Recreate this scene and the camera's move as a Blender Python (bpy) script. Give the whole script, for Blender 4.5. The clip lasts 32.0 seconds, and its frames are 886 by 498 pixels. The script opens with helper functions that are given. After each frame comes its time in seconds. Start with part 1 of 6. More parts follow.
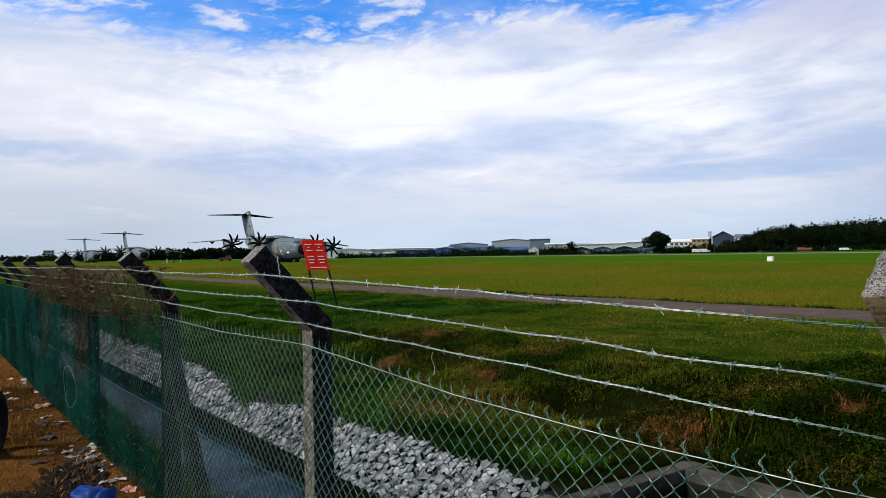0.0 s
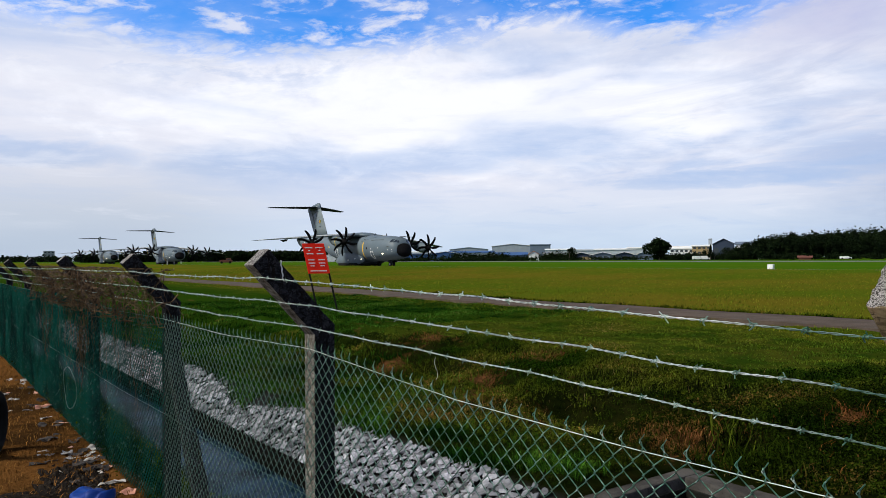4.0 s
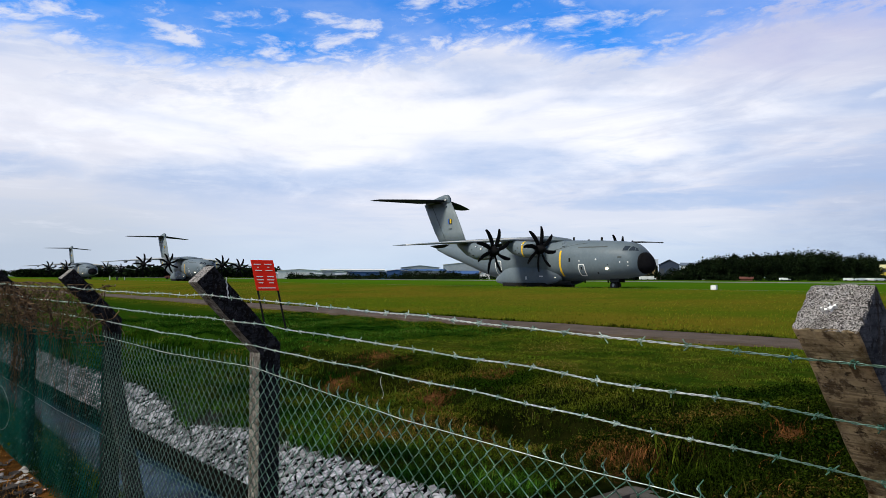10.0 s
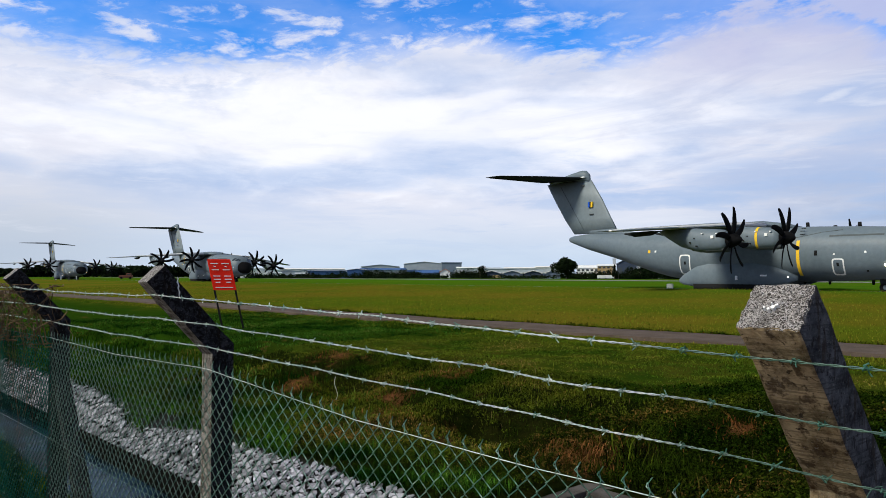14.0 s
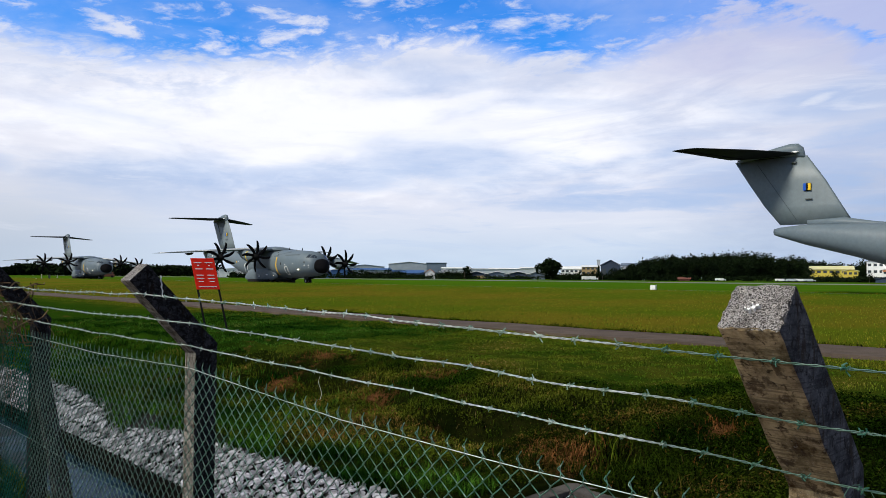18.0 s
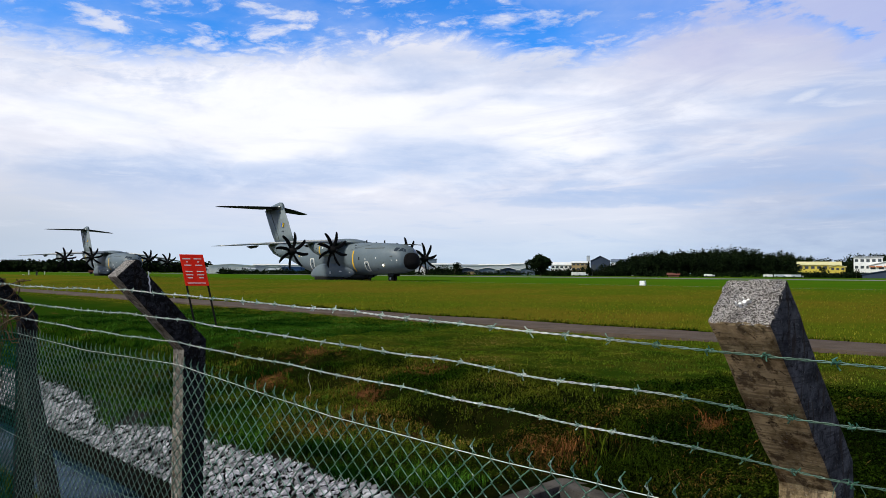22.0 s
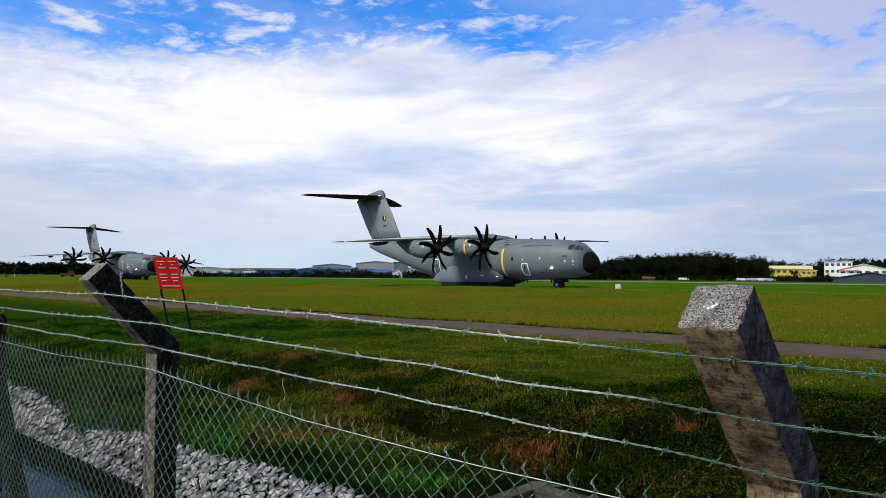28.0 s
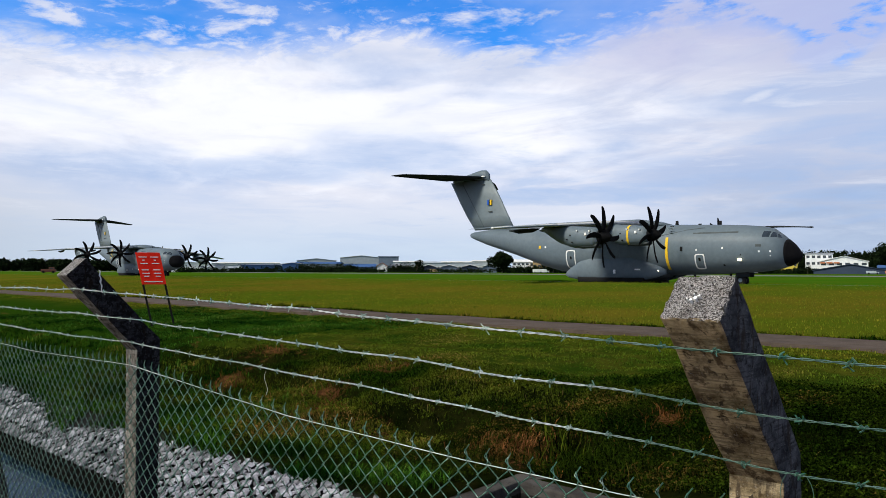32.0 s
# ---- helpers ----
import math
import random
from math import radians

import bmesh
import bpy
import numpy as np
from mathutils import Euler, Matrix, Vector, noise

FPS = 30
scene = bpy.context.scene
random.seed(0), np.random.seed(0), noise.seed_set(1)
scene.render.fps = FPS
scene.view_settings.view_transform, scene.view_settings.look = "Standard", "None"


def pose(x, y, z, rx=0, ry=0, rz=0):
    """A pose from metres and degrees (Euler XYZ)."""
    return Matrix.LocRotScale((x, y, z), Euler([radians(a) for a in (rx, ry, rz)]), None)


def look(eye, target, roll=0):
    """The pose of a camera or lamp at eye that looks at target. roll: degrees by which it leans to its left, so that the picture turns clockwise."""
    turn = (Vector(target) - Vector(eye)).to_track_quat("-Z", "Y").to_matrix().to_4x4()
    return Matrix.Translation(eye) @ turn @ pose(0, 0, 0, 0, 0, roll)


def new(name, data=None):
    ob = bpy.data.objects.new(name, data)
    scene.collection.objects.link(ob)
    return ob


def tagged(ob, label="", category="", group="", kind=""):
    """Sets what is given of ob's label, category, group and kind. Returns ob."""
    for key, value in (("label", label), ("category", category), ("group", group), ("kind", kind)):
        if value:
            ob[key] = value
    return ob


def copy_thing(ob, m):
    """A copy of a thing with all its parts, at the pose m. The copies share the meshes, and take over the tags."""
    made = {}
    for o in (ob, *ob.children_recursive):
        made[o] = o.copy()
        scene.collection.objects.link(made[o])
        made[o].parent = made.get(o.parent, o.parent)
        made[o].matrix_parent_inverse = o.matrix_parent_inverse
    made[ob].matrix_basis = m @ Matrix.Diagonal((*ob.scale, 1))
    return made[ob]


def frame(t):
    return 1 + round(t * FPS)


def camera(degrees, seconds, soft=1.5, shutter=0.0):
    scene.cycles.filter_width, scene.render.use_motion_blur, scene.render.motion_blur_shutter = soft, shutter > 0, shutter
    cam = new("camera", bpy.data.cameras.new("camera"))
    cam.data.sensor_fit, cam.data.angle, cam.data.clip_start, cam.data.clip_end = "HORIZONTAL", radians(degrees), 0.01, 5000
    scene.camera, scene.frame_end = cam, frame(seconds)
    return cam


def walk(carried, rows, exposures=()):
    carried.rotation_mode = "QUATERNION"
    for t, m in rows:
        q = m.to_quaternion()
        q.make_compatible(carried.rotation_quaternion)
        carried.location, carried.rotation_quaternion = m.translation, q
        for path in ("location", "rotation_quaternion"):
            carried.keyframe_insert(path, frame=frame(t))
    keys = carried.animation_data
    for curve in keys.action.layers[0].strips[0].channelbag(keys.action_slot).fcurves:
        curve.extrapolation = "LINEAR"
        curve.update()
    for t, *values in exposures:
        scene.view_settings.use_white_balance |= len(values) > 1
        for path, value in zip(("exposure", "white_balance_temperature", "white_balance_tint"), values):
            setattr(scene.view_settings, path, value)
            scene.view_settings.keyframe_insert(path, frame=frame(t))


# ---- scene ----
cam = camera(61.94, 32.0, soft=0.45)
PATH = (
    (0.0, -0.011, 0.013, 1.697, 90.40, 0.95, 0.00),
    (0.5, -0.011, 0.012, 1.698, 90.26, 0.87, -0.04),
    (1.0, -0.012, 0.013, 1.697, 90.45, 0.83, -0.14),
    (1.5, -0.014, 0.015, 1.698, 90.45, 0.62, -0.10),
    (2.0, -0.017, 0.012, 1.698, 90.59, 0.39, -0.25),
    (2.5, -0.022, 0.007, 1.699, 90.69, 0.28, -0.05),
    (3.0, -0.022, 0.007, 1.699, 90.68, 0.28, -0.03),
    (3.5, -0.026, 0.003, 1.700, 90.72, 0.37, 0.09),
    (5.5, -0.017, 0.010, 1.701, 91.14, 0.35, -0.67),
    (6.0, -0.018, 0.007, 1.701, 91.46, 0.26, -0.90),
    (6.5, -0.016, 0.004, 1.702, 91.52, 0.20, -1.18),
    (7.0, -0.011, 0.004, 1.702, 91.32, 0.16, -1.34),
    (7.5, -0.007, 0.002, 1.701, 91.56, 0.29, -1.46),
    (8.0, -0.006, 0.003, 1.702, 91.63, 0.32, -1.77),
    (8.5, -0.008, -0.000, 1.704, 91.87, 0.22, -2.28),
    (9.0, -0.009, -0.007, 1.705, 92.17, 0.14, -2.75),
    (9.5, -0.008, -0.010, 1.706, 92.22, 0.04, -3.49),
    (10.0, -0.010, -0.009, 1.704, 92.15, -0.15, -3.77),
    (10.5, -0.015, -0.007, 1.705, 92.20, -0.14, -3.77),
    (11.0, -0.013, -0.007, 1.709, 92.17, -0.04, -3.76),
    (11.5, -0.009, -0.004, 1.709, 92.16, -0.13, -4.16),
    (12.0, -0.002, -0.003, 1.706, 92.15, -0.08, -4.87),
    (12.5, -0.003, -0.005, 1.706, 92.17, -0.07, -5.64),
    (13.0, 0.003, 0.000, 1.708, 92.21, 0.04, -5.79),
    (13.5, 0.005, 0.000, 1.707, 92.06, -0.02, -6.03),
    (14.0, 0.011, -0.001, 1.706, 92.09, -0.09, -6.83),
    (14.5, 0.014, -0.006, 1.706, 92.06, -0.12, -7.45),
    (16.5, 0.004, -0.013, 1.705, 92.16, -0.08, -7.79),
    (17.0, 0.011, -0.013, 1.706, 92.18, 0.03, -7.99),
    (17.5, 0.014, -0.007, 1.706, 92.16, -0.11, -7.98),
    (18.0, 0.010, -0.006, 1.704, 92.12, -0.37, -8.01),
    (18.5, 0.009, -0.008, 1.706, 92.16, -0.18, -8.00),
    (19.0, 0.014, -0.004, 1.705, 92.04, -0.18, -8.27),
    (19.5, 0.013, -0.001, 1.704, 91.98, -0.12, -8.35),
    (20.0, 0.013, 0.003, 1.702, 91.84, -0.25, -8.41),
    (20.5, 0.016, 0.005, 1.702, 91.68, -0.18, -8.53),
    (21.0, 0.017, 0.006, 1.703, 91.82, -0.27, -8.76),
    (21.5, 0.017, 0.008, 1.703, 91.87, -0.40, -8.67),
    (22.0, 0.012, 0.005, 1.702, 91.82, -0.30, -8.77),
    (22.5, 0.007, 0.004, 1.703, 91.84, -0.53, -8.75),
    (23.0, 0.004, -0.000, 1.703, 91.93, -0.39, -8.85),
    (23.5, 0.002, -0.004, 1.705, 92.17, -0.57, -8.91),
    (24.0, 0.002, -0.004, 1.705, 92.12, -0.49, -9.26),
    (24.5, 0.004, -0.006, 1.705, 92.25, -0.44, -9.51),
    (25.0, 0.005, -0.003, 1.704, 92.26, -0.68, -9.41),
    (25.5, 0.004, 0.001, 1.702, 92.10, -0.51, -9.40),
    (27.5, 0.016, -0.002, 1.704, 92.18, -0.41, -10.33),
    (28.0, 0.018, -0.003, 1.705, 92.08, -0.40, -10.54),
    (28.5, 0.018, -0.001, 1.703, 92.03, -0.31, -10.87),
    (29.0, 0.016, -0.001, 1.702, 91.84, -0.30, -11.12),
    (29.5, 0.021, 0.007, 1.700, 91.65, -0.27, -11.33),
    (30.0, 0.026, 0.014, 1.701, 91.52, -0.09, -11.38),
    (30.5, 0.028, 0.010, 1.702, 91.47, 0.12, -11.62),
    (31.0, 0.026, 0.007, 1.701, 91.53, -0.04, -11.90),
    (31.5, 0.026, 0.010, 1.701, 91.61, -0.06, -11.95),
    (32.0, 0.027, 0.011, 1.702, 91.63, -0.09, -11.71),
)
walk(cam, [(t, pose(*p)) for t, *p in PATH], exposures=((0.0, -0.07, 6170, 10), (32.0, -0.07, 6170, 10)))

# ---- sky, sun ----
SUN_EL, SUN_AZ = 42.0, 250.0        # elevation; azimuth clockwise from +y


def node(nt, kind, **kw):
    nd = nt.nodes.new(kind)
    for k, v in kw.items():
        if k == "op":
            nd.operation = v
        elif k == "inp":
            for a, b in v.items():
                if isinstance(b, bpy.types.NodeSocket):
                    nt.links.new(b, nd.inputs[a])
                else:
                    nd.inputs[a].default_value = b
    return nd


def calc(nt, op, a, b=0.0, c=0.0):
    return node(nt, "ShaderNodeMath", op=op, inp={0: a, 1: b, 2: c}).outputs[0]


def smooth(nt, x, lo, hi):
    nd = node(nt, "ShaderNodeMapRange", inp={0: x, 1: lo, 2: hi})
    nd.interpolation_type = "SMOOTHSTEP"
    return nd.outputs[0]


def blend(nt, f, a, b):
    nd = nt.nodes.new("ShaderNodeMix")
    nd.data_type = "RGBA"
    for sock, v in ((nd.inputs[0], f), (nd.inputs[6], a), (nd.inputs[7], b)):
        if isinstance(v, bpy.types.NodeSocket):
            nt.links.new(v, sock)
        else:
            sock.default_value = v if isinstance(v, float) else (*v, 1)
    return nd.outputs[2]


def sky():
    w = bpy.data.worlds.new("sky")
    scene.world = w
    w.use_nodes = True
    nt = w.node_tree
    nt.nodes.clear()
    air = nt.nodes.new("ShaderNodeTexSky")
    air.sky_type, air.sun_disc = "NISHITA", False
    air.sun_elevation, air.sun_rotation = radians(SUN_EL), radians(SUN_AZ)
    air.air_density, air.dust_density, air.ozone_density = 1.0, 0.6, 3.0
    air_l = node(nt, "ShaderNodeHueSaturation", inp={1: 1.35, 2: 0.105, 4: air.outputs[0]}).outputs[0]
    blue = node(nt, "ShaderNodeVectorMath", op="MULTIPLY", inp={0: air_l, 1: (0.26, 1.45, 2.1)}).outputs[0]
    way = node(nt, "ShaderNodeTexCoord").outputs["Generated"]
    xyz = node(nt, "ShaderNodeSeparateXYZ", inp={0: way})
    x, y, z = xyz.outputs
    az = calc(nt, "ARCTAN2", x, y)
    el = calc(nt, "ARCSINE", z)
    # cloud sheet: the direction cast on a level layer
    up = calc(nt, "ADD", calc(nt, "MAXIMUM", z, 0.0), 0.22)
    flat = node(nt, "ShaderNodeCombineXYZ", inp={0: calc(nt, "DIVIDE", x, up), 1: calc(nt, "DIVIDE", y, up), 2: 0.0}).outputs[0]
    warp = node(nt, "ShaderNodeTexNoise", inp={"Vector": flat, "Scale": 1.6, "Detail": 3.0}).outputs["Color"]
    bent = node(nt, "ShaderNodeVectorMath", op="MULTIPLY_ADD", inp={0: warp, 1: (0.35, 0.35, 0.0), 2: flat}).outputs[0]
    big = node(nt, "ShaderNodeTexNoise", inp={"Vector": bent, "Scale": 1.3, "Detail": 7.0, "Roughness": 0.55}).outputs[0]
    fine = node(nt, "ShaderNodeTexNoise", inp={"Vector": bent, "Scale": 5.0, "Detail": 8.0, "Roughness": 0.62}).outputs[0]
    tuft = node(nt, "ShaderNodeCombineXYZ", inp={0: calc(nt, "MULTIPLY", az, 12.0), 1: calc(nt, "SUBTRACT", calc(nt, "MULTIPLY", el, 34.0), calc(nt, "MULTIPLY", az, 3.0)), 2: 1.7}).outputs[0]
    curl = node(nt, "ShaderNodeTexNoise", inp={"Vector": tuft, "Scale": 1.0, "Detail": 8.0, "Roughness": 0.62, "Distortion": 0.3}).outputs[0]
    # soft streaks in bearing and height
    span = node(nt, "ShaderNodeCombineXYZ", inp={0: calc(nt, "MULTIPLY", az, 2.2), 1: calc(nt, "MULTIPLY", el, 9.0), 2: 3.1}).outputs[0]
    streak = node(nt, "ShaderNodeTexNoise", inp={"Vector": span, "Scale": 1.3, "Detail": 5.0, "Roughness": 0.5, "Distortion": 0.4}).outputs[0]

    def patch(a, e, ra, re):
        da = calc(nt, "POWER", calc(nt, "DIVIDE", calc(nt, "SUBTRACT", az, a), ra), 2.0)
        de = calc(nt, "POWER", calc(nt, "DIVIDE", calc(nt, "SUBTRACT", el, e), re), 2.0)
        r = calc(nt, "ADD", calc(nt, "ADD", da, de), calc(nt, "MULTIPLY", calc(nt, "SUBTRACT", fine, 0.5), 2.6))
        return smooth(nt, r, 1.3, 0.1)
    # openings of blue above the ragged top of the bank of cloud (bearing, height in degrees)
    ramp = nt.nodes.new("ShaderNodeValToRGB")
    ramp.color_ramp.interpolation = "CARDINAL"
    brow = ((-60, 16.5), (-26, 15.8), (-21, 15.3), (-15, 15.1), (-7, 15.6), (-2, 16.2), (4, 17.1), (9, 17.5), (13, 16.5), (16, 15.8), (20, 16.0), (25, 16.9), (30, 17.2), (36, 16.2), (42, 14.7), (60, 16.0))
    els = ramp.color_ramp.elements
    for k, (a, e) in enumerate(brow):
        el_k = els[k] if k < 1 else els.new((a + 60) / 120)
        el_k.position = (a + 60) / 120
        el_k.color = (e / 30, e / 30, e / 30, 1)
    els.remove(els[len(els) - 1])
    nt.links.new(calc(nt, "MULTIPLY_ADD", az, 57.296 / 120, 0.5), ramp.inputs[0])
    brow_el = calc(nt, "MULTIPLY", node(nt, "ShaderNodeSeparateColor", inp={0: ramp.outputs[0]}).outputs[0], 30 / 57.296)
    rag = calc(nt, "ADD", calc(nt, "MULTIPLY", calc(nt, "SUBTRACT", curl, 0.5), 0.125), calc(nt, "MULTIPLY", calc(nt, "SUBTRACT", fine, 0.5), 0.05))
    rise = calc(nt, "ADD", calc(nt, "SUBTRACT", el, brow_el), rag)
    puff = calc(nt, "ADD", calc(nt, "MULTIPLY", fine, 0.40), calc(nt, "MULTIPLY", curl, 0.60))
    puff = calc(nt, "ADD", puff, calc(nt, "MULTIPLY", smooth(nt, az, 0.36, 0.52), 0.085))
    puff = calc(nt, "ADD", puff, calc(nt, "MULTIPLY", smooth(nt, az, -0.36, -0.46), 0.05))
    cover = smooth(nt, puff, 0.48, 0.62)
    thin_veil = calc(nt, "MULTIPLY", smooth(nt, big, 0.40, 0.66), 0.38)
    hole = calc(nt, "MULTIPLY", smooth(nt, rise, -0.012, 0.022), calc(nt, "SUBTRACT", 1.0, calc(nt, "MAXIMUM", calc(nt, "MULTIPLY", cover, 0.88), thin_veil)))
    # greys inside the cloud
    shade = smooth(nt, streak, 0.42, 0.66)
    shade = calc(nt, "MULTIPLY", shade, smooth(nt, el, 0.06, 0.13))
    for a, e, ra, re in ((0.14, 0.150, 0.13, 0.030), (-0.04, 0.128, 0.15, 0.018), (0.56, 0.125, 0.16, 0.03),
                         (0.36, 0.10, 0.20, 0.014), (-0.52, 0.13, 0.14, 0.02), (0.665, 0.071, 0.075, 0.0075), (0.74, 0.092, 0.10, 0.010), (0.70, 0.165, 0.10, 0.022)):
        shade = calc(nt, "MAXIMUM", shade, calc(nt, "MULTIPLY", patch(a, e, ra, re), 0.95))
    # fine level streaks in the lower sky
    thin = node(nt, "ShaderNodeCombineXYZ", inp={0: calc(nt, "MULTIPLY", az, 5.5), 1: calc(nt, "MULTIPLY", el, 42.0), 2: 8.3}).outputs[0]
    band = node(nt, "ShaderNodeTexNoise", inp={"Vector": thin, "Scale": 1.0, "Detail": 7.0, "Roughness": 0.6, "Distortion": 0.5}).outputs[0]
    veil = calc(nt, "MULTIPLY", smooth(nt, band, 0.48, 0.66), calc(nt, "MULTIPLY", smooth(nt, el, 0.02, 0.06), smooth(nt, el, 0.22, 0.14)))
    veil = calc(nt, "MULTIPLY", veil, calc(nt, "MULTIPLY_ADD", smooth(nt, az, -0.2, 0.35), 0.6, 0.3))
    # lumpy greys just under the ragged top
    lump = calc(nt, "MULTIPLY", smooth(nt, curl, 0.58, 0.40), calc(nt, "MULTIPLY", smooth(nt, rise, -0.075, -0.02), smooth(nt, az, 0.10, -0.20)))
    shade = calc(nt, "MAXIMUM", shade, calc(nt, "MULTIPLY", lump, 0.8))
    # the brightest part of the layer
    glow = patch(0.05, 0.19, 0.55, 0.085)
    white = blend(nt, glow, (0.88, 0.87, 0.93), (1.07, 1.05, 1.07))
    white = blend(nt, calc(nt, "MULTIPLY", smooth(nt, az, 0.42, 0.72), 0.9), white, (0.62, 0.66, 0.80))
    grey = blend(nt, smooth(nt, el, 0.05, 0.25), (0.36, 0.53, 0.82), (0.45, 0.57, 0.83))
    shade = calc(nt, "MULTIPLY", shade, calc(nt, "MULTIPLY_ADD", fine, 1.1, 0.42))
    cloud = blend(nt, calc(nt, "MULTIPLY", shade, 0.66), white, grey)
    # long slanting streaks of lilac-grey on one side of the sky
    rake = node(nt, "ShaderNodeCombineXYZ", inp={0: calc(nt, "MULTIPLY", az, 3.4), 1: calc(nt, "MULTIPLY", calc(nt, "SUBTRACT", el, calc(nt, "MULTIPLY", az, 0.16)), 19.0), 2: 5.6}).outputs[0]
    raked = node(nt, "ShaderNodeTexNoise", inp={"Vector": rake, "Scale": 1.0, "Detail": 8.0, "Roughness": 0.58, "Distortion": 0.7}).outputs[0]
    side = calc(nt, "MULTIPLY", smooth(nt, az, 0.08, 0.42), smooth(nt, el, 0.09, 0.15))
    cloud = blend(nt, calc(nt, "MULTIPLY", calc(nt, "MULTIPLY", smooth(nt, raked, 0.42, 0.62), side), 0.55), cloud, (0.56, 0.62, 0.80))
    ash = calc(nt, "MULTIPLY", smooth(nt, az, -0.02, -0.40), smooth(nt, raked, 0.48, 0.66))
    cloud = blend(nt, calc(nt, "MULTIPLY", calc(nt, "MULTIPLY", ash, smooth(nt, el, 0.12, 0.20)), 0.35), cloud, (0.68, 0.71, 0.80))
    low = blend(nt, smooth(nt, streak, 0.35, 0.7), (0.67, 0.77, 0.89), (0.57, 0.68, 0.83))
    cloud = blend(nt, smooth(nt, el, 0.115, 0.01), cloud, low)
    dull = calc(nt, "MULTIPLY", smooth(nt, az, -0.12, -0.42), smooth(nt, el, 0.17, 0.05))
    cloud = blend(nt, calc(nt, "MULTIPLY", dull, 0.55), cloud, (0.50, 0.545, 0.61))
    dusk = calc(nt, "MULTIPLY", smooth(nt, az, 0.36, 0.62), smooth(nt, el, 0.17, 0.07))
    cloud = blend(nt, calc(nt, "MULTIPLY", dusk, calc(nt, "MULTIPLY_ADD", fine, 0.8, 0.1)), cloud, (0.36, 0.45, 0.64))
    cloud = blend(nt, calc(nt, "MULTIPLY", veil, 0.42), cloud, (0.40, 0.56, 0.84))
    cloud = blend(nt, calc(nt, "MULTIPLY", smooth(nt, band, 0.46, 0.30), calc(nt, "MULTIPLY", smooth(nt, el, 0.03, 0.07), 0.45)), cloud, (0.90, 0.90, 0.95))
    lilac = calc(nt, "MULTIPLY", smooth(nt, az, 0.30, 0.50), smooth(nt, el, 0.21, 0.29))
    cloud = blend(nt, calc(nt, "MULTIPLY", lilac, calc(nt, "MULTIPLY_ADD", curl, 0.9, 0.15)), cloud, (0.58, 0.57, 0.78))
    # one slanting white wisp
    slant = calc(nt, "SUBTRACT", el, calc(nt, "MULTIPLY_ADD", calc(nt, "SUBTRACT", az, 0.615), 0.30, 0.2165))
    wisp = calc(nt, "ADD", calc(nt, "POWER", calc(nt, "DIVIDE", calc(nt, "SUBTRACT", az, 0.617), 0.024), 2.0), calc(nt, "POWER", calc(nt, "DIVIDE", slant, 0.0060), 2.0))
    wisp = smooth(nt, calc(nt, "ADD", wisp, calc(nt, "MULTIPLY", calc(nt, "SUBTRACT", fine, 0.5), 5.0)), 1.5, 0.1)
    cloud = blend(nt, calc(nt, "MULTIPLY", wisp, 0.5), cloud, (0.95, 0.94, 0.96))
    col = blend(nt, calc(nt, "MULTIPLY", hole, 0.95), cloud, blue)
    over = blend(nt, smooth(nt, fine, 0.35, 0.65), (0.20, 0.235, 0.29), (0.07, 0.095, 0.14))
    col = blend(nt, smooth(nt, el, 0.46, 0.62), col, over)
    bg = node(nt, "ShaderNodeBackground", inp={0: col, 1: 1.0})
    nt.links.new(bg.outputs[0], nt.nodes.new("ShaderNodeOutputWorld").inputs[0])


sky()
lamp = bpy.data.lights.new("sun", "SUN")
lamp.energy, lamp.angle, lamp.color = 5.0, radians(14), (1.0, 0.92, 0.76)
sun = new("sun", lamp)
sun.matrix_world = look((0, 0, 50), (-math.sin(radians(SUN_AZ)) * math.cos(radians(SUN_EL)), -math.cos(radians(SUN_AZ)) * math.cos(radians(SUN_EL)), 50 - math.sin(radians(SUN_EL))))

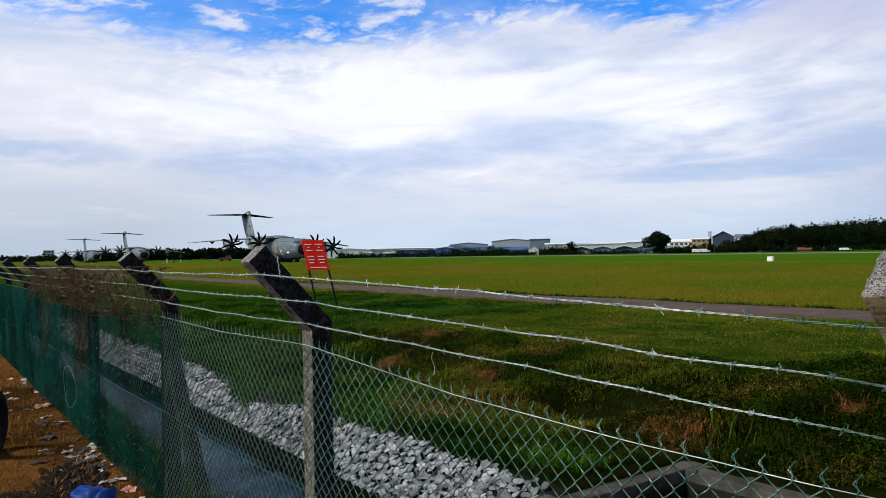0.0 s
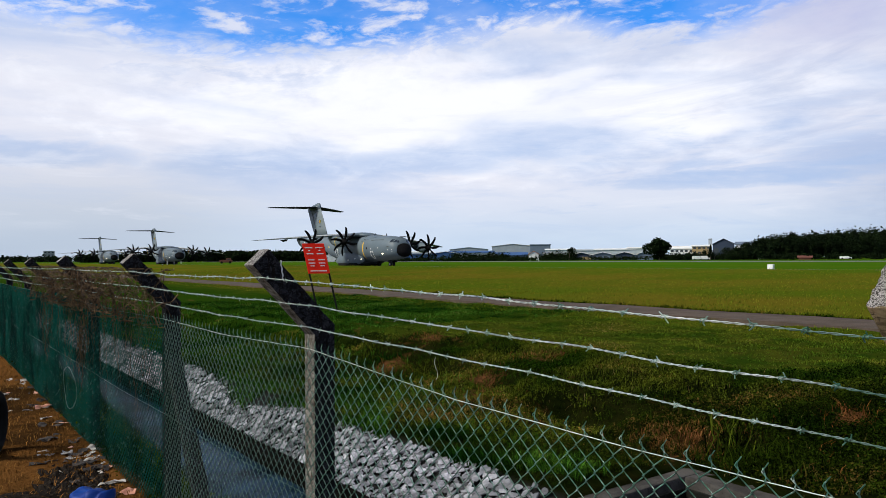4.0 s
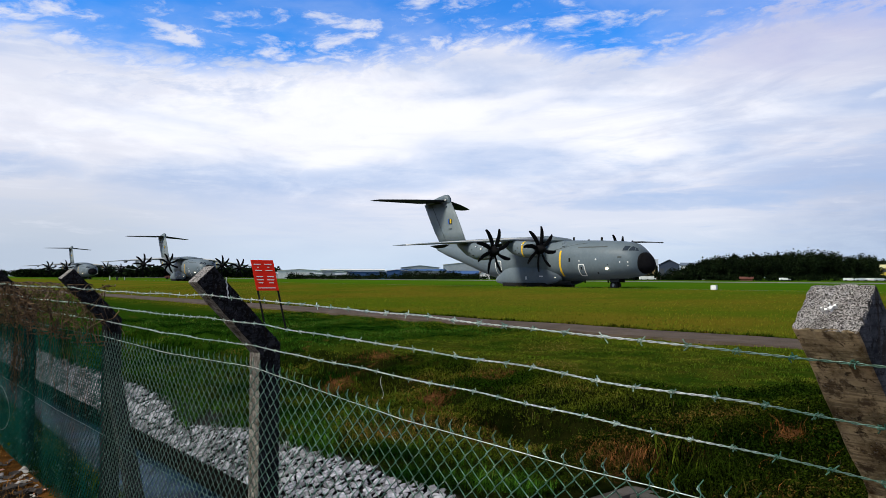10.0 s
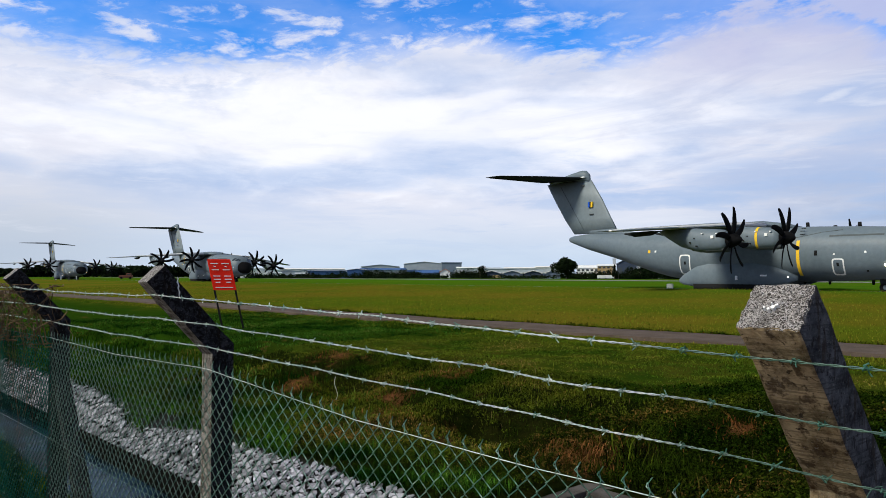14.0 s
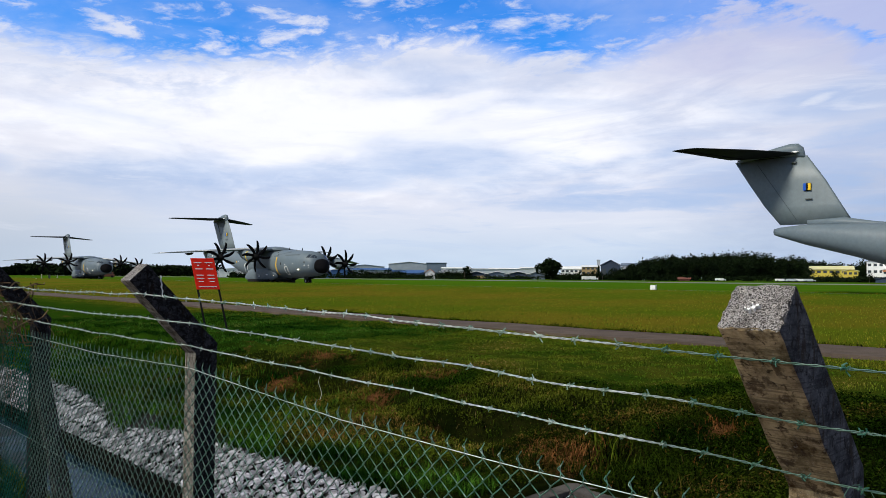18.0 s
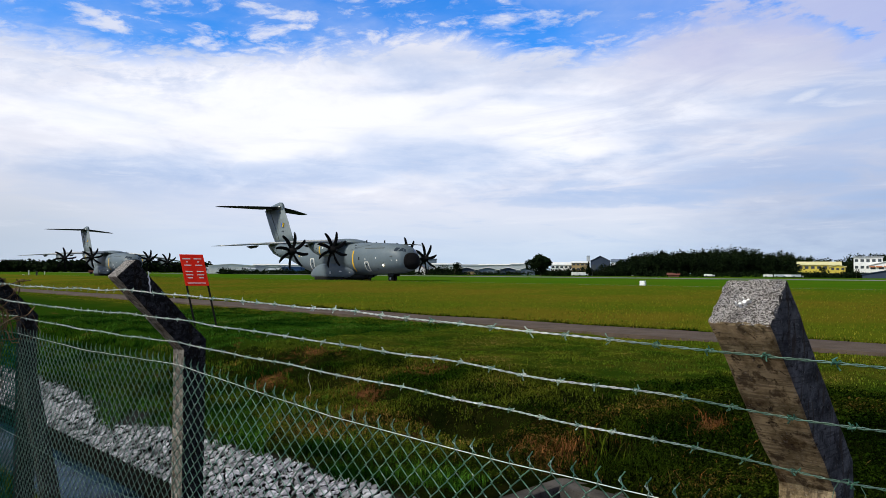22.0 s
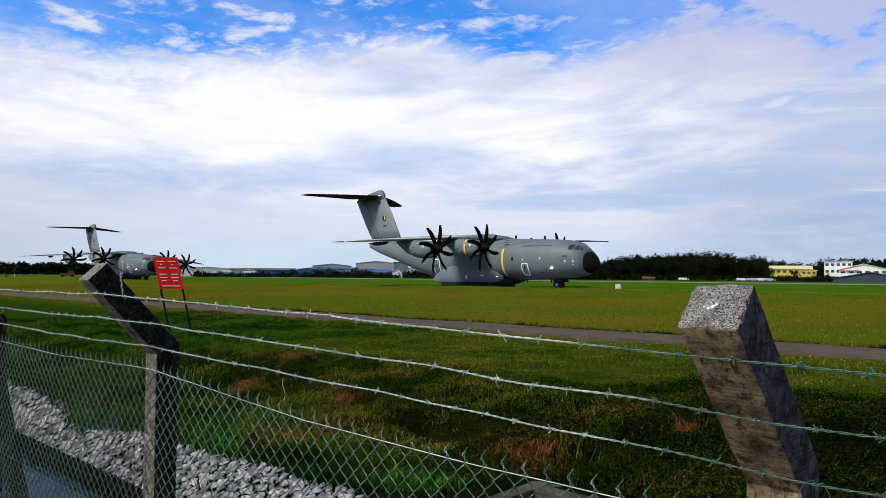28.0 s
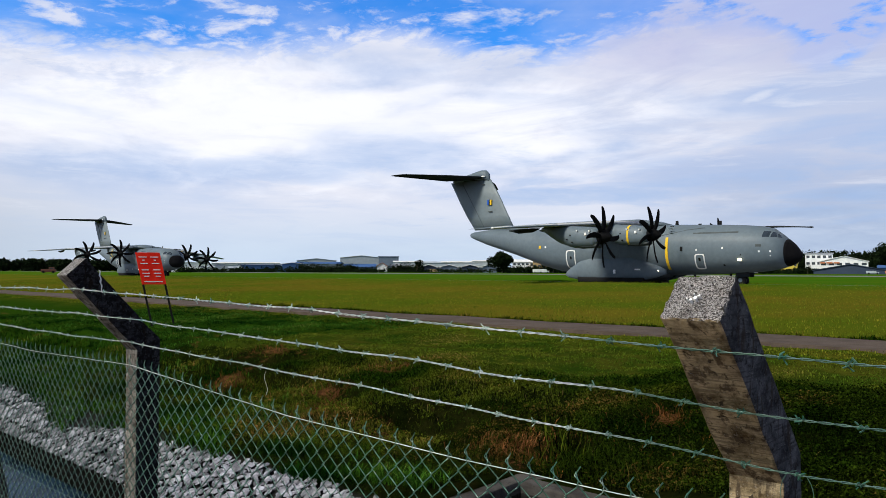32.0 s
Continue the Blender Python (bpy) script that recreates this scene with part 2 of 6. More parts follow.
# ---- materials ----
def surf(name, c1, c2, scale=3.0, rough=0.8, bump=0.0, metal=0.0, fine=40.0, c3=None, speck=0.0, vary=0.0, island=False, stretch=(1, 1, 1), spec=0.4):
    """Two colours over a broad noise, a fine grain, specks of a third, and a spread from piece to piece."""
    m = bpy.data.materials.new(name)
    m.use_nodes = True
    nt = m.node_tree
    b = nt.nodes["Principled BSDF"]
    tc = node(nt, "ShaderNodeTexCoord").outputs["Object"]
    co = node(nt, "ShaderNodeVectorMath", op="MULTIPLY", inp={0: tc, 1: stretch}).outputs[0]
    broad = node(nt, "ShaderNodeTexNoise", inp={"Vector": co, "Scale": scale, "Detail": 6.0, "Roughness": 0.6}).outputs[0]
    grain = node(nt, "ShaderNodeTexNoise", inp={"Vector": co, "Scale": fine, "Detail": 4.0, "Roughness": 0.65}).outputs[0]
    col = blend(nt, smooth(nt, broad, 0.32, 0.68), c1, c2)
    dark = node(nt, "ShaderNodeHueSaturation", inp={2: calc(nt, "MULTIPLY_ADD", grain, 0.5, 0.75), 4: col}).outputs[0]
    col = dark
    if c3:
        col = blend(nt, calc(nt, "MULTIPLY", smooth(nt, grain, 0.56, 0.66), speck), col, c3)
    if vary:
        rnd = node(nt, "ShaderNodeNewGeometry").outputs["Random Per Island"] if island else node(nt, "ShaderNodeObjectInfo").outputs["Random"]
        col = node(nt, "ShaderNodeHueSaturation", inp={2: calc(nt, "MULTIPLY_ADD", rnd, vary, 1 - vary / 2), 4: col}).outputs[0]
    nt.links.new(col, b.inputs["Base Color"])
    b.inputs["Metallic"].default_value = metal
    b.inputs["Specular IOR Level"].default_value = spec
    nt.links.new(calc(nt, "MULTIPLY_ADD", grain, 0.25, rough - 0.12), b.inputs["Roughness"])
    if bump:
        mix = calc(nt, "ADD", grain, calc(nt, "MULTIPLY", broad, 0.8))
        bp = node(nt, "ShaderNodeBump", inp={"Strength": 0.8, "Distance": bump, "Height": mix})
        nt.links.new(bp.outputs[0], b.inputs["Normal"])
    return m


def plain(name, c, rough=0.5, metal=0.0, emit=0.0):
    m = surf(name, c, tuple(v * 0.86 for v in c), scale=6, rough=rough, metal=metal, spec=0.4 if rough < 0.3 else 0.08)
    if emit:
        b = m.node_tree.nodes["Principled BSDF"]
        b.inputs["Emission Color"].default_value, b.inputs["Emission Strength"].default_value = (*c, 1), emit
    return m


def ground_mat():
    """Grass over earth: greener by the water, straw-toned on the open field, bare reddish patches on the bank."""
    m = bpy.data.materials.new("grass_ground")
    m.use_nodes = True
    nt = m.node_tree
    b = nt.nodes["Principled BSDF"]
    tc = node(nt, "ShaderNodeTexCoord").outputs["Object"]
    v = node(nt, "ShaderNodeSeparateXYZ", inp={0: tc}).outputs[0]
    far = node(nt, "ShaderNodeTexNoise", inp={"Vector": tc, "Scale": 0.08, "Detail": 6.0}).outputs[0]
    mid = node(nt, "ShaderNodeTexNoise", inp={"Vector": tc, "Scale": 0.9, "Detail": 6.0, "Roughness": 0.6}).outputs[0]
    fine = node(nt, "ShaderNodeTexNoise", inp={"Vector": tc, "Scale": 14.0, "Detail": 6.0, "Roughness": 0.7}).outputs[0]
    # near-black: the shade between the blades is in the ground's colour
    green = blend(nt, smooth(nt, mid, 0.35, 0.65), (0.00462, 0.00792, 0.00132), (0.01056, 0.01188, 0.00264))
    straw = blend(nt, smooth(nt, far, 0.35, 0.65), (0.064, 0.092, 0.0056), (0.105, 0.090, 0.0090))
    lush = blend(nt, smooth(nt, far, 0.3, 0.7), (0.03826, 0.1047, 0.00462), (0.05647, 0.1047, 0.005544))
    edge = calc(nt, "ADD", v, calc(nt, "MULTIPLY", calc(nt, "SUBTRACT", mid, 0.5), 8.0))
    grown = calc(nt, "ADD", node(nt, "ShaderNodeSeparateXYZ", inp={0: tc}).outputs[1], calc(nt, "MULTIPLY", calc(nt, "SUBTRACT", mid, 0.5), 9.0))
    # the bank's near end is shaded by colour
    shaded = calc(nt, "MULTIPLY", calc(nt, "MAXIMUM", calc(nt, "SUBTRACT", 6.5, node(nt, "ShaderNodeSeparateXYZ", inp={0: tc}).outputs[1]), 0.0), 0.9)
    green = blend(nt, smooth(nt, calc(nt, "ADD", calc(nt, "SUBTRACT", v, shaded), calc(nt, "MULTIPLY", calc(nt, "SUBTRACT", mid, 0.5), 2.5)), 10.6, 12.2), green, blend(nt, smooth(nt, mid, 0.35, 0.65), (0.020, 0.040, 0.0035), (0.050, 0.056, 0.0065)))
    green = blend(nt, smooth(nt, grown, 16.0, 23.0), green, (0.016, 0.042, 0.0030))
    col = blend(nt, smooth(nt, edge, 15.0, 25.0), green, straw)
    col = blend(nt, smooth(nt, edge, 52.0, 64.0), col, lush)
    bed = calc(nt, "MULTIPLY", smooth(nt, v, 4.4, 4.6), smooth(nt, v, 5.9, 5.5))
    col = blend(nt, bed, col, (0.020, 0.020, 0.020))
    earth = node(nt, "ShaderNodeTexNoise", inp={"Vector": tc, "Scale": 1.3, "Detail": 6.0, "Roughness": 0.6}).outputs[0]
    # washed-out red patches of the bank (v, s)
    spots = 0.0
    sv = node(nt, "ShaderNodeSeparateXYZ", inp={0: tc}).outputs[1]
    for pv, ps, pr in ((8.45, 6.2, 0.40), (8.2, 10.3, 0.32), (10.3, 4.8, 0.25), (10.9, 11.7, 0.40), (9.3, 11.6, 0.36), (8.5, 13.8, 0.42), (11.0, 15.7, 0.5), (7.75, 8.3, 0.28), (7.0, 11.6, 0.25)):
        d2 = calc(nt, "ADD", calc(nt, "POWER", calc(nt, "SUBTRACT", v, pv), 2.0), calc(nt, "POWER", calc(nt, "SUBTRACT", sv, ps), 2.0))
        r = calc(nt, "ADD", calc(nt, "DIVIDE", calc(nt, "SQRT", d2), pr), calc(nt, "MULTIPLY", calc(nt, "SUBTRACT", earth, 0.5), 5.0))
        r = calc(nt, "ADD", r, calc(nt, "MULTIPLY", calc(nt, "SUBTRACT", fine, 0.5), 6.5))
        spots = calc(nt, "MAXIMUM", spots, smooth(nt, r, 1.1, 0.7))
    bare = calc(nt, "MULTIPLY", smooth(nt, earth, 0.60, 0.68), calc(nt, "MULTIPLY", smooth(nt, v, 6.0, 7.5), smooth(nt, v, 17.0, 11.0)))
    bare = calc(nt, "MAXIMUM", calc(nt, "MULTIPLY", bare, calc(nt, "MULTIPLY", smooth(nt, sv, 5.0, 8.0), 0.35)), calc(nt, "MULTIPLY", spots, 0.8))
    col = blend(nt, bare, col, blend(nt, smooth(nt, fine, 0.35, 0.65), (0.060, 0.024, 0.010), (0.190, 0.080, 0.032)))
    dry = blend(nt, smooth(nt, mid, 0.35, 0.62), (0.15, 0.066, 0.018), (0.040, 0.020, 0.007))
    col = blend(nt, smooth(nt, calc(nt, "ADD", v, calc(nt, "MULTIPLY", calc(nt, "SUBTRACT", mid, 0.5), 0.6)), 1.75, 1.5), col, dry)
    col = node(nt, "ShaderNodeHueSaturation", inp={2: calc(nt, "MULTIPLY_ADD", fine, 0.9, 0.55), 4: col}).outputs[0]
    nt.links.new(col, b.inputs["Base Color"])
    b.inputs["Roughness"].default_value = 0.95
    b.inputs["Specular IOR Level"].default_value = 0.0
    bp = node(nt, "ShaderNodeBump", inp={"Strength": 1.0, "Distance": 0.06, "Height": calc(nt, "ADD", fine, mid)})
    nt.links.new(bp.outputs[0], b.inputs["Normal"])
    return m


def post_mat(name, lo, hi, lichen, grit, grain=110.0, relief=0.0015, marks=34.0, spotty=0.56):
    """Old cast concrete: level board marks, dark lichen blotches, rusty runs, pale grit."""
    m = bpy.data.materials.new(name)
    m.use_nodes = True
    nt = m.node_tree
    b = nt.nodes["Principled BSDF"]
    tc = node(nt, "ShaderNodeTexCoord").outputs["Object"]
    broad = node(nt, "ShaderNodeTexNoise", inp={"Vector": tc, "Scale": 13.0, "Detail": 8.0, "Roughness": 0.72}).outputs[0]
    runs = node(nt, "ShaderNodeTexNoise", inp={"Vector": node(nt, "ShaderNodeVectorMath", op="MULTIPLY", inp={0: tc, 1: (40, 40, 9)}).outputs[0], "Scale": 1.0, "Detail": 7.0, "Roughness": 0.65}).outputs[0]
    boards = node(nt, "ShaderNodeTexNoise", inp={"Vector": node(nt, "ShaderNodeVectorMath", op="MULTIPLY", inp={0: tc, 1: (9, 9, marks * 4)}).outputs[0], "Scale": 1.0, "Detail": 5.0, "Roughness": 0.6}).outputs[0]
    fine = node(nt, "ShaderNodeTexNoise", inp={"Vector": tc, "Scale": grain, "Detail": 5.0, "Roughness": 0.75}).outputs[0]
    blots = node(nt, "ShaderNodeTexNoise", inp={"Vector": tc, "Scale": 48.0, "Detail": 6.0, "Roughness": 0.7, "Distortion": 0.6}).outputs[0]
    col = blend(nt, smooth(nt, broad, 0.34, 0.64), lo, hi)
    col = blend(nt, calc(nt, "MULTIPLY", smooth(nt, boards, 0.50, 0.58), 0.62), col, tuple(v * 0.26 for v in hi))
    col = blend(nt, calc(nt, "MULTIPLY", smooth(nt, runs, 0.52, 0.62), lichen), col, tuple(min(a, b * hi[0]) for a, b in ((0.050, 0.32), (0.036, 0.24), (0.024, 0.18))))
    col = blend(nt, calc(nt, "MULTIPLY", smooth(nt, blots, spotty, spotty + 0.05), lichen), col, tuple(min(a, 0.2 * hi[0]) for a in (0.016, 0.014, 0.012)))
    col = blend(nt, calc(nt, "MULTIPLY", smooth(nt, fine, 0.42, 0.33), grit), col, (0.55, 0.53, 0.49))
    nt.links.new(col, b.inputs["Base Color"])
    b.inputs["Roughness"].default_value = 0.95
    b.inputs["Specular IOR Level"].default_value = 0.03
    h = calc(nt, "ADD", calc(nt, "ADD", fine, calc(nt, "MULTIPLY", boards, 0.5)), calc(nt, "MULTIPLY", broad, 0.9))
    bp = node(nt, "ShaderNodeBump", inp={"Strength": 0.9, "Distance": relief, "Height": h})
    nt.links.new(bp.outputs[0], b.inputs["Normal"])
    return m


def aggregate_mat():
    """A broken concrete end: close-set pebbles of several greys, black pits between them."""
    m = bpy.data.materials.new("exposed_aggregate")
    m.use_nodes = True
    nt = m.node_tree
    b = nt.nodes["Principled BSDF"]
    tc = node(nt, "ShaderNodeTexCoord").outputs["Object"]
    bent = node(nt, "ShaderNodeVectorMath", op="MULTIPLY_ADD", inp={0: node(nt, "ShaderNodeTexNoise", inp={"Vector": tc, "Scale": 120.0, "Detail": 3.0}).outputs["Color"], 1: (0.006, 0.006, 0.006), 2: tc}).outputs[0]
    cell = node(nt, "ShaderNodeTexVoronoi", inp={"Vector": bent, "Scale": 400.0})
    tone = node(nt, "ShaderNodeSeparateColor", inp={0: cell.outputs["Color"]}).outputs
    broad = node(nt, "ShaderNodeTexNoise", inp={"Vector": tc, "Scale": 24.0, "Detail": 6.0, "Roughness": 0.7}).outputs[0]
    pits = node(nt, "ShaderNodeTexNoise", inp={"Vector": tc, "Scale": 95.0, "Detail": 5.0, "Roughness": 0.7}).outputs[0]
    col = blend(nt, tone[0], (0.33, 0.305, 0.295), (0.55, 0.525, 0.515))
    col = blend(nt, smooth(nt, tone[1], 0.92, 0.96), col, (0.62, 0.60, 0.58))
    col = blend(nt, calc(nt, "MULTIPLY", smooth(nt, broad, 0.50, 0.66), 0.40), col, (0.13, 0.115, 0.10))
    col = blend(nt, smooth(nt, cell.outputs["Distance"], 0.46, 0.66), col, (0.06, 0.055, 0.05))
    col = blend(nt, smooth(nt, pits, 0.64, 0.70), col, (0.020, 0.018, 0.016))
    nt.links.new(col, b.inputs["Base Color"])
    b.inputs["Roughness"].default_value = 0.95
    b.inputs["Specular IOR Level"].default_value = 0.05
    h = calc(nt, "SUBTRACT", calc(nt, "MULTIPLY", smooth(nt, pits, 0.66, 0.50), 1.2), cell.outputs["Distance"])
    bp = node(nt, "ShaderNodeBump", inp={"Strength": 1.0, "Distance": 0.004, "Height": h})
    nt.links.new(bp.outputs[0], b.inputs["Normal"])
    return m


def painted_end(m, reach):
    """Wire that keeps its green coat up to a distance along the fence, and is worn bright beyond."""
    nt = m.node_tree
    b = nt.nodes["Principled BSDF"]
    worn = b.inputs["Base Color"].links[0].from_socket
    tc = node(nt, "ShaderNodeTexCoord").outputs["Object"]
    along = node(nt, "ShaderNodeSeparateXYZ", inp={0: tc}).outputs[1]
    ragged = calc(nt, "ADD", along, calc(nt, "MULTIPLY", node(nt, "ShaderNodeTexNoise", inp={"Vector": tc, "Scale": 7.0, "Detail": 3.0}).outputs[0], 0.5))
    coat = calc(nt, "MULTIPLY", smooth(nt, ragged, reach + 0.45, reach + 0.05), 0.92)
    nt.links.new(blend(nt, coat, worn, (0.008, 0.085, 0.050)), b.inputs["Base Color"])


def water_mat():
    # blue base and pale blotches are the sky's reflection put into colour
    m = surf("ditch_water", (0.002, 0.005, 0.010), (0.026, 0.058, 0.100), scale=1.1, rough=0.16, bump=0.006, fine=9.0, c3=(0.05, 0.09, 0.13), speck=0.5, spec=0.1)
    m.node_tree.nodes["Principled BSDF"].inputs["IOR"].default_value = 1.12
    return m


M = {
    "ground": ground_mat(), "water": water_mat(),
    "road": surf("worn_asphalt", (0.064, 0.048, 0.036), (0.096, 0.073, 0.057), 1.2, 0.9, 0.01, fine=30, spec=0.1),
    "taxi": surf("taxiway_concrete", (0.1122, 0.1122, 0.1056), (0.1452, 0.1452, 0.132), 0.3, 0.9, 0.005),
    # post colours by face: side tones carry shade, front tones carry light
    "post": post_mat("lichened_shade_concrete", (0.016, 0.017, 0.020), (0.125, 0.128, 0.138), 0.75, 0.26, 150.0, 0.0025),
    "post_dark": post_mat("dark_shade_concrete", (0.008, 0.009, 0.012), (0.040, 0.040, 0.045), 0.95, 0.12, spotty=0.49),
    "post_front": post_mat("board_marked_lit_concrete", (0.060, 0.040, 0.019), (0.46, 0.36, 0.21), 0.8, 0.30, 170.0, 0.0020, 60.0, 0.59),
    "post_face": post_mat("worn_lit_concrete", (0.07, 0.065, 0.058), (0.26, 0.245, 0.215), 0.8, 0.35, 150.0),
    "post_end": aggregate_mat(),
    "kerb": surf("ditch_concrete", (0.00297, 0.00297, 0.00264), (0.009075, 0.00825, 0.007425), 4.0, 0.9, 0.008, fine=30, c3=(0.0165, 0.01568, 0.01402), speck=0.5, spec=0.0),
    "pit": surf("sump_concrete", (0.033, 0.0297, 0.0264), (0.0792, 0.0726, 0.066), 3.0, 0.9, 0.01, fine=30, c3=(0.0132, 0.01188, 0.01056), speck=0.6, spec=0.15),
    "stone": surf("broken_limestone", (0.12, 0.123, 0.146), (0.30, 0.303, 0.345), 5.0, 0.85, 0.012, fine=30, c3=(0.17, 0.14, 0.12), speck=0.45, vary=1.2, spec=0.05),
    "stones": surf("broken_limestone_far", (0.10, 0.105, 0.118), (0.25, 0.255, 0.28), 5.0, 0.85, 0.012, fine=30, c3=(0.17, 0.145, 0.125), speck=0.45, vary=1.35, island=True, spec=0.05),
    # mesh wires: the pale flecks are glints of light put into the colour
    "wire": surf("green_coated_wire", (0.014, 0.085, 0.056), (0.11, 0.27, 0.20), 20, 0.35, fine=60, c3=(0.62, 0.70, 0.66), speck=0.7, spec=0.7),
    "wire_mid": surf("glinting_green_wire", (0.018, 0.070, 0.052), (0.11, 0.20, 0.165), 20, 0.4, fine=60, c3=(0.30, 0.42, 0.36), speck=0.7, spec=0.3),
    "wire_old": surf("green_wire", (0.001, 0.018, 0.014), (0.006, 0.085, 0.066), 1.6, 0.7, fine=14, c3=(0.15, 0.26, 0.23), speck=0.5, spec=0.03),
    "barb": surf("barbed_wire_metal", (0.36, 0.46, 0.42), (0.70, 0.72, 0.71), 3.0, 0.4, fine=50, c3=(0.80, 0.82, 0.80), speck=0.8, spec=0.6),
    "barbs": surf("barb_metal", (0.02, 0.12, 0.085), (0.34, 0.46, 0.41), 9, 0.4, fine=50, c3=(0.66, 0.70, 0.68), speck=0.8, spec=0.6),
    "grey": surf("airframe_grey", (0.0978, 0.1283, 0.1507), (0.1159, 0.1457, 0.1676), 0.35, 0.5, fine=3.0, spec=0.25),
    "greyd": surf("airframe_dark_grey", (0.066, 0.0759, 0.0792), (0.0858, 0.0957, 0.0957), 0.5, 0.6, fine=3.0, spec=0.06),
    "radome": surf("radome_black", (0.006, 0.006, 0.007), (0.010, 0.010, 0.011), 1, 0.7, spec=0.02),
    "prop": surf("propeller_black", (0.004, 0.004, 0.0045), (0.008, 0.008, 0.0085), 2, 0.7, spec=0.03),
    "fin": surf("fin_grey", (0.122, 0.155, 0.172), (0.145, 0.175, 0.19), 0.35, 0.5, fine=3.0),
    # airframe grey with the shade of undersides put into the colour
    "tail": surf("dark_shade_grey", (0.020, 0.023, 0.025), (0.028, 0.031, 0.033), 0.5, 0.8, spec=0.02),
    "glass": plain("cockpit_glass", (0.03, 0.04, 0.055), 0.12),
    "yellow": plain("yellow_paint", (0.75, 0.48, 0.03), 0.5),
    "white": plain("white_paint", (0.80, 0.80, 0.78), 0.5),
    "black": plain("black_rubber", (0.012, 0.012, 0.012), 0.8),
    "red": surf("red_sign_paint", (0.78, 0.020, 0.008), (0.84, 0.03, 0.012), 2, 0.7, fine=20, spec=0.08),
    "steel": plain("dark_steel", (0.05, 0.05, 0.05), 0.6, 0.3),
    "lampw": plain("landing_light", (1.0, 0.80, 0.48), 0.3, emit=9.0),
}

painted_end(M["barb"], 0.80)
painted_end(M["barbs"], 0.88)

# ---- the lie of the land: v away from the fence, s along it ----
TURN = 35.98
LAND = pose(0, 0, 0, 0, 0, TURN)
FENCE_V, WATER_Z = 1.595, -1.38
PIT_S, PIT_V = 5.75, 7.75


def place(v, s, z, rx=0, ry=0, rz=0):
    return LAND @ pose(v, s, z, rx, ry, rz)


def part(name, bm, material, parent=None, label=""):
    me = bpy.data.meshes.new(name)
    bm.to_mesh(me)
    bm.free()
    me.materials.append(material)
    ob = new(name, me)
    if parent:
        ob.parent = parent
    if label:
        tagged(ob, label)
    return ob


def raw(name, verts, faces, material, parent=None, label="", flat=True):
    me = bpy.data.meshes.new(name)
    me.from_pydata([tuple(v) for v in verts], [], faces)
    me.materials.append(material)
    if not flat:
        me.polygons.foreach_set("use_smooth", [True] * len(me.polygons))
    ob = new(name, me)
    if parent:
        ob.parent = parent
    if label:
        tagged(ob, label)
    return ob


def empty(name, m, label, category, group="", kind=""):
    ob = new(name)
    ob.empty_display_size = 0.1
    ob.matrix_world = m
    return tagged(ob, label, category, group, kind)


def box(bm, x0, x1, y0, y1, z0, z1, bevel=0.0, m=None):
    vs = [bm.verts.new(v) for v in ((x0, y0, z0), (x1, y0, z0), (x1, y1, z0), (x0, y1, z0), (x0, y0, z1), (x1, y0, z1), (x1, y1, z1), (x0, y1, z1))]
    fs = [bm.faces.new([vs[i] for i in f]) for f in ((0, 3, 2, 1), (4, 5, 6, 7), (0, 1, 5, 4), (1, 2, 6, 5), (2, 3, 7, 6), (3, 0, 4, 7))]
    if bevel:
        es = list({e for f in fs for e in f.edges})
        out = bmesh.ops.bevel(bm, geom=es, offset=bevel, segments=2, affect="EDGES", profile=0.6)
        vs = list({v for f in out["faces"] for v in f.verts} | {v for v in vs if v.is_valid})
    if m is not None:
        bmesh.ops.transform(bm, matrix=m, verts=[v for v in vs if v.is_valid])
    return bm


def boxm(x0, x1, y0, y1, z0, z1, bevel=0.0, m=None):
    return box(bmesh.new(), x0, x1, y0, y1, z0, z1, bevel, m)


def lerp(x, pts):
    for (a, b), (c, d) in zip(pts, pts[1:]):
        if x <= c:
            return b + (d - b) * (x - a) / (c - a) if c > a else d
    return pts[-1][1]


PROFILE = ((-5000, -0.25), (0, -0.25), (1.75, -0.27), (1.95, -0.40), (2.55, -1.02), (2.95, -1.34), (3.15, -1.60), (3.4, -2.2), (4.55, -2.2), (4.62, -1.28), (5.6, -0.88), (7.4, -0.85), (8.4, -0.78), (9.2, -0.64), (10.4, -0.41), (11.2, -0.34), (14, -0.33), (19, -0.31), (24, -0.30), (45, 0.12),
           (61, 0.67), (62.5, 0.30), (77.5, 0.29), (80, 0.17), (120, 0.25), (5000, 0.28))


HOLLOWS = ((8.75, 8.35, 0.75, 1.25, 0.55), (11.0, 18.6, 0.7, 1.5, 0.35), (9.0, 10.9, 0.5, 0.8, 0.25), (8.5, 5.6, 0.5, 0.6, 0.28), (9.4, 13.6, 0.6, 1.2, 0.22), (10.2, 7.0, 0.5, 0.8, 0.22))


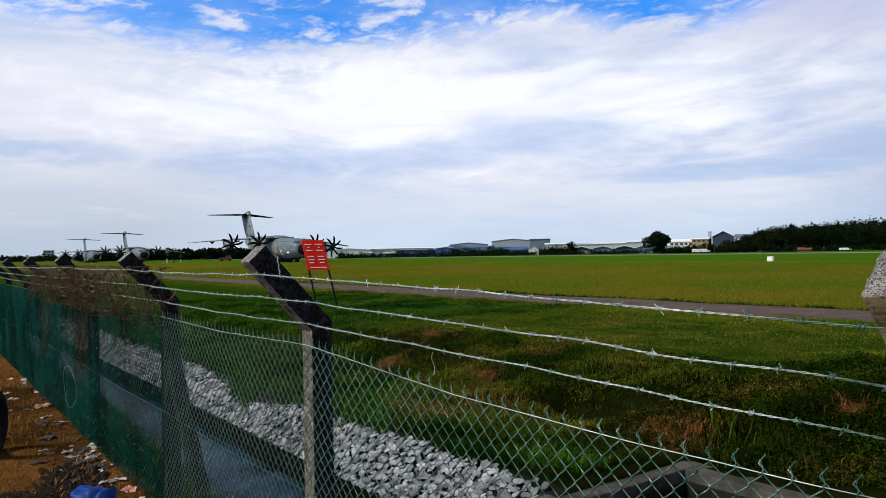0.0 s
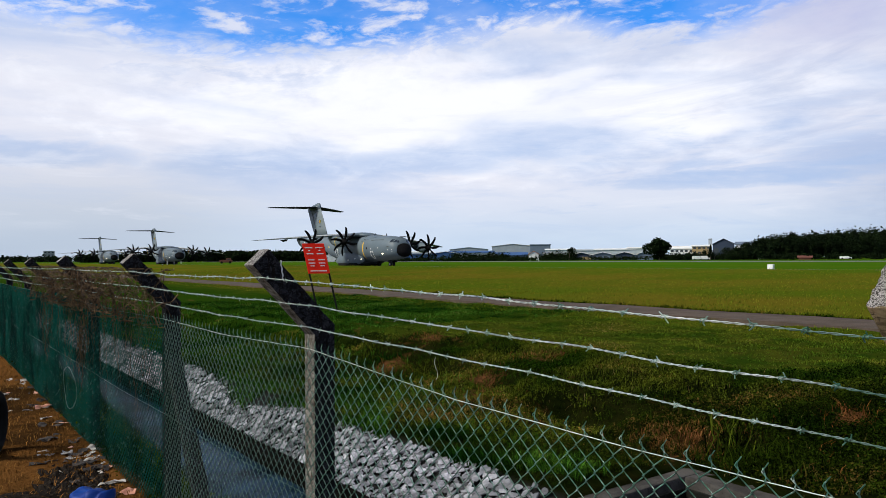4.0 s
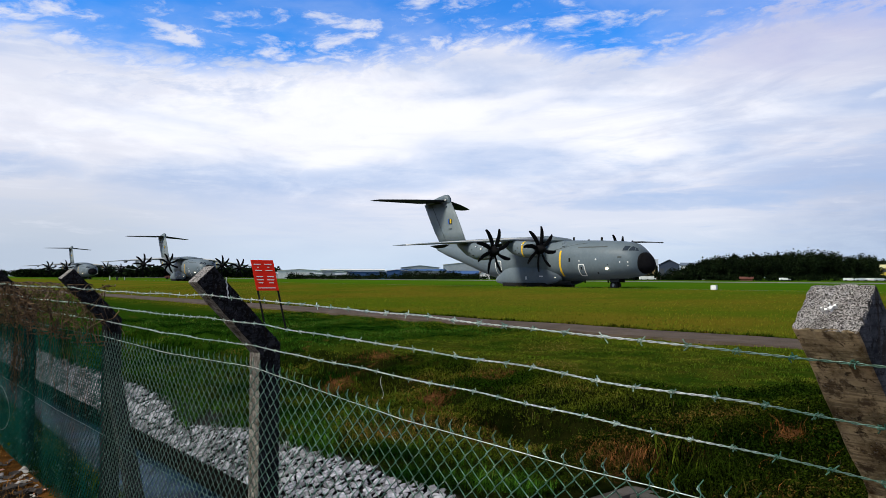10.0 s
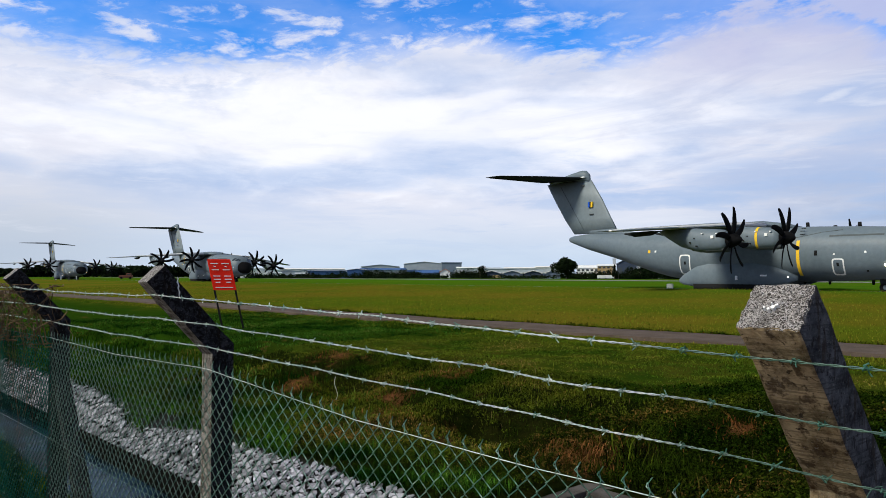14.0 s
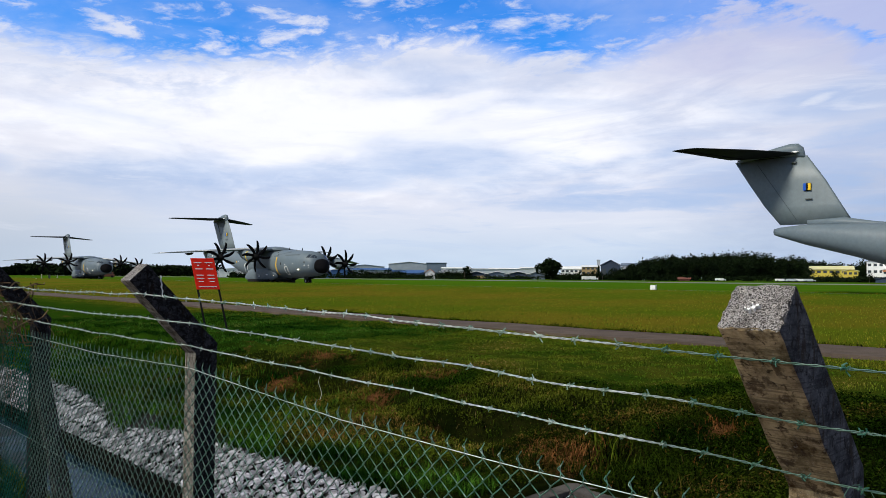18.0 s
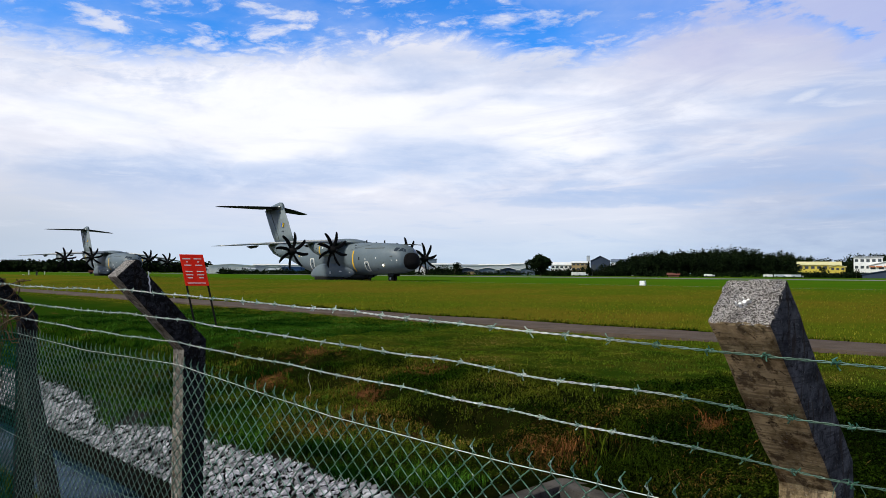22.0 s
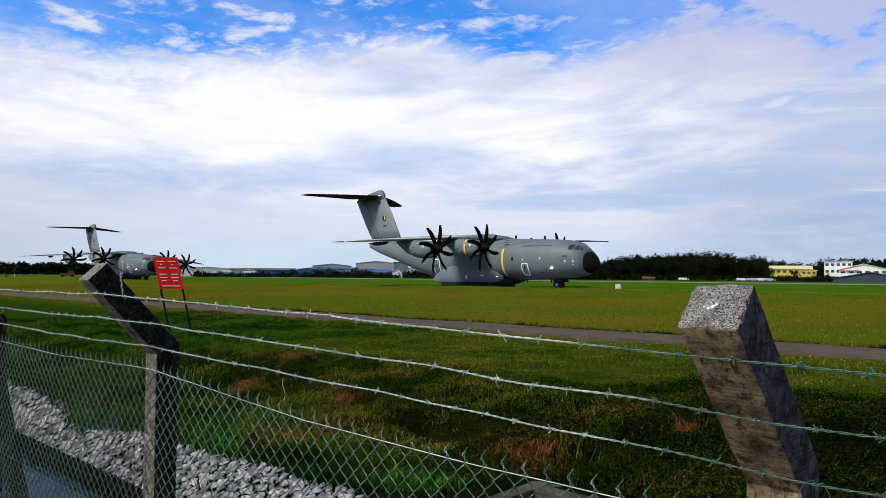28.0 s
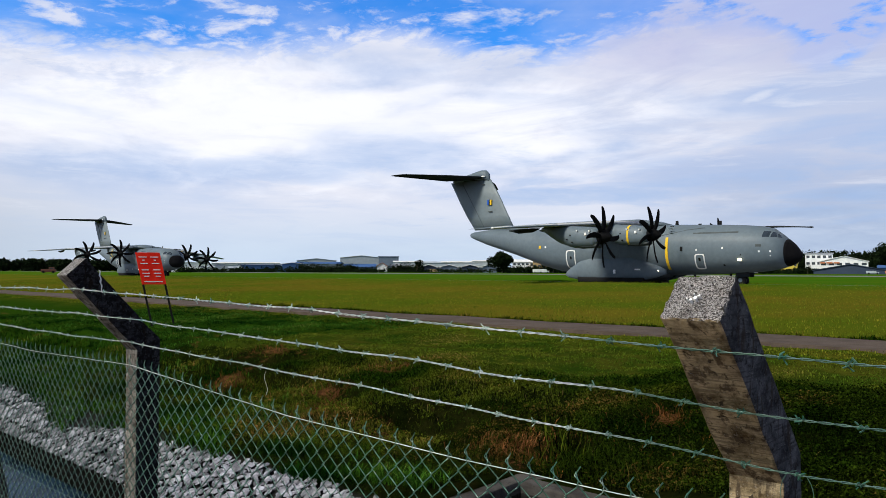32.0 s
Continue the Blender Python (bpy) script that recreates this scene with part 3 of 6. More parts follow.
def land_z(v, s):
    if 1.9 < v < 3.9:
        v0 = v - (v - 1.9) / 2.0 * (lerp(s, ((-50, -0.1), (9, -0.05), (14, 0.45), (60, 0.5))) + 0.25 * noise.noise((s * 0.7, v, 4)))
        z = lerp(v0, PROFILE) + 0.05 * noise.noise((v * 3, s * 3, 6)) * min(1, (v - 1.9) * 3)
        return -2.2 if v > 3.3 and s < PIT_S - 0.1 else z
    z = lerp(v - (0.7 * noise.noise((s * 0.45, 0, 3)) if 8 < v < 13 else 0), PROFILE)
    if v > 3.3 and v < PIT_V - 0.1 and s < PIT_S - 0.1 and s > -6:
        return -2.2
    if 5.6 < v < 40:
        k = min(1, (v - 5.6) / 2) * min(1, (40 - v) / 20)
        z += k * 0.10 * noise.noise((v * 0.35, s * 0.35, 2.0)) + k * 0.08 * noise.noise((v * 1.1, s * 1.1, 5.0)) + k * 0.03 * noise.noise((v * 2.3, s * 2.3, 7.0))
        # clods and tussocks of the slumped bank
        q = max(0, min(1, (v - 6.6) / 1.2)) * max(0, min(1, (13.0 - v) / 1.6))
        z += q * (0.13 * noise.noise((v * 0.95, s * 0.75, 11.0)) + 0.07 * noise.noise((v * 2.1, s * 1.9, 13.0)) + 0.045 * noise.noise((v * 4.6, s * 4.3, 17.0)))
        # hollows washed out of it: place, reach, depth
        for hv, hs, rv, rs, deep in HOLLOWS:
            d = ((v - hv) / rv) ** 2 + ((s - hs) / rs) ** 2 + 0.5 * noise.noise((v * 2.5, s * 2.5, 21.0))
            if d < 1:
                e = 1 - max(0, d)
                z -= deep * e * e * (3 - 2 * e)
    if v < 1.5:
        z += 0.05 * noise.noise((v * 0.8, s * 0.8, 1.0))
    return z


def steps(stops):
    out = []
    for a, b, d in stops:
        k = max(1, round((b - a) / d))
        out += [a + (b - a) * i / k for i in range(k)]
    return out + [stops[-1][1]]


def make_ground():
    vs = steps(((-4500, -500, 1000), (-500, -20, 120), (-20, 0, 2.5), (0, 1.6, 0.4), (1.6, 3.9, 0.12))) + [4.55, 4.62] + steps(((4.7, 6.5, 0.3), (6.5, 13, 0.11), (13, 24, 0.8), (24, 62.5, 3), (62.5, 78, 5), (78, 300, 40), (300, 4500, 600)))
    vs = sorted(set([round(v, 3) for v in vs] + [PIT_V - 0.12, PIT_V - 0.08]))
    ss = steps(((-4500, -400, 600), (-400, -20, 40), (-20, 0, 1.5), (0, 15, 0.12), (15, 22, 0.3), (22, 60, 1.0), (60, 200, 8), (200, 800, 60), (800, 4500, 500)))
    ss = sorted(set([round(s, 3) for s in ss] + [PIT_S - 0.12, PIT_S - 0.08]))
    verts = [(v, s, land_z(v, s)) for s in ss for v in vs]
    n = len(vs)
    faces = [(j * n + i, j * n + i + 1, (j + 1) * n + i + 1, (j + 1) * n + i) for j in range(len(ss) - 1) for i in range(n - 1)]
    ob = raw("ground", verts, faces, M["ground"], flat=False)
    ob.matrix_world = LAND
    tagged(ob, "rough airfield grass over reddish earth, dry by the fence", "grass", kind="structure")


make_ground()


def strip(name, v0, v1, s0, s1, dz, mat, label, category, step):
    ss = steps(((s0, s1, step),))
    verts, faces = [], []
    for s in ss:
        w = 0.12 * noise.noise((s * 0.3, v0, 0))
        e0, e1 = land_z(v0, s), land_z(v1, s)
        top = max(e0, e1) + dz
        verts += [(v0 + w, s, e0 - 0.3), (v0 + w, s, top), (v1 + w, s, top), (v1 + w, s, e1 - 0.3)]
    for j in range(len(ss) - 1):
        for i in range(3):
            faces.append((4 * j + i, 4 * j + i + 1, 4 * j + i + 5, 4 * j + i + 4))
    ob = raw(name, verts, faces, mat)
    ob.matrix_world = LAND
    return tagged(ob, label, category, kind="structure")


strip("road", 20.5, 23.2, -300, 900, 0.07, M["road"], "narrow brown-grey perimeter road between strips of grass", "road", 4.0)
strip("taxiway", 63.0, 76.5, -700, 1500, 0.02, M["taxi"], "pale concrete taxiway across the airfield", "taxiway", 50.0)
strip("runway", 196.0, 226.0, -900, 2500, 0.03, M["taxi"], "distant grey runway beyond the grass", "runway", 100.0)

# ditch water
wat = raw("water", [(1.95, -30, WATER_Z), (4.6, -30, WATER_Z), (4.6, 300, WATER_Z), (1.95, 300, WATER_Z)], [(0, 1, 2, 3)], M["water"])
wat.matrix_world = LAND
tagged(wat, "still ditch water with the sky's reflection in its blue", "water", kind="structure")

# ---- ditch: kerb, pit, stone pitching ----
def make_kerb():
    for s0, s1, d in ((PIT_S, 60, 3.0),):
        ss = steps(((s0, s1, d),))
        root = empty("ditch_kerb", LAND, "dark concrete kerb along the ditch water", "kerb", kind="structure")
        for a, b in zip(ss, ss[1:]):
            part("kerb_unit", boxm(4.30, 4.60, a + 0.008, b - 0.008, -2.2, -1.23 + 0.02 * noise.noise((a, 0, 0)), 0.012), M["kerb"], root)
    pit = empty("concrete_pit", LAND, "square concrete sump with thick dark walls", "sump", kind="structure")
    for nm, b in (("pit_wall", (2.06, PIT_V + 0.08, PIT_S - 0.30, PIT_S + 0.10, -2.2, -0.90)), ("pit_wall", (PIT_V - 0.32, PIT_V + 0.08, -6, PIT_S - 0.301, -2.2, -0.902))):
        bm = boxm(*b, 0.03)
        bmesh.ops.subdivide_edges(bm, edges=[e for e in bm.edges if e.calc_length() > 0.5], cuts=12, use_grid_fill=True)
        for v in bm.verts:
            v.co += Vector((noise.noise(v.co * 3), noise.noise(v.co * 3 + Vector((9, 0, 0))), noise.noise(v.co * 3 + Vector((0, 9, 0))))) * 0.012
        part(nm, bm, M["pit"], pit)
    # near-black sheets over the inner walls, starting below the rim
    lining_mat = surf("near_black_lining", (0.005, 0.006, 0.004), (0.012, 0.011, 0.009), 5, 0.5, 0.01, spec=0.2)
    part("wet_lining", boxm(2.1, PIT_V - 0.36, PIT_S - 0.335, PIT_S - 0.312, -2.1, -1.02, 0.004), lining_mat, pit, "thin black sheet on the sump's inner wall")
    part("wet_lining", boxm(PIT_V - 0.355, PIT_V - 0.334, -5.9, PIT_S - 0.34, -2.1, -1.02, 0.004), lining_mat, pit, "thin black sheet on the sump's inner wall")


make_kerb()


def stone_mesh(bm, at, size, rnd):
    """An angular slab: the hull of a few points."""
    pts = []
    for k in range(13):
        a, h = rnd.uniform(0, 6.28), rnd.choice((-1, 1)) * rnd.uniform(.5, 1)
        r = rnd.uniform(.75, 1.1)
        pts.append(bm.verts.new(at + Vector((math.cos(a) * r * size * 1.15, math.sin(a) * r * size * .85, h * size * .14))))
    out = bmesh.ops.convex_hull(bm, input=pts)
    bmesh.ops.delete(bm, geom=list({g for g in out["geom_interior"] + out["geom_unused"] if isinstance(g, bmesh.types.BMVert)}), context="VERTS")


# width of the stone pitching along the ditch
STONY = ((0, 0.86), (6.8, 0.95), (9.0, 0.92), (10.4, 0.83), (12.0, 0.84), (12.9, 0.60), (13.5, 0.34), (15.1, 0.76), (16.8, 0.90), (60, 0.82))


def make_stones():
    rnd = random.Random(4)
    root = empty("stone_pitching", LAND, "loose pale broken stones laid on the ditch bank", "stones", kind="structure")
    shapes = []
    for k in range(14):
        bm = bmesh.new()
        stone_mesh(bm, Vector(), 0.1, rnd)
        me = bpy.data.meshes.new("stone")
        bm.to_mesh(me)
        bm.free()
        me.materials.append(M["stone"])
        shapes.append(me)
    spots = []
    s = PIT_S + 0.15
    while s < 46:
        step = 0.086 if s < 14 else 0.15 if s < 25 else 0.21
        wide = lerp(s, STONY) + 0.08 * noise.noise((s * 0.5, 0, 7)) + 0.10 * noise.noise((s * 2, 0, 7))
        v = 4.66
        while v < 4.66 + wide:
            spots.append((v + rnd.uniform(-.04, .04), s + rnd.uniform(-.05, .05), step))
            v += step * rnd.uniform(0.8, 1.15)
        s += step * 0.92
    near = sorted(spots, key=lambda p: abs(p[1] - 8.2))[:300]
    keep = set(near)
    verts, faces = [], []
    for p in spots:
        v, s, size = p
        z = -1.25 + (v - 4.62) * 0.42 + rnd.uniform(0.0, 0.016)
        if p in keep:
            ob = new("stone", rnd.choice(shapes))
            ob.parent = root
            k = size / 0.125 * rnd.uniform(0.55, 1.08)
            ob.matrix_basis = pose(v, s, z, rnd.uniform(-8, 8), rnd.uniform(-30, -16), 0) @ pose(0, 0, 0, 0, 0, rnd.uniform(0, 360)) @ Matrix.Diagonal((k, k, k, 1))
        else:
            me = rnd.choice(shapes)
            k = size / 0.125 * rnd.uniform(0.55, 1.08)
            m = pose(v, s, z, rnd.uniform(-8, 8), rnd.uniform(-30, -16), 0) @ pose(0, 0, 0, 0, 0, rnd.uniform(0, 360)) @ Matrix.Diagonal((k, k, k, 1))
            b = len(verts)
            verts += [m @ q.co for q in me.vertices]
            faces += [tuple(b + i for i in f.vertices) for f in me.polygons]
    tagged(raw("stone_rest", verts, faces, M["stones"], root, "pale broken stones farther along the bank"), kind="stuff")

# ---- fence ----
POST_W, BEND_Z, LEAN, ARM = 0.112, 1.273, 42.4, 0.467
POSTS = [(-2.3, 0.0), (0.493, 0.0), (3.316, 0.059), (5.872, 0.064), (8.84, 0.069), (11.552, 0.055), (14.3, 0.05), (17.1, 0.06), (19.9, 0.04), (22.7, 0.05), (25.5, 0.05), (28.3, 0.04)]
TOPLINE = ((-2.3, 1.19), (0.49, 1.19), (0.8, 1.183), (1.39, 1.178), (2.17, 1.192), (3.36, 1.262), (4.5, 1.235), (5.9, 1.25), (7.3, 1.232), (8.9, 1.245), (40, 1.23))


def arm_point(along, dz, depth=0.0):
    """A point on the underside of a post's arm, by its distance from the bend."""
    b = radians(LEAN)
    return FENCE_V - along * math.sin(b) - depth * math.cos(b), BEND_Z + dz + along * math.cos(b) - depth * math.sin(b)


def post_mesh(seed):
    rnd = random.Random(seed)
    b, w = radians(LEAN), POST_W
    rings = [((0, -0.55), (w, -0.55)), ((0, 0.3), (w, 0.3)), ((0, 0.8), (w, 0.8)), ((0, BEND_Z), (w, BEND_Z + w * math.tan(b / 2)))]
    for k in (0.33, 0.66, 1.0):
        x, z = -ARM * k * math.sin(b), BEND_Z + ARM * k * math.cos(b)
        rings.append(((x, z), (x + w * math.cos(b), z + w * math.sin(b))))
    bm = bmesh.new()
    loops = []
    for (x0, z0), (x1, z1) in rings:
        loops.append([bm.verts.new(p) for p in ((x0, 0, z0), (x1, 0, z1), (x1, w, z1), (x0, w, z0))])
    for a, c in zip(loops, loops[1:]):
        for i in range(4):
            bm.faces.new((a[i], a[(i + 1) % 4], c[(i + 1) % 4], c[i]))
    bm.faces.new(loops[-1])
    bm.faces.new(loops[0][::-1])
    bmesh.ops.recalc_face_normals(bm, faces=bm.faces)
    sharp = [e for e in bm.edges if e.calc_face_angle(0) > 0.9]
    bmesh.ops.bevel(bm, geom=sharp, offset=0.006, segments=2, affect="EDGES", profile=0.5)
    bmesh.ops.subdivide_edges(bm, edges=[e for e in bm.edges if e.calc_length() > 0.05], cuts=4, use_grid_fill=True)
    off = rnd.random() * 50
    for v in bm.verts:
        v.co += Vector((noise.noise(v.co * 14 + Vector((off, 0, 0))), noise.noise(v.co * 14 + Vector((0, off, 0))), noise.noise(v.co * 14 + Vector((0, 0, off))))) * 0.003
        v.co += Vector((noise.noise(v.co * 60), noise.noise(v.co * 60 + Vector((5, 0, 0))), noise.noise(v.co * 60 + Vector((0, 5, 0))))) * 0.0010
    if seed == 1:       # the broken end of the post beside the viewer
        end = [e for e in bm.edges if min(v.co.z - math.tan(b) * (v.co.x + ARM * math.sin(b)) for v in e.verts) > BEND_Z + ARM * math.cos(b) - 0.022]
        bmesh.ops.subdivide_edges(bm, edges=end, cuts=5, use_grid_fill=True)
        for v in bm.verts:
            if v.co.z - math.tan(b) * (v.co.x + ARM * math.sin(b)) > BEND_Z + ARM * math.cos(b) - 0.026:
                v.co += Vector((noise.noise(v.co * 85), noise.noise(v.co * 85 + Vector((5, 0, 0))), noise.noise(v.co * 85 + Vector((0, 5, 0))))) * 0.0026
                v.co += Vector((-math.sin(b), 0, math.cos(b))) * 0.0022 * noise.noise(v.co * 230)
    bm.normal_update()
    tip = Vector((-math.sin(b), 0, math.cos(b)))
    # faces sorted by direction, so light and shade come from their materials
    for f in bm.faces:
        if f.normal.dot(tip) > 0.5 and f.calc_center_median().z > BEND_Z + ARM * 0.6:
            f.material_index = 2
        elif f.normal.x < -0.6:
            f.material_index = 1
    return bm


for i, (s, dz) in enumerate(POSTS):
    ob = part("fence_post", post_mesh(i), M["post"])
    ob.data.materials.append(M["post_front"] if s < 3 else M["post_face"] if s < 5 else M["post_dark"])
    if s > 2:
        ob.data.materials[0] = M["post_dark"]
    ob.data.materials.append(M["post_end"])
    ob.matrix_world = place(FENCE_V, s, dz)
    tagged(ob, "weathered concrete fence post with a cranked top", "fence post", "posts of the boundary fence")


def make_splash():
    """A white bird dropping on the end of the nearest post."""
    b = radians(LEAN)
    rnd = random.Random(3)
    bm = bmesh.new()
    for cx, cy, r in ((.045, .056, .0046), (.040, .063, .0030), (.050, .051, .0028), (.043, .071, .0020), (.055, .061, .0018)):
        ring = [bm.verts.new((cx + r * rnd.uniform(.6, 1.2) * math.cos(a * .7), cy + r * rnd.uniform(.6, 1.2) * math.sin(a * .7), .0075)) for a in range(9)]
        base = [bm.verts.new((v.co.x, v.co.y, -.002)) for v in ring]
        bm.faces.new(ring)
        for i in range(9):
            bm.faces.new((base[i], base[(i + 1) % 9], ring[(i + 1) % 9], ring[i]))
    ob = part("dropping", bm, M["white"])
    tip = place(FENCE_V, POSTS[1][0], POSTS[1][1]) @ Matrix.Translation((-ARM * math.sin(b), 0, BEND_Z + ARM * math.cos(b))) @ Matrix.Rotation(-b, 4, "Y")
    ob.matrix_world = tip
    tagged(ob, "white bird dropping on the post's rough end", "dropping")


make_splash()


def make_streak():
    """A run of white bird lime down the side of the next post's arm."""
    rnd = random.Random(9)
    bm = bmesh.new()
    line = [(1.420 + 0.0025 * math.sin(k * 1.7) + k * 0.0012, 1.700 - k * 0.0085, rnd.uniform(.0012, .0034)) for k in range(13)]
    for y in (-.0035, .002):
        for x, z, w in line:
            bm.verts.new((x - w, y, z)), bm.verts.new((x + w, y, z))
    bm.verts.ensure_lookup_table()
    n = len(line) * 2
    for k in range(0, n - 2, 2):
        for quad in ((k, k + 1, k + 3, k + 2), (n + k + 1, n + k, n + k + 2, n + k + 3), (k, k + 2, n + k + 2, n + k), (k + 3, k + 1, n + k + 1, n + k + 3)):
            bm.faces.new([bm.verts[i] for i in quad])
    ob = part("dropping", bm, M["white"])
    ob.matrix_world = place(0, POSTS[2][0], 0)
    tagged(ob, "white run of bird lime down a dark post", "dropping")


make_streak()


def tube(verts, faces, path, r, sides=3):
    """A thin wire along a path, added to lists of points and faces."""
    b = len(verts)
    n = len(path)
    for i, p in enumerate(path):
        d = (Vector(path[min(n - 1, i + 1)]) - Vector(path[max(0, i - 1)]))
        d = d.normalized() if d.length > 1e-9 else Vector((0, 0, 1))
        u = d.orthogonal().normalized() if abs(d.x) < 0.9 else d.cross(Vector((0, 0, 1))).normalized()
        w = d.cross(u)
        for k in range(sides):
            a = 2 * math.pi * k / sides
            verts.append(Vector(p) + (u * math.cos(a) + w * math.sin(a)) * r)
    for i in range(n - 1):
        for k in range(sides):
            k2 = (k + 1) % sides
            faces.append((b + i * sides + k, b + i * sides + k2, b + (i + 1) * sides + k2, b + (i + 1) * sides + k))


WEAVE = 0.0045


def make_panel(s0, s1, fine):
    root = empty("chain_link_panel", LAND, "green coated chain-link mesh stretched between concrete posts", "chain-link fence", "mesh panels of the boundary fence")
    pitch, r, weave = 0.035, 0.0021, WEAVE
    if s0 > 5:
        r, weave = 0.0034, 0.0062
    if s0 > 8:
        r = 0.0043
    elif 5 > s0 > 3:
        r, weave = 0.0023, 0.0052
    verts, faces = [], []
    tips, tipf = verts, faces
    k = math.ceil(s0 / pitch)
    while k * pitch < s1:
        s = k * pitch
        top = lerp(s, TOPLINE)
        path = []
        z, side = top, 1 if k % 2 else -1
        j = 0
        while z > -0.32:
            q = s + side * pitch * 0.49
            bulge = 0.016 * noise.noise((q * 1.2, z * 1.2, 3.0)) + 0.004 * noise.noise((q * 6, z * 6, 8.0))
            y = q + 0.006 * noise.noise((s * 3, z * 3, 1))
            # the wire is a flattened spiral: one limb in front, the next behind
            path.append((FENCE_V - 0.012 + bulge - weave * side, y, z + 0.003))
            path.append((FENCE_V - 0.012 + bulge + weave * side, y, z - 0.003))
            z -= 0.0328
            side = -side
        tube(verts, faces, path, r)
        if fine and k % 2:
            p = path[0]
            lean = 0.008 * noise.noise((s * 9, 0, 0))
            tube(tips, tipf, [p, (p[0] - 0.003, p[1] - 0.006, p[2] + 0.011), (p[0] + 0.004, p[1] + 0.003, p[2] + 0.020), (p[0] + 0.001, p[1] + 0.001 + lean, p[2] + 0.029), (p[0] - 0.002 + lean, p[1] - 0.012 + lean, p[2] + 0.046)], 0.0018)
            tube(tips, tipf, [(p[0] + 0.004, p[1] - 0.012, p[2] + 0.002), (p[0] + 0.004, p[1], p[2] + 0.011), (p[0] - 0.003, p[1] + 0.005, p[2] + 0.022), (p[0] + 0.002, p[1] + 0.002 + lean, p[2] + 0.031)], 0.0017)
        k += 1
    raw("mesh", verts, faces, M["wire"] if s0 < 3 else M["wire_mid"] if s0 < 5 else M["wire_old"], root, flat=False)
    for z0, nm in ((0.003, "top_wire"), (-0.72, "line_wire")):
        verts, faces = [], []
        path = [(FENCE_V - 0.018, s, lerp(s, TOPLINE) + z0 + 0.003 * noise.noise((s * 5, z0, 0))) for s in steps(((s0, s1, 0.12),))]
        tube(verts, faces, path, 0.0014 if nm == "top_wire" else 0.0012, 4)
        raw(nm, verts, faces, M["barb"] if s0 < 5 and nm == "top_wire" else M["wire_mid"], root, flat=False)


for (a, _), (b, _) in zip(POSTS, POSTS[1:]):
    make_panel(a, b, a < 9)


def make_strand(along, seed, label):
    rnd = random.Random(seed)
    root = empty("barbed_wire", LAND, label, "barbed wire", "strands of barbed wire")
    run = []
    for (a, za), (b, zb) in zip(POSTS, POSTS[1:]):
        va, ha = arm_point(along, za, 0.008)
        vb, hb = arm_point(along, zb, 0.008)
        n = 40
        for i in range(n):
            t = i / n
            s = a + (b - a) * t
            sag = (0.004 if 0 < a < 1 else -0.010) * math.sin(math.pi * t)
            run.append((va + (vb - va) * t + 0.005 * noise.noise((s * 2.5, seed, 0)), s, ha + (hb - ha) * t + sag + 0.007 * noise.noise((s * 3.2, seed, 5))))
    verts, faces, bv, bf = [], [], [], []

    def at(s):
        for p, q in zip(run, run[1:]):
            if p[1] <= s <= q[1]:
                t = (s - p[1]) / (q[1] - p[1])
                return [p[i] + (q[i] - p[i]) * t for i in (0, 2)]
        return [run[-1][0], run[-1][2]]
    for ph in (0, math.pi):
        path = []
        s = -2.2
        while s < 28.2:
            x, z = at(s)
            a = s / 0.055 * 2 * math.pi + ph
            path.append((x + 0.0017 * math.cos(a), s, z + 0.0017 * math.sin(a)))
            s += 0.011 if s < 7 else 0.04
        tube(verts, faces, path, 0.0013)
    raw("strand", verts, faces, M["barb"], root, flat=False)
    s = -2.2 + rnd.random() * 0.1
    while s < 28:
        x, z = at(s)
        turn = rnd.uniform(0, 3.1)
        wrap = [(x + 0.0042 * math.cos(i * 1.05), s - 0.008 + i * 0.0014, z + 0.0042 * math.sin(i * 1.05)) for i in range(13)]
        tube(bv, bf, wrap, 0.0016)
        for j in range(4):
            a = turn + j * 1.57 + rnd.uniform(-.3, .3)
            ln = rnd.uniform(0.008, 0.0135)
            e = rnd.uniform(-0.010, 0.010)
            p0 = (x + 0.004 * math.cos(a), s + (j - 1.5) * 0.004, z + 0.004 * math.sin(a))
            tube(bv, bf, [p0, (x + ln * math.cos(a), s + (j - 1.5) * 0.004 + e, z + ln * math.sin(a))], 0.0016)
        s += 0.105 * rnd.uniform(0.92, 1.08)
    tagged(raw("barb_rest", bv, bf, M["barbs"], root, flat=False), kind="stuff")


for along, seed in ((0.392, 1), (0.232, 2), (0.062, 3)):
    make_strand(along, seed, "twisted green and silver barbed wire along the cranked post tops")


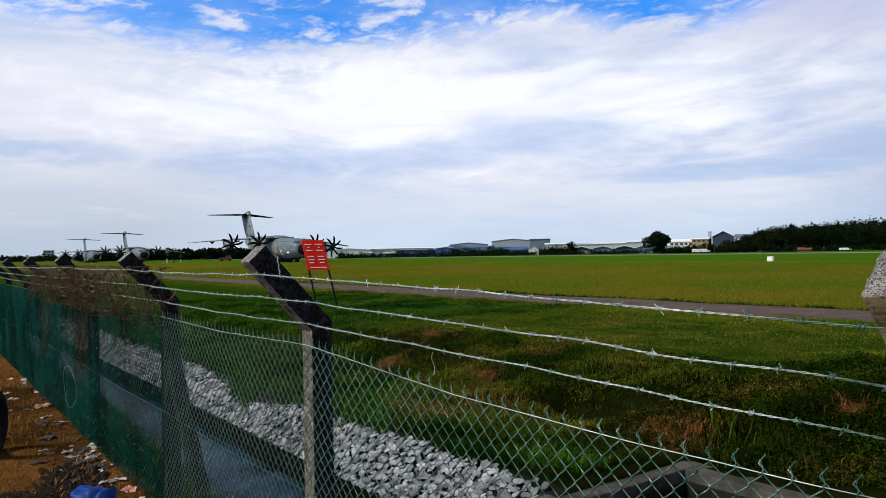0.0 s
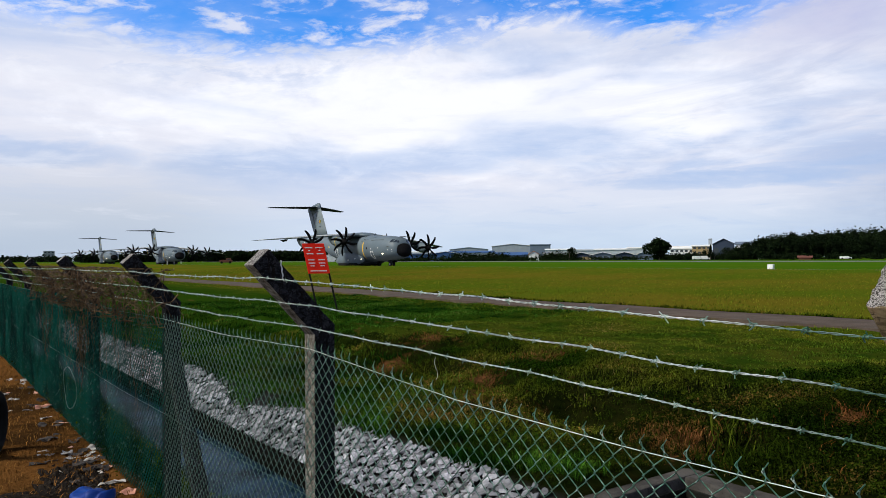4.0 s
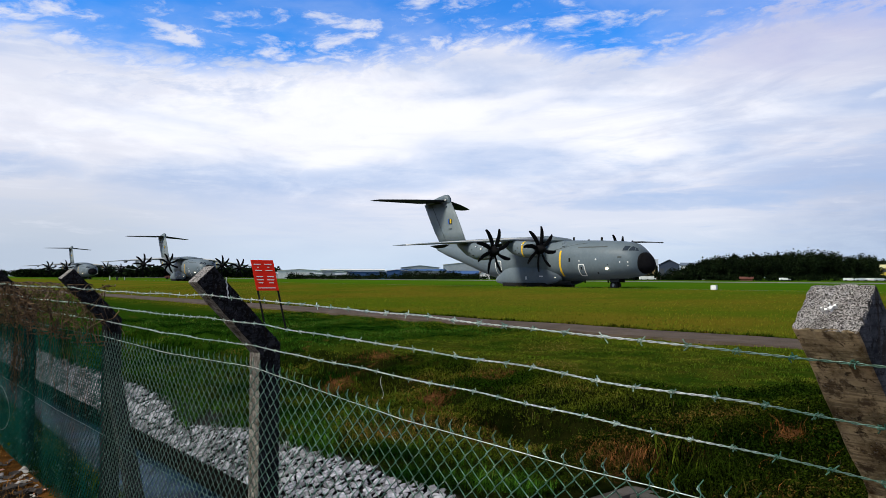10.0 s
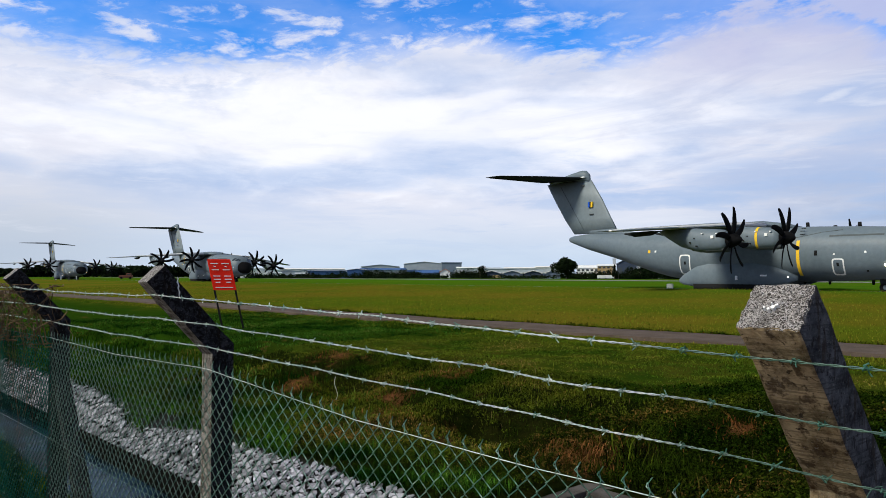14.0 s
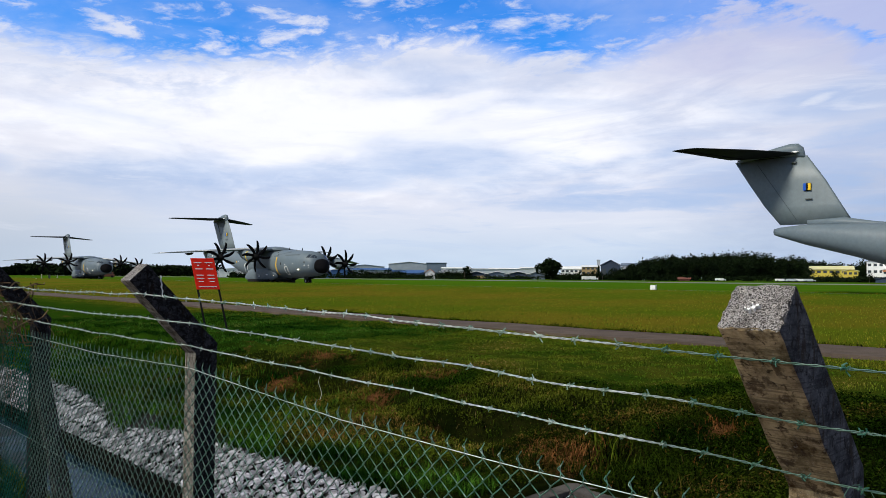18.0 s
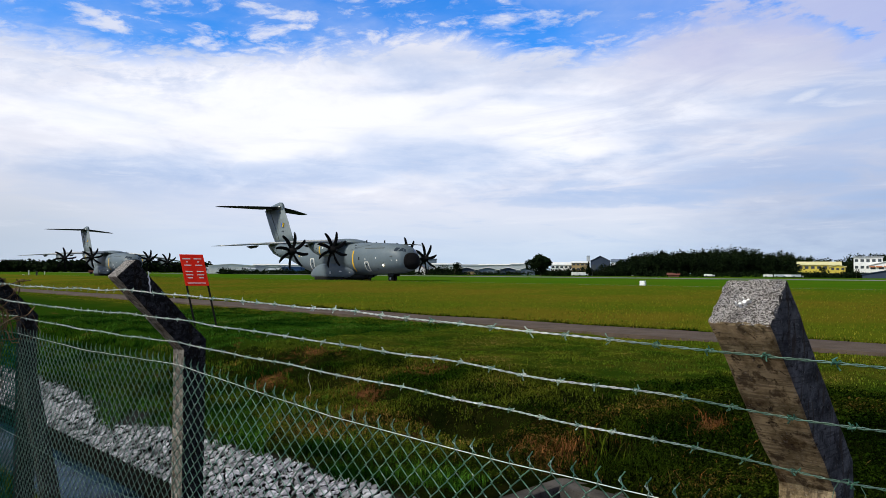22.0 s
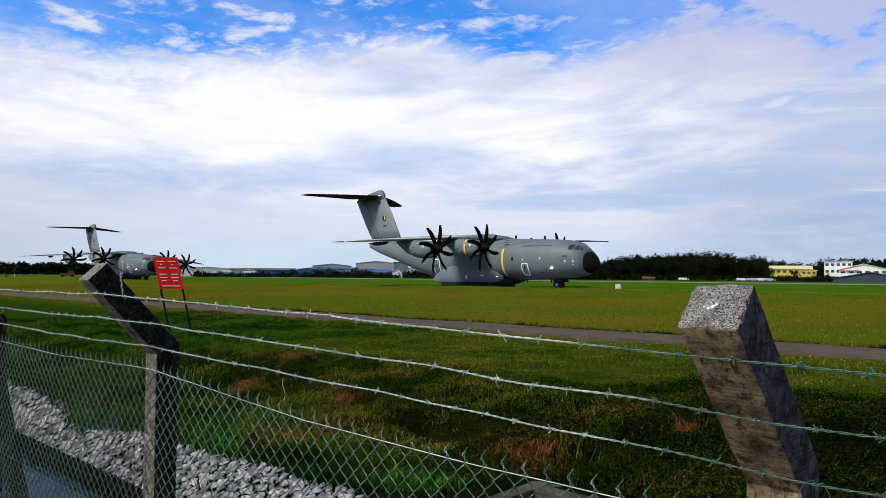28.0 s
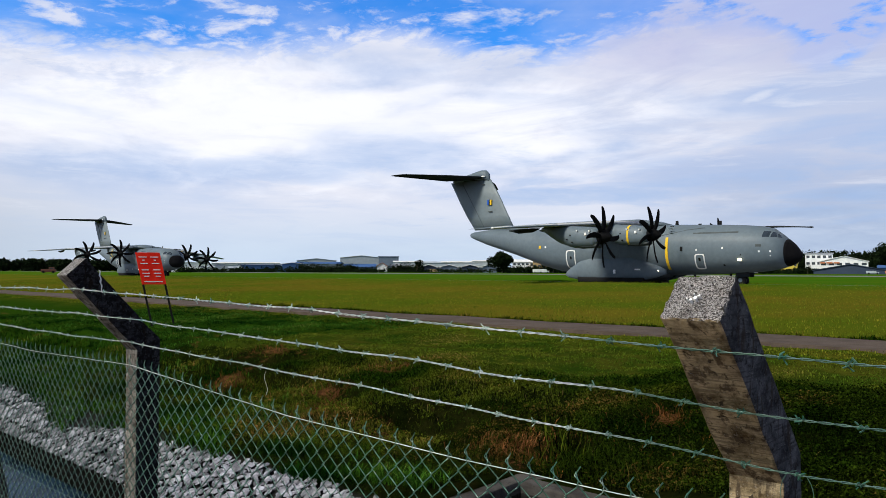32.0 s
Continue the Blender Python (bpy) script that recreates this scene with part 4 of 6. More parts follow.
def make_strut():
    """The raking concrete strut against one post."""
    bm = bmesh.new()
    a, b = Vector((FENCE_V + 0.06, 5.88, 0.92)), Vector((FENCE_V + 0.06, 4.90, -0.40))
    d = (a - b).normalized()
    u = Vector((1, 0, 0))
    w = d.cross(u).normalized()
    loft_pts = []
    for p in (b, b.lerp(a, 0.5), a):
        loft_pts.append([p + u * x + w * y for x, y in ((-.05, -.05), (.05, -.05), (.05, .05), (-.05, .05))])
    loops = [[bm.verts.new(p) for p in r] for r in loft_pts]
    for p, q in zip(loops, loops[1:]):
        for i in range(4):
            bm.faces.new((p[i], p[(i + 1) % 4], q[(i + 1) % 4], q[i]))
    bm.faces.new(loops[0][::-1]), bm.faces.new(loops[-1])
    bmesh.ops.recalc_face_normals(bm, faces=bm.faces)
    bmesh.ops.bevel(bm, geom=[e for e in bm.edges if e.calc_face_angle(0) > 0.9], offset=0.008, segments=2, affect="EDGES")
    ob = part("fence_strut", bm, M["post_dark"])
    ob.matrix_world = LAND
    tagged(ob, "dark raking concrete strut against a fence post", "fence strut")


make_strut()


LOOP_S, LOOP_Z = 9.75, 0.20


def make_loose():
    """Odd ends of tie wire on the fence."""
    verts, faces = [], []
    v, z = arm_point(0.062, 0.0, 0.010)
    path = [(v - 0.004, 0.452 + 0.030 * math.sin(i * 0.35), z - 0.040 + 0.046 * math.cos(i * 0.35)) for i in range(17)]
    tube(verts, faces, path, 0.0009)
    ob = raw("tie_wire", verts, faces, M["barb"], flat=False)
    ob.matrix_world = LAND
    tagged(ob, "loose loop of pale tie wire on the barbed wire", "wire")
    verts, faces = [], []
    tube(verts, faces, [(FENCE_V - 0.05 - 0.01 * math.sin(i * 0.5), LOOP_S + 0.42 * math.sin(i * 0.21), LOOP_Z + 0.24 * math.cos(i * 0.21)) for i in range(31)], 0.003)
    ob = raw("wire_coil", verts, faces, M["wire_mid"], flat=False)
    ob.matrix_world = LAND
    tagged(ob, "large loose coil of pale wire hanging on the mesh", "wire")
    verts, faces = [], []
    v, z = arm_point(0.062, 0.03, 0.01)
    path = [(v, 2.22 + 0.010 * math.sin(i * 0.9), z - 0.012 * i) for i in range(8)]
    tube(verts, faces, path, 0.0006)
    ob = raw("hanging_thread", verts, faces, M["white"], flat=False)
    ob.matrix_world = LAND
    tagged(ob, "pale thread hanging from the barbed wire", "thread")


make_loose()


def make_vines():
    rnd = random.Random(21)
    verts, faces = [], []
    for k in range(640):
        s = rnd.gauss(8.6, 2.1)
        if not 5.5 < s < 15.5:
            continue
        z = rnd.uniform(1.34, 1.60) if rnd.random() < 0.93 else rnd.uniform(1.1, 1.3)
        v = FENCE_V - (z - 1.27) * 0.85 + rnd.uniform(-.10, .12)
        p, d = Vector((v, s, z)), Vector((rnd.uniform(-1, 1), rnd.uniform(-1, 1), rnd.uniform(-.8, .5))).normalized()
        path = [p.copy()]
        for i in range(rnd.randint(7, 13)):
            d = (d + Vector((rnd.uniform(-1, 1), rnd.uniform(-1, 1), rnd.uniform(-1.0, .95))) * 0.55).normalized()
            p = p + d * 0.045
            p.x += (FENCE_V - 0.16 - p.x) * 0.12
            p.z = max(min(p.z, 1.64), 1.22)
            path.append(p.copy())
        tube(verts, faces, path, rnd.uniform(0.0018, 0.0052))
    for k in range(70):
        s, z = rnd.uniform(6.0, 11.5), 1.3
        p = Vector((FENCE_V - 0.04 + rnd.uniform(-.03, .02), s, z))
        path = [p.copy()]
        for i in range(rnd.randint(6, 22)):
            p = p + Vector((rnd.uniform(-.012, .012), rnd.uniform(-.03, .03), -0.04))
            path.append(p.copy())
        tube(verts, faces, path, rnd.uniform(0.001, 0.0022))
    for k in range(64):
        s0 = rnd.choice((8.86, 8.86, 11.58))
        p = Vector((FENCE_V - 0.05 + rnd.uniform(-.05, .03), s0 + rnd.uniform(-.10, .2), rnd.uniform(0.7, 1.35)))
        path = [p.copy()]
        for i in range(rnd.randint(5, 16)):
            p = p + Vector((rnd.uniform(-.014, .014), rnd.uniform(-.03, .03), -0.035))
            path.append(p.copy())
        tube(verts, faces, path, rnd.uniform(0.0012, 0.003))
    ob = raw("dry_creeper", verts, faces, surf("dead_vine", (0.020, 0.011, 0.005), (0.125, 0.072, 0.028), 14, 0.9, fine=50), flat=False)
    ob.matrix_world = LAND
    tagged(ob, "dead brown creeper tangled over the barbed wire", "creeper", kind="stuff")


make_vines()

# ---- aircraft: x ahead from the nose tip, y to its left, z up ----
HEAD = -55.35
TRACK = Vector((math.cos(radians(HEAD)), math.sin(radians(HEAD)), 0))
OFFSET = Vector((-TRACK.y, TRACK.x, 0)) * 70.78
BASE_Z = -0.46
GROUND = 0.78          # the taxiway's surface in the aircraft's space


def loft(bm, rings, cap=True):
    loops = [[bm.verts.new(p) for p in r] for r in rings]
    made = []
    for a, c in zip(loops, loops[1:]):
        for i in range(len(a)):
            made.append(bm.faces.new((a[i], a[(i + 1) % len(a)], c[(i + 1) % len(a)], c[i])))
    for f in made:
        f.smooth = True
    if cap:
        made += [bm.faces.new(loops[0][::-1]), bm.faces.new(loops[-1])]
    bmesh.ops.recalc_face_normals(bm, faces=made)
    return bm


def oval(x, zc, hw, hh, p=2.3, n=32, yc=0.0):
    out = []
    for k in range(n):
        a = 2 * math.pi * k / n
        c, s = math.cos(a), math.sin(a)
        out.append((x, yc + hw * math.copysign(abs(c) ** (2 / p), c), zc + hh * math.copysign(abs(s) ** (2 / p), s)))
    return out


# station, top, bottom, half width
HULL = ((-1.15, 5.03, 2.55, 1.60), (-1.9, 5.65, 2.32, 2.05), (-2.5, 6.10, 2.20, 2.3), (-3.4, 6.33, 2.05, 2.52), (-4.8, 6.48, 1.92, 2.7), (-7.0, 6.62, 1.80, 2.8), (-11.0, 6.78, 1.70, 2.82), (-15.0, 6.85, 1.66, 2.82),
        (-19.0, 6.85, 1.65, 2.82), (-22.5, 6.85, 1.72, 2.80), (-25.5, 6.88, 2.05, 2.70), (-28.0, 6.92, 2.70, 2.5), (-32.3, 7.05, 4.05, 1.95), (-36.8, 7.15, 5.3, 1.15), (-39.0, 6.98, 6.05, 0.58), (-39.55, 6.85, 6.25, 0.36))
NOSE = ((0.0, 3.55, 3.45, 0.05), (-0.08, 3.80, 3.22, 0.38), (-0.3, 4.15, 2.98, 0.75), (-0.7, 4.63, 2.72, 1.22), (-0.95, 4.86, 2.62, 1.43), (-1.15, 5.03, 2.55, 1.60))
HULL_P = 2.3


def ahead(x):
    """The long nose: stations before the forward door are drawn out by up to a third of a metre."""
    return x + 0.35 * min(1, max(0, (x + 7) / 4))


HULL = tuple((ahead(x), *w) for x, *w in HULL)
NOSE = tuple((ahead(x), *w) for x, *w in NOSE)


def hull_at(x):
    r = sorted(HULL + NOSE[:-1], reverse=True)
    for a, b in zip(r, r[1:]):
        if b[0] <= x <= a[0]:
            t = (x - a[0]) / (b[0] - a[0])
            return [a[i] + (b[i] - a[i]) * t for i in (1, 2, 3)]
    return r[-1][1:]


def skin(x, z, out=0.0, side=-1):
    """A point of the hull's side at a station and height."""
    top, bot, hw = hull_at(x)
    zc, hh = (top + bot) / 2, (top - bot) / 2
    u = min(0.9999, abs(z - zc) / hh)
    return Vector((x, side * (hw * (1 - u ** HULL_P) ** (1 / HULL_P) + out), z))


def patch_on(name, pts, mat, root, side, out=0.02, label="", n=6):
    """A thin plate laid on the hull over a four-cornered field of station and height."""
    (x0, z0), (x1, z1), (x2, z2), (x3, z3) = pts
    verts, faces = [], []
    for o in (out, -0.03):
        for j in range(n + 1):
            for i in range(n + 1):
                u, v = i / n, j / n
                x = (x0 * (1 - u) + x1 * u) * (1 - v) + (x3 * (1 - u) + x2 * u) * v
                z = (z0 * (1 - u) + z1 * u) * (1 - v) + (z3 * (1 - u) + z2 * u) * v
                verts.append(skin(x, z, o, side))
    m = n + 1
    for j in range(n):
        for i in range(n):
            a = j * m + i
            faces.append((a, a + 1, a + m + 1, a + m))
    b = m * m
    rim = [i for i in range(m)] + [j * m + n for j in range(1, m)] + [n * m + i for i in range(n - 1, -1, -1)] + [j * m for j in range(n - 1, 0, -1)]
    for a, c in zip(rim, rim[1:] + rim[:1]):
        faces.append((a, c, c + b, a + b))
    return raw(name, verts, faces, mat, root, label)


def ring_on(name, cx, cz, w, h, t, mat, root, side, slant=0.0, label=""):
    """A painted outline with rounded corners on the hull."""
    verts, faces = [], []
    n = 32
    for grow, out in ((0, 0.022), (-t, 0.022), (-t, -0.03), (0, -0.03)):
        for k in range(n):
            a = 2 * math.pi * k / n
            c, s = math.cos(a), math.sin(a)
            x = math.copysign(abs(c) ** 0.35, c) * (w / 2 + grow)
            z = math.copysign(abs(s) ** 0.35, s) * (h / 2 + grow)
            verts.append(skin(cx + x + slant * z, cz + z, out, side))
    for r in range(4):
        for k in range(n):
            k2, r2 = (k + 1) % n, (r + 1) % 4
            faces.append((r * n + k, r * n + k2, r2 * n + k2, r2 * n + k))
    return raw(name, verts, faces, mat, root, label)


def aerofoil(le, chord, thick, z, y, n=20):
    pts = []
    for k in range(n):
        a = 2 * math.pi * k / n
        c = (1 - math.cos(a)) / 2
        t = thick * (2.4 * math.sqrt(c + 1e-5) * (1 - c) + 0.03) * (1 if a < math.pi else -0.6)
        pts.append((le - c * chord, y, z + t * 0.5))
    return pts


def wheel(root, x, y, z, r, w):
    bm = bmesh.new()
    prof = ((-w / 2, r * .55), (-w / 2, r * .9), (-w * .36, r), (w * .36, r), (w / 2, r * .9), (w / 2, r * .55))
    loft(bm, [[(x + rr * math.cos(a * math.pi / 10), y + yy, z + rr * math.sin(a * math.pi / 10)) for a in range(20)] for yy, rr in prof])
    wh = part("wheel", bm, M["black"], root)
    part("rim", loft(bmesh.new(), [[(x + rr * math.cos(a * math.pi / 8), y + yy, z + rr * math.sin(a * math.pi / 8)) for a in range(16)] for yy, rr in ((-w / 2 - .02, r * .3), (-w / 2 + .03, r * .56), (w / 2 - .03, r * .56), (w / 2 + .02, r * .3))]), M["grey"], wh)


def blade_bm():
    """A thin sabre-shaped blade, root at r 0.5."""
    rings = []
    for i in range(10):
        u = min(i / 8, 1.0)
        r = 0.5 + 2.25 * u - (0.07 if i == 8 else 0.0)
        ch = (0.15 + 0.27 * math.sin(math.pi * (u * 0.74 + 0.16)) ** 0.8) * (0.5 if i == 9 else 1.0)
        sweep = 0.08 * math.sin(u * 3.0) - 0.34 * u ** 2.2
        tw = radians(58 + 22 * u)
        th = 0.09 * (1 - u) + 0.02
        ring = []
        for k in range(8):
            a = 2 * math.pi * k / 8
            c, t = math.cos(a) * ch / 2, math.sin(a) * th / 2
            ring.append((c * math.cos(tw) * 0.9 + t * math.sin(tw), c * math.sin(tw) * 1.0 + 0.25 * c - t * math.cos(tw) + sweep, r))
        rings.append(ring)
    return loft(bmesh.new(), rings)


def make_plane(name, label):
    root = empty(name, Matrix(), label, "aircraft", "taxiing transport aircraft")
    G = M["grey"]
    part("fuselage", loft(bmesh.new(), [oval(x, (t + b) / 2, w, (t - b) / 2, HULL_P) for x, t, b, w in HULL]), G, root)
    part("radome", loft(bmesh.new(), [oval(x, (t + b) / 2, w, (t - b) / 2, HULL_P) for x, t, b, w in NOSE]), M["radome"], root, "matt black radome")
    wings = {}
    for side in (-1, 1):
        wing = part("wing", loft(bmesh.new(), [aerofoil(-14.0, 6.5, 0.95, 6.80, side * 0.3), aerofoil(-14.1, 6.3, 0.90, 6.80, side * 2.8), aerofoil(-14.5, 5.6, 0.72, 6.48, side * 8.0), aerofoil(-16.0, 4.3, 0.48, 5.95, side * 14.0),
                                               aerofoil(-17.6, 3.2, 0.30, 5.52, side * 18.5), aerofoil(-18.7, 2.4, 0.2, 5.31, side * 20.8), aerofoil(-19.6, 1.5, 0.08, 5.26, side * 21.45)]), G, root)
        wings[side] = wing
        part("leading_edge", loft(bmesh.new(), [[(x, side * y, z + 0.0 * x) for x, z in ((le + .03, zz + .02), (le - .22, zz + .17 * k), (le - .26, zz + .05), (le - .22, zz - .10 * k))] for le, y, zz, k in ((-14.1, 3.2, 6.80, 1.7), (-14.5, 8.0, 6.50, 1.5), (-16.0, 14.0, 5.95, 1.1), (-18.7, 20.8, 5.31, .6))]), WHITE_GREY, wing)
        for y, x0, z in ((4.3, -18.9, 6.25), (5.7, -18.7, 6.18), (9.6, -18.4, 5.90), (11.3, -18.5, 5.76), (15.6, -18.9, 5.48)):      # flap track fairings
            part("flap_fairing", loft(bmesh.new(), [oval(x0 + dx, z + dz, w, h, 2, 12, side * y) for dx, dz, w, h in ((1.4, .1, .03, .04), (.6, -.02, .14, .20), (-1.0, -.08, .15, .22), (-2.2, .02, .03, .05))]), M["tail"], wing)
        part("tip_light", loft(bmesh.new(), [oval(x, 5.31, w, w, 2, 10, side * 20.9) for x, w in ((-18.6, .03), (-18.75, .1), (-18.95, .03))]), M["white"], wing)
        # tailplane in the dark tone, which stands for shade from below
        tp = part("tailplane", loft(bmesh.new(), [aerofoil(-37.4, 6.0, 0.5, 13.86, side * 0.2), aerofoil(-39.8, 4.3, 0.34, 13.76, side * 4.7), aerofoil(-42.7, 2.6, 0.17, 13.66, side * 8.9), aerofoil(-43.4, 1.8, 0.08, 13.65, side * 9.25)]), M["tail"], root, "tailplane with its underside's shade put in the colour")
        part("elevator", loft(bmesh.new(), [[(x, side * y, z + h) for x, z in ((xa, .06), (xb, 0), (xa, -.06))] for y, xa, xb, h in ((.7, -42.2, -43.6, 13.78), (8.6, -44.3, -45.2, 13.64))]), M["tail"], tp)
    fin = ((-32.7, 7.2, 6.35, .75), (-33.75, 9.0, 6.75, .64), (-35.0, 11.2, 6.95, .54), (-36.6, 13.6, 6.85, .48))
    f = part("fin", loft(bmesh.new(), [[(x, y2 - z, z) for (x, _, y2) in aerofoil(le, c, th, z, 0)] for le, z, c, th in fin]), M["fin"], root)
    part("rudder_line", loft(bmesh.new(), [[(x, y, z) for x, y in ((xx + .012, .17), (xx - .012, .17), (xx - .012, -.17), (xx + .012, -.17))] for xx, z in ((-37.5, 7.6), (-41.2, 13.2))]), M["greyd"], f)
    part("dorsal_fillet", loft(bmesh.new(), [oval(x, z, w, h, 2, 14) for x, z, w, h in ((-29.0, 6.9, .05, .05), (-31.0, 7.0, .35, .22), (-33.5, 7.2, .45, .5), (-36.5, 7.3, .35, .3))]), G, f)
    part("fin_cap", loft(bmesh.new(), [oval(x, z, w, h, 2, 16) for x, z, w, h in ((-36.75, 13.5, .05, .08), (-36.95, 13.9, .28, .5), (-37.4, 14.14, .42, .66), (-38.1, 14.22, .48, .64), (-39.2, 14.18, .48, .48), (-41.0, 14.02, .36, .28), (-42.4, 13.80, .22, .24), (-42.9, 13.72, .16, .22), (-43.0, 13.72, .10, .12))]), G, root)
    for side in (-1, 1):
        part("tail_light", loft(bmesh.new(), [oval(x, 13.95, w, w, 2, 10, side * .47) for x, w in ((-37.2, .03), (-37.5, .12), (-37.9, .03))]), M["white"], f)
        # national flag and marks on the fin
        def fin_plate(nm, x0, x1, z0, z1, mat):
            y = side * 0.34
            part(nm, boxm(x0, x1, min(y, y - side * .2), max(y, y - side * .2), z0, z1), mat, f)
        fin_plate("flag_mark", -36.86, -36.62, 10.3, 10.95, BLUE)
        fin_plate("flag_mark", -36.61, -36.45, 10.3, 10.95, M["black"])
        fin_plate("flag_mark", -36.44, -36.20, 10.3, 10.95, M["yellow"])
        fin_plate("number_bar", -36.7, -36.1, 9.45, 9.53, M["greyd"])
        fin_plate("vent", -37.9, -37.5, 12.95, 13.05, M["greyd"])
    for side in (-1, 1):
        fair = part("gear_fairing", loft(bmesh.new(), [oval(x, z, hw, hh, 2.3, 28, side * 2.28) for x, z, hw, hh in ((-11.7, 1.95, .1, .2), (-12.6, 2.0, .34, .58), (-13.8, 2.15, .52, 1.0), (-15.4, 2.3, .62, 1.28), (-20.2, 2.3, .60, 1.28), (-21.5, 2.15, .56, 1.08), (-22.4, 1.92, .46, .76), (-23.2, 1.74, .30, .44), (-23.6, 1.66, .08, .14))]), G, root)
        # added black strip: stands for the wheels and the shade beneath
        part("belly_line", loft(bmesh.new(), [[(x, side * y, z) for y, z in ((1.2, .74), (2.80, .74), (2.90, 1.34), (1.2, 1.34))] for x in (-14.0, -21.7)]), M["black"], fair, "black strip standing for wheels and shade under the fairing")
        for x in (-15.2, -17.6, -20.0):
            leg = part("main_gear", boxm(x - .12, x + .12, side * 2.2 - .14, side * 2.2 + .14, GROUND + .5, 2.0, .03), M["greyd"], root)
            for dy in (-.34, .34):
                wheel(leg, x, side * 2.0 + dy, GROUND + .52, .52, .42)
        for y, fx, up in ((7.23, -10.95, 0.22), (13.0, -12.75, -0.26)):
            nac = part("nacelle", loft(bmesh.new(), [oval(x, z + up, w, h, 2.2, 24, side * y) for x, z, w, h in ((fx + .05, 5.05, .55, .6), (fx, 5.05, .72, .76), (fx - .5, 5.05, .84, .92), (fx - 2.5, 5.12, .88, 1.02), (fx - 4.2, 5.45, .72, .85), (fx - 5.4, 5.8, .45, .5), (fx - 6.4, 6.0, .1, .12))]), G, root)
            part("intake", loft(bmesh.new(), [oval(x, 4.35 + up, w, h, 2.4, 16, side * y) for x, w, h in ((fx + .12, .40, .18), (fx - .1, .5, .26), (fx - 1.8, .5, .3), (fx - 3.2, .1, .1))]), M["greyd"], nac)
            part("exhaust", loft(bmesh.new(), [oval(x, z + up, w, h, 2, 14, side * (y - .75)) for x, z, w, h in ((fx - 2.2, 5.3, .1, .1), (fx - 2.8, 5.25, .28, .3), (fx - 4.2, 5.3, .26, .28))]), M["greyd"], nac)
            part("white_plate", boxm(fx - 1.12, fx - .86, side * y - (.90 if side < 0 else -.75), side * y + (-.75 if side < 0 else .90), 5.2 + up, 5.45 + up, .03), M["white"], nac)
            if y < 10:
                part("warning_band", loft(bmesh.new(), [oval(x, 5.1 + up, w, h, 2.2, 24, side * y) for x, w, h in ((fx - 1.75, .885, 1.0), (fx - 1.97, .89, 1.005))], cap=False), M["yellow"], nac)
            for dx, dz in ((-.6, .5), (-1.9, .55), (-2.6, .15), (-2.4, -.5), (-3.0, -.2)):
                yy = side * (y + .80)
                part("access_spot", boxm(fx + dx - .07, fx + dx + .07, yy - .1, yy + .1, 5.1 + up + dz - .05, 5.1 + up + dz + .05), (M["black"], M["white"])[int(dz > .3)], nac)
            hub = empty("propeller", pose(fx + .35, side * y, 5.07 + up), "", "")
            hub.parent = root
            part("spinner", loft(bmesh.new(), [oval(x, 0, r, r, 2, 20) for x, r in ((-.4, .66), (0, .62), (.45, .44), (.75, .2), (.84, .03))]), M["prop"], hub)
            first = None
            for k in range(8):
                if first is None:
                    ob = first = part("blade", blade_bm(), M["prop"], hub)
                else:
                    ob = new("blade", first.data)
                    ob.parent = hub
                ob.matrix_basis = pose(0, 0, 0, 45 * k, 0, 0)
        # cockpit glazing, doors, bands, marks
        for pts in (((-2.48, 5.17), (-1.93, 5.17), (-1.95, 5.72), (-2.46, 5.75)), ((-1.84, 5.17), (-1.37, 5.17), (-1.62, 5.62), (-1.82, 5.70)), ((-1.31, 5.14), (-1.08, 5.12), (-1.40, 5.46), (-1.55, 5.56))):
            patch_on("cockpit_window", pts, M["glass"], root, side, 0.015)
        ring_on("door_outline", -8.15, 2.95, 1.0, 1.45, .11, M["white"], root, side, 0.06, "white door outline")
        patch_on("door_window", ((-8.25, 3.0), (-8.05, 3.0), (-8.05, 3.3), (-8.25, 3.3)), M["black"], root, side)
        ring_on("door_outline", -22.8, 3.3, 1.25, 2.0, .12, M["white"], root, side, 0.10, "white door outline")
        patch_on("door_window", ((-22.85, 3.3), (-22.65, 3.3), (-22.65, 3.6), (-22.85, 3.6)), M["black"], root, side)
        patch_on("warning_band", ((-11.62, 2.2), (-11.34, 2.2), (-11.34, 5.35), (-11.62, 5.35)), M["yellow"], root, side, 0.02, "yellow propeller warning band", 14)
        patch_on("porthole", ((-10.05, 3.95), (-9.8, 3.95), (-9.8, 4.4), (-10.05, 4.4)), M["black"], root, side)
        patch_on("title_bar", ((-8.9, 5.62), (-4.6, 5.62), (-4.6, 5.76), (-8.9, 5.76)), M["greyd"], root, side, 0.012)
        patch_on("number_bar", ((-2.95, 4.28), (-2.45, 4.28), (-2.45, 4.5), (-2.95, 4.5)), M["greyd"], root, side, 0.012)
        for x, z, r, mat in ((-5.9, 4.2, .13, "white"), (-8.4, 4.05, .11, "white"), (-2.65, 3.85, .11, "white"), (-1.75, 3.85, .11, "white"), (-1.75, 3.45, .07, "white"), (-20.0, 2.95, .12, "white"), (-17.0, 2.9, .12, "white"), (-27.0, 4.7, .22, "yellow"),
                             (-26.2, 4.7, .15, "white"), (-5.9, 2.6, .12, "black"), (-4.25, 3.55, .08, "black")):
            r *= .68
            patch_on("mark", ((x - r, z - r), (x + r, z - r), (x + r * .9, z + r), (x - r * .9, z + r)), M[mat], root, side, 0.018, n=2)
        part("fairing_plate", boxm(-14.9, -14.3, side * 2.78 - .1, side * 2.78 + .1, 2.1, 2.25), M["white"], fair)
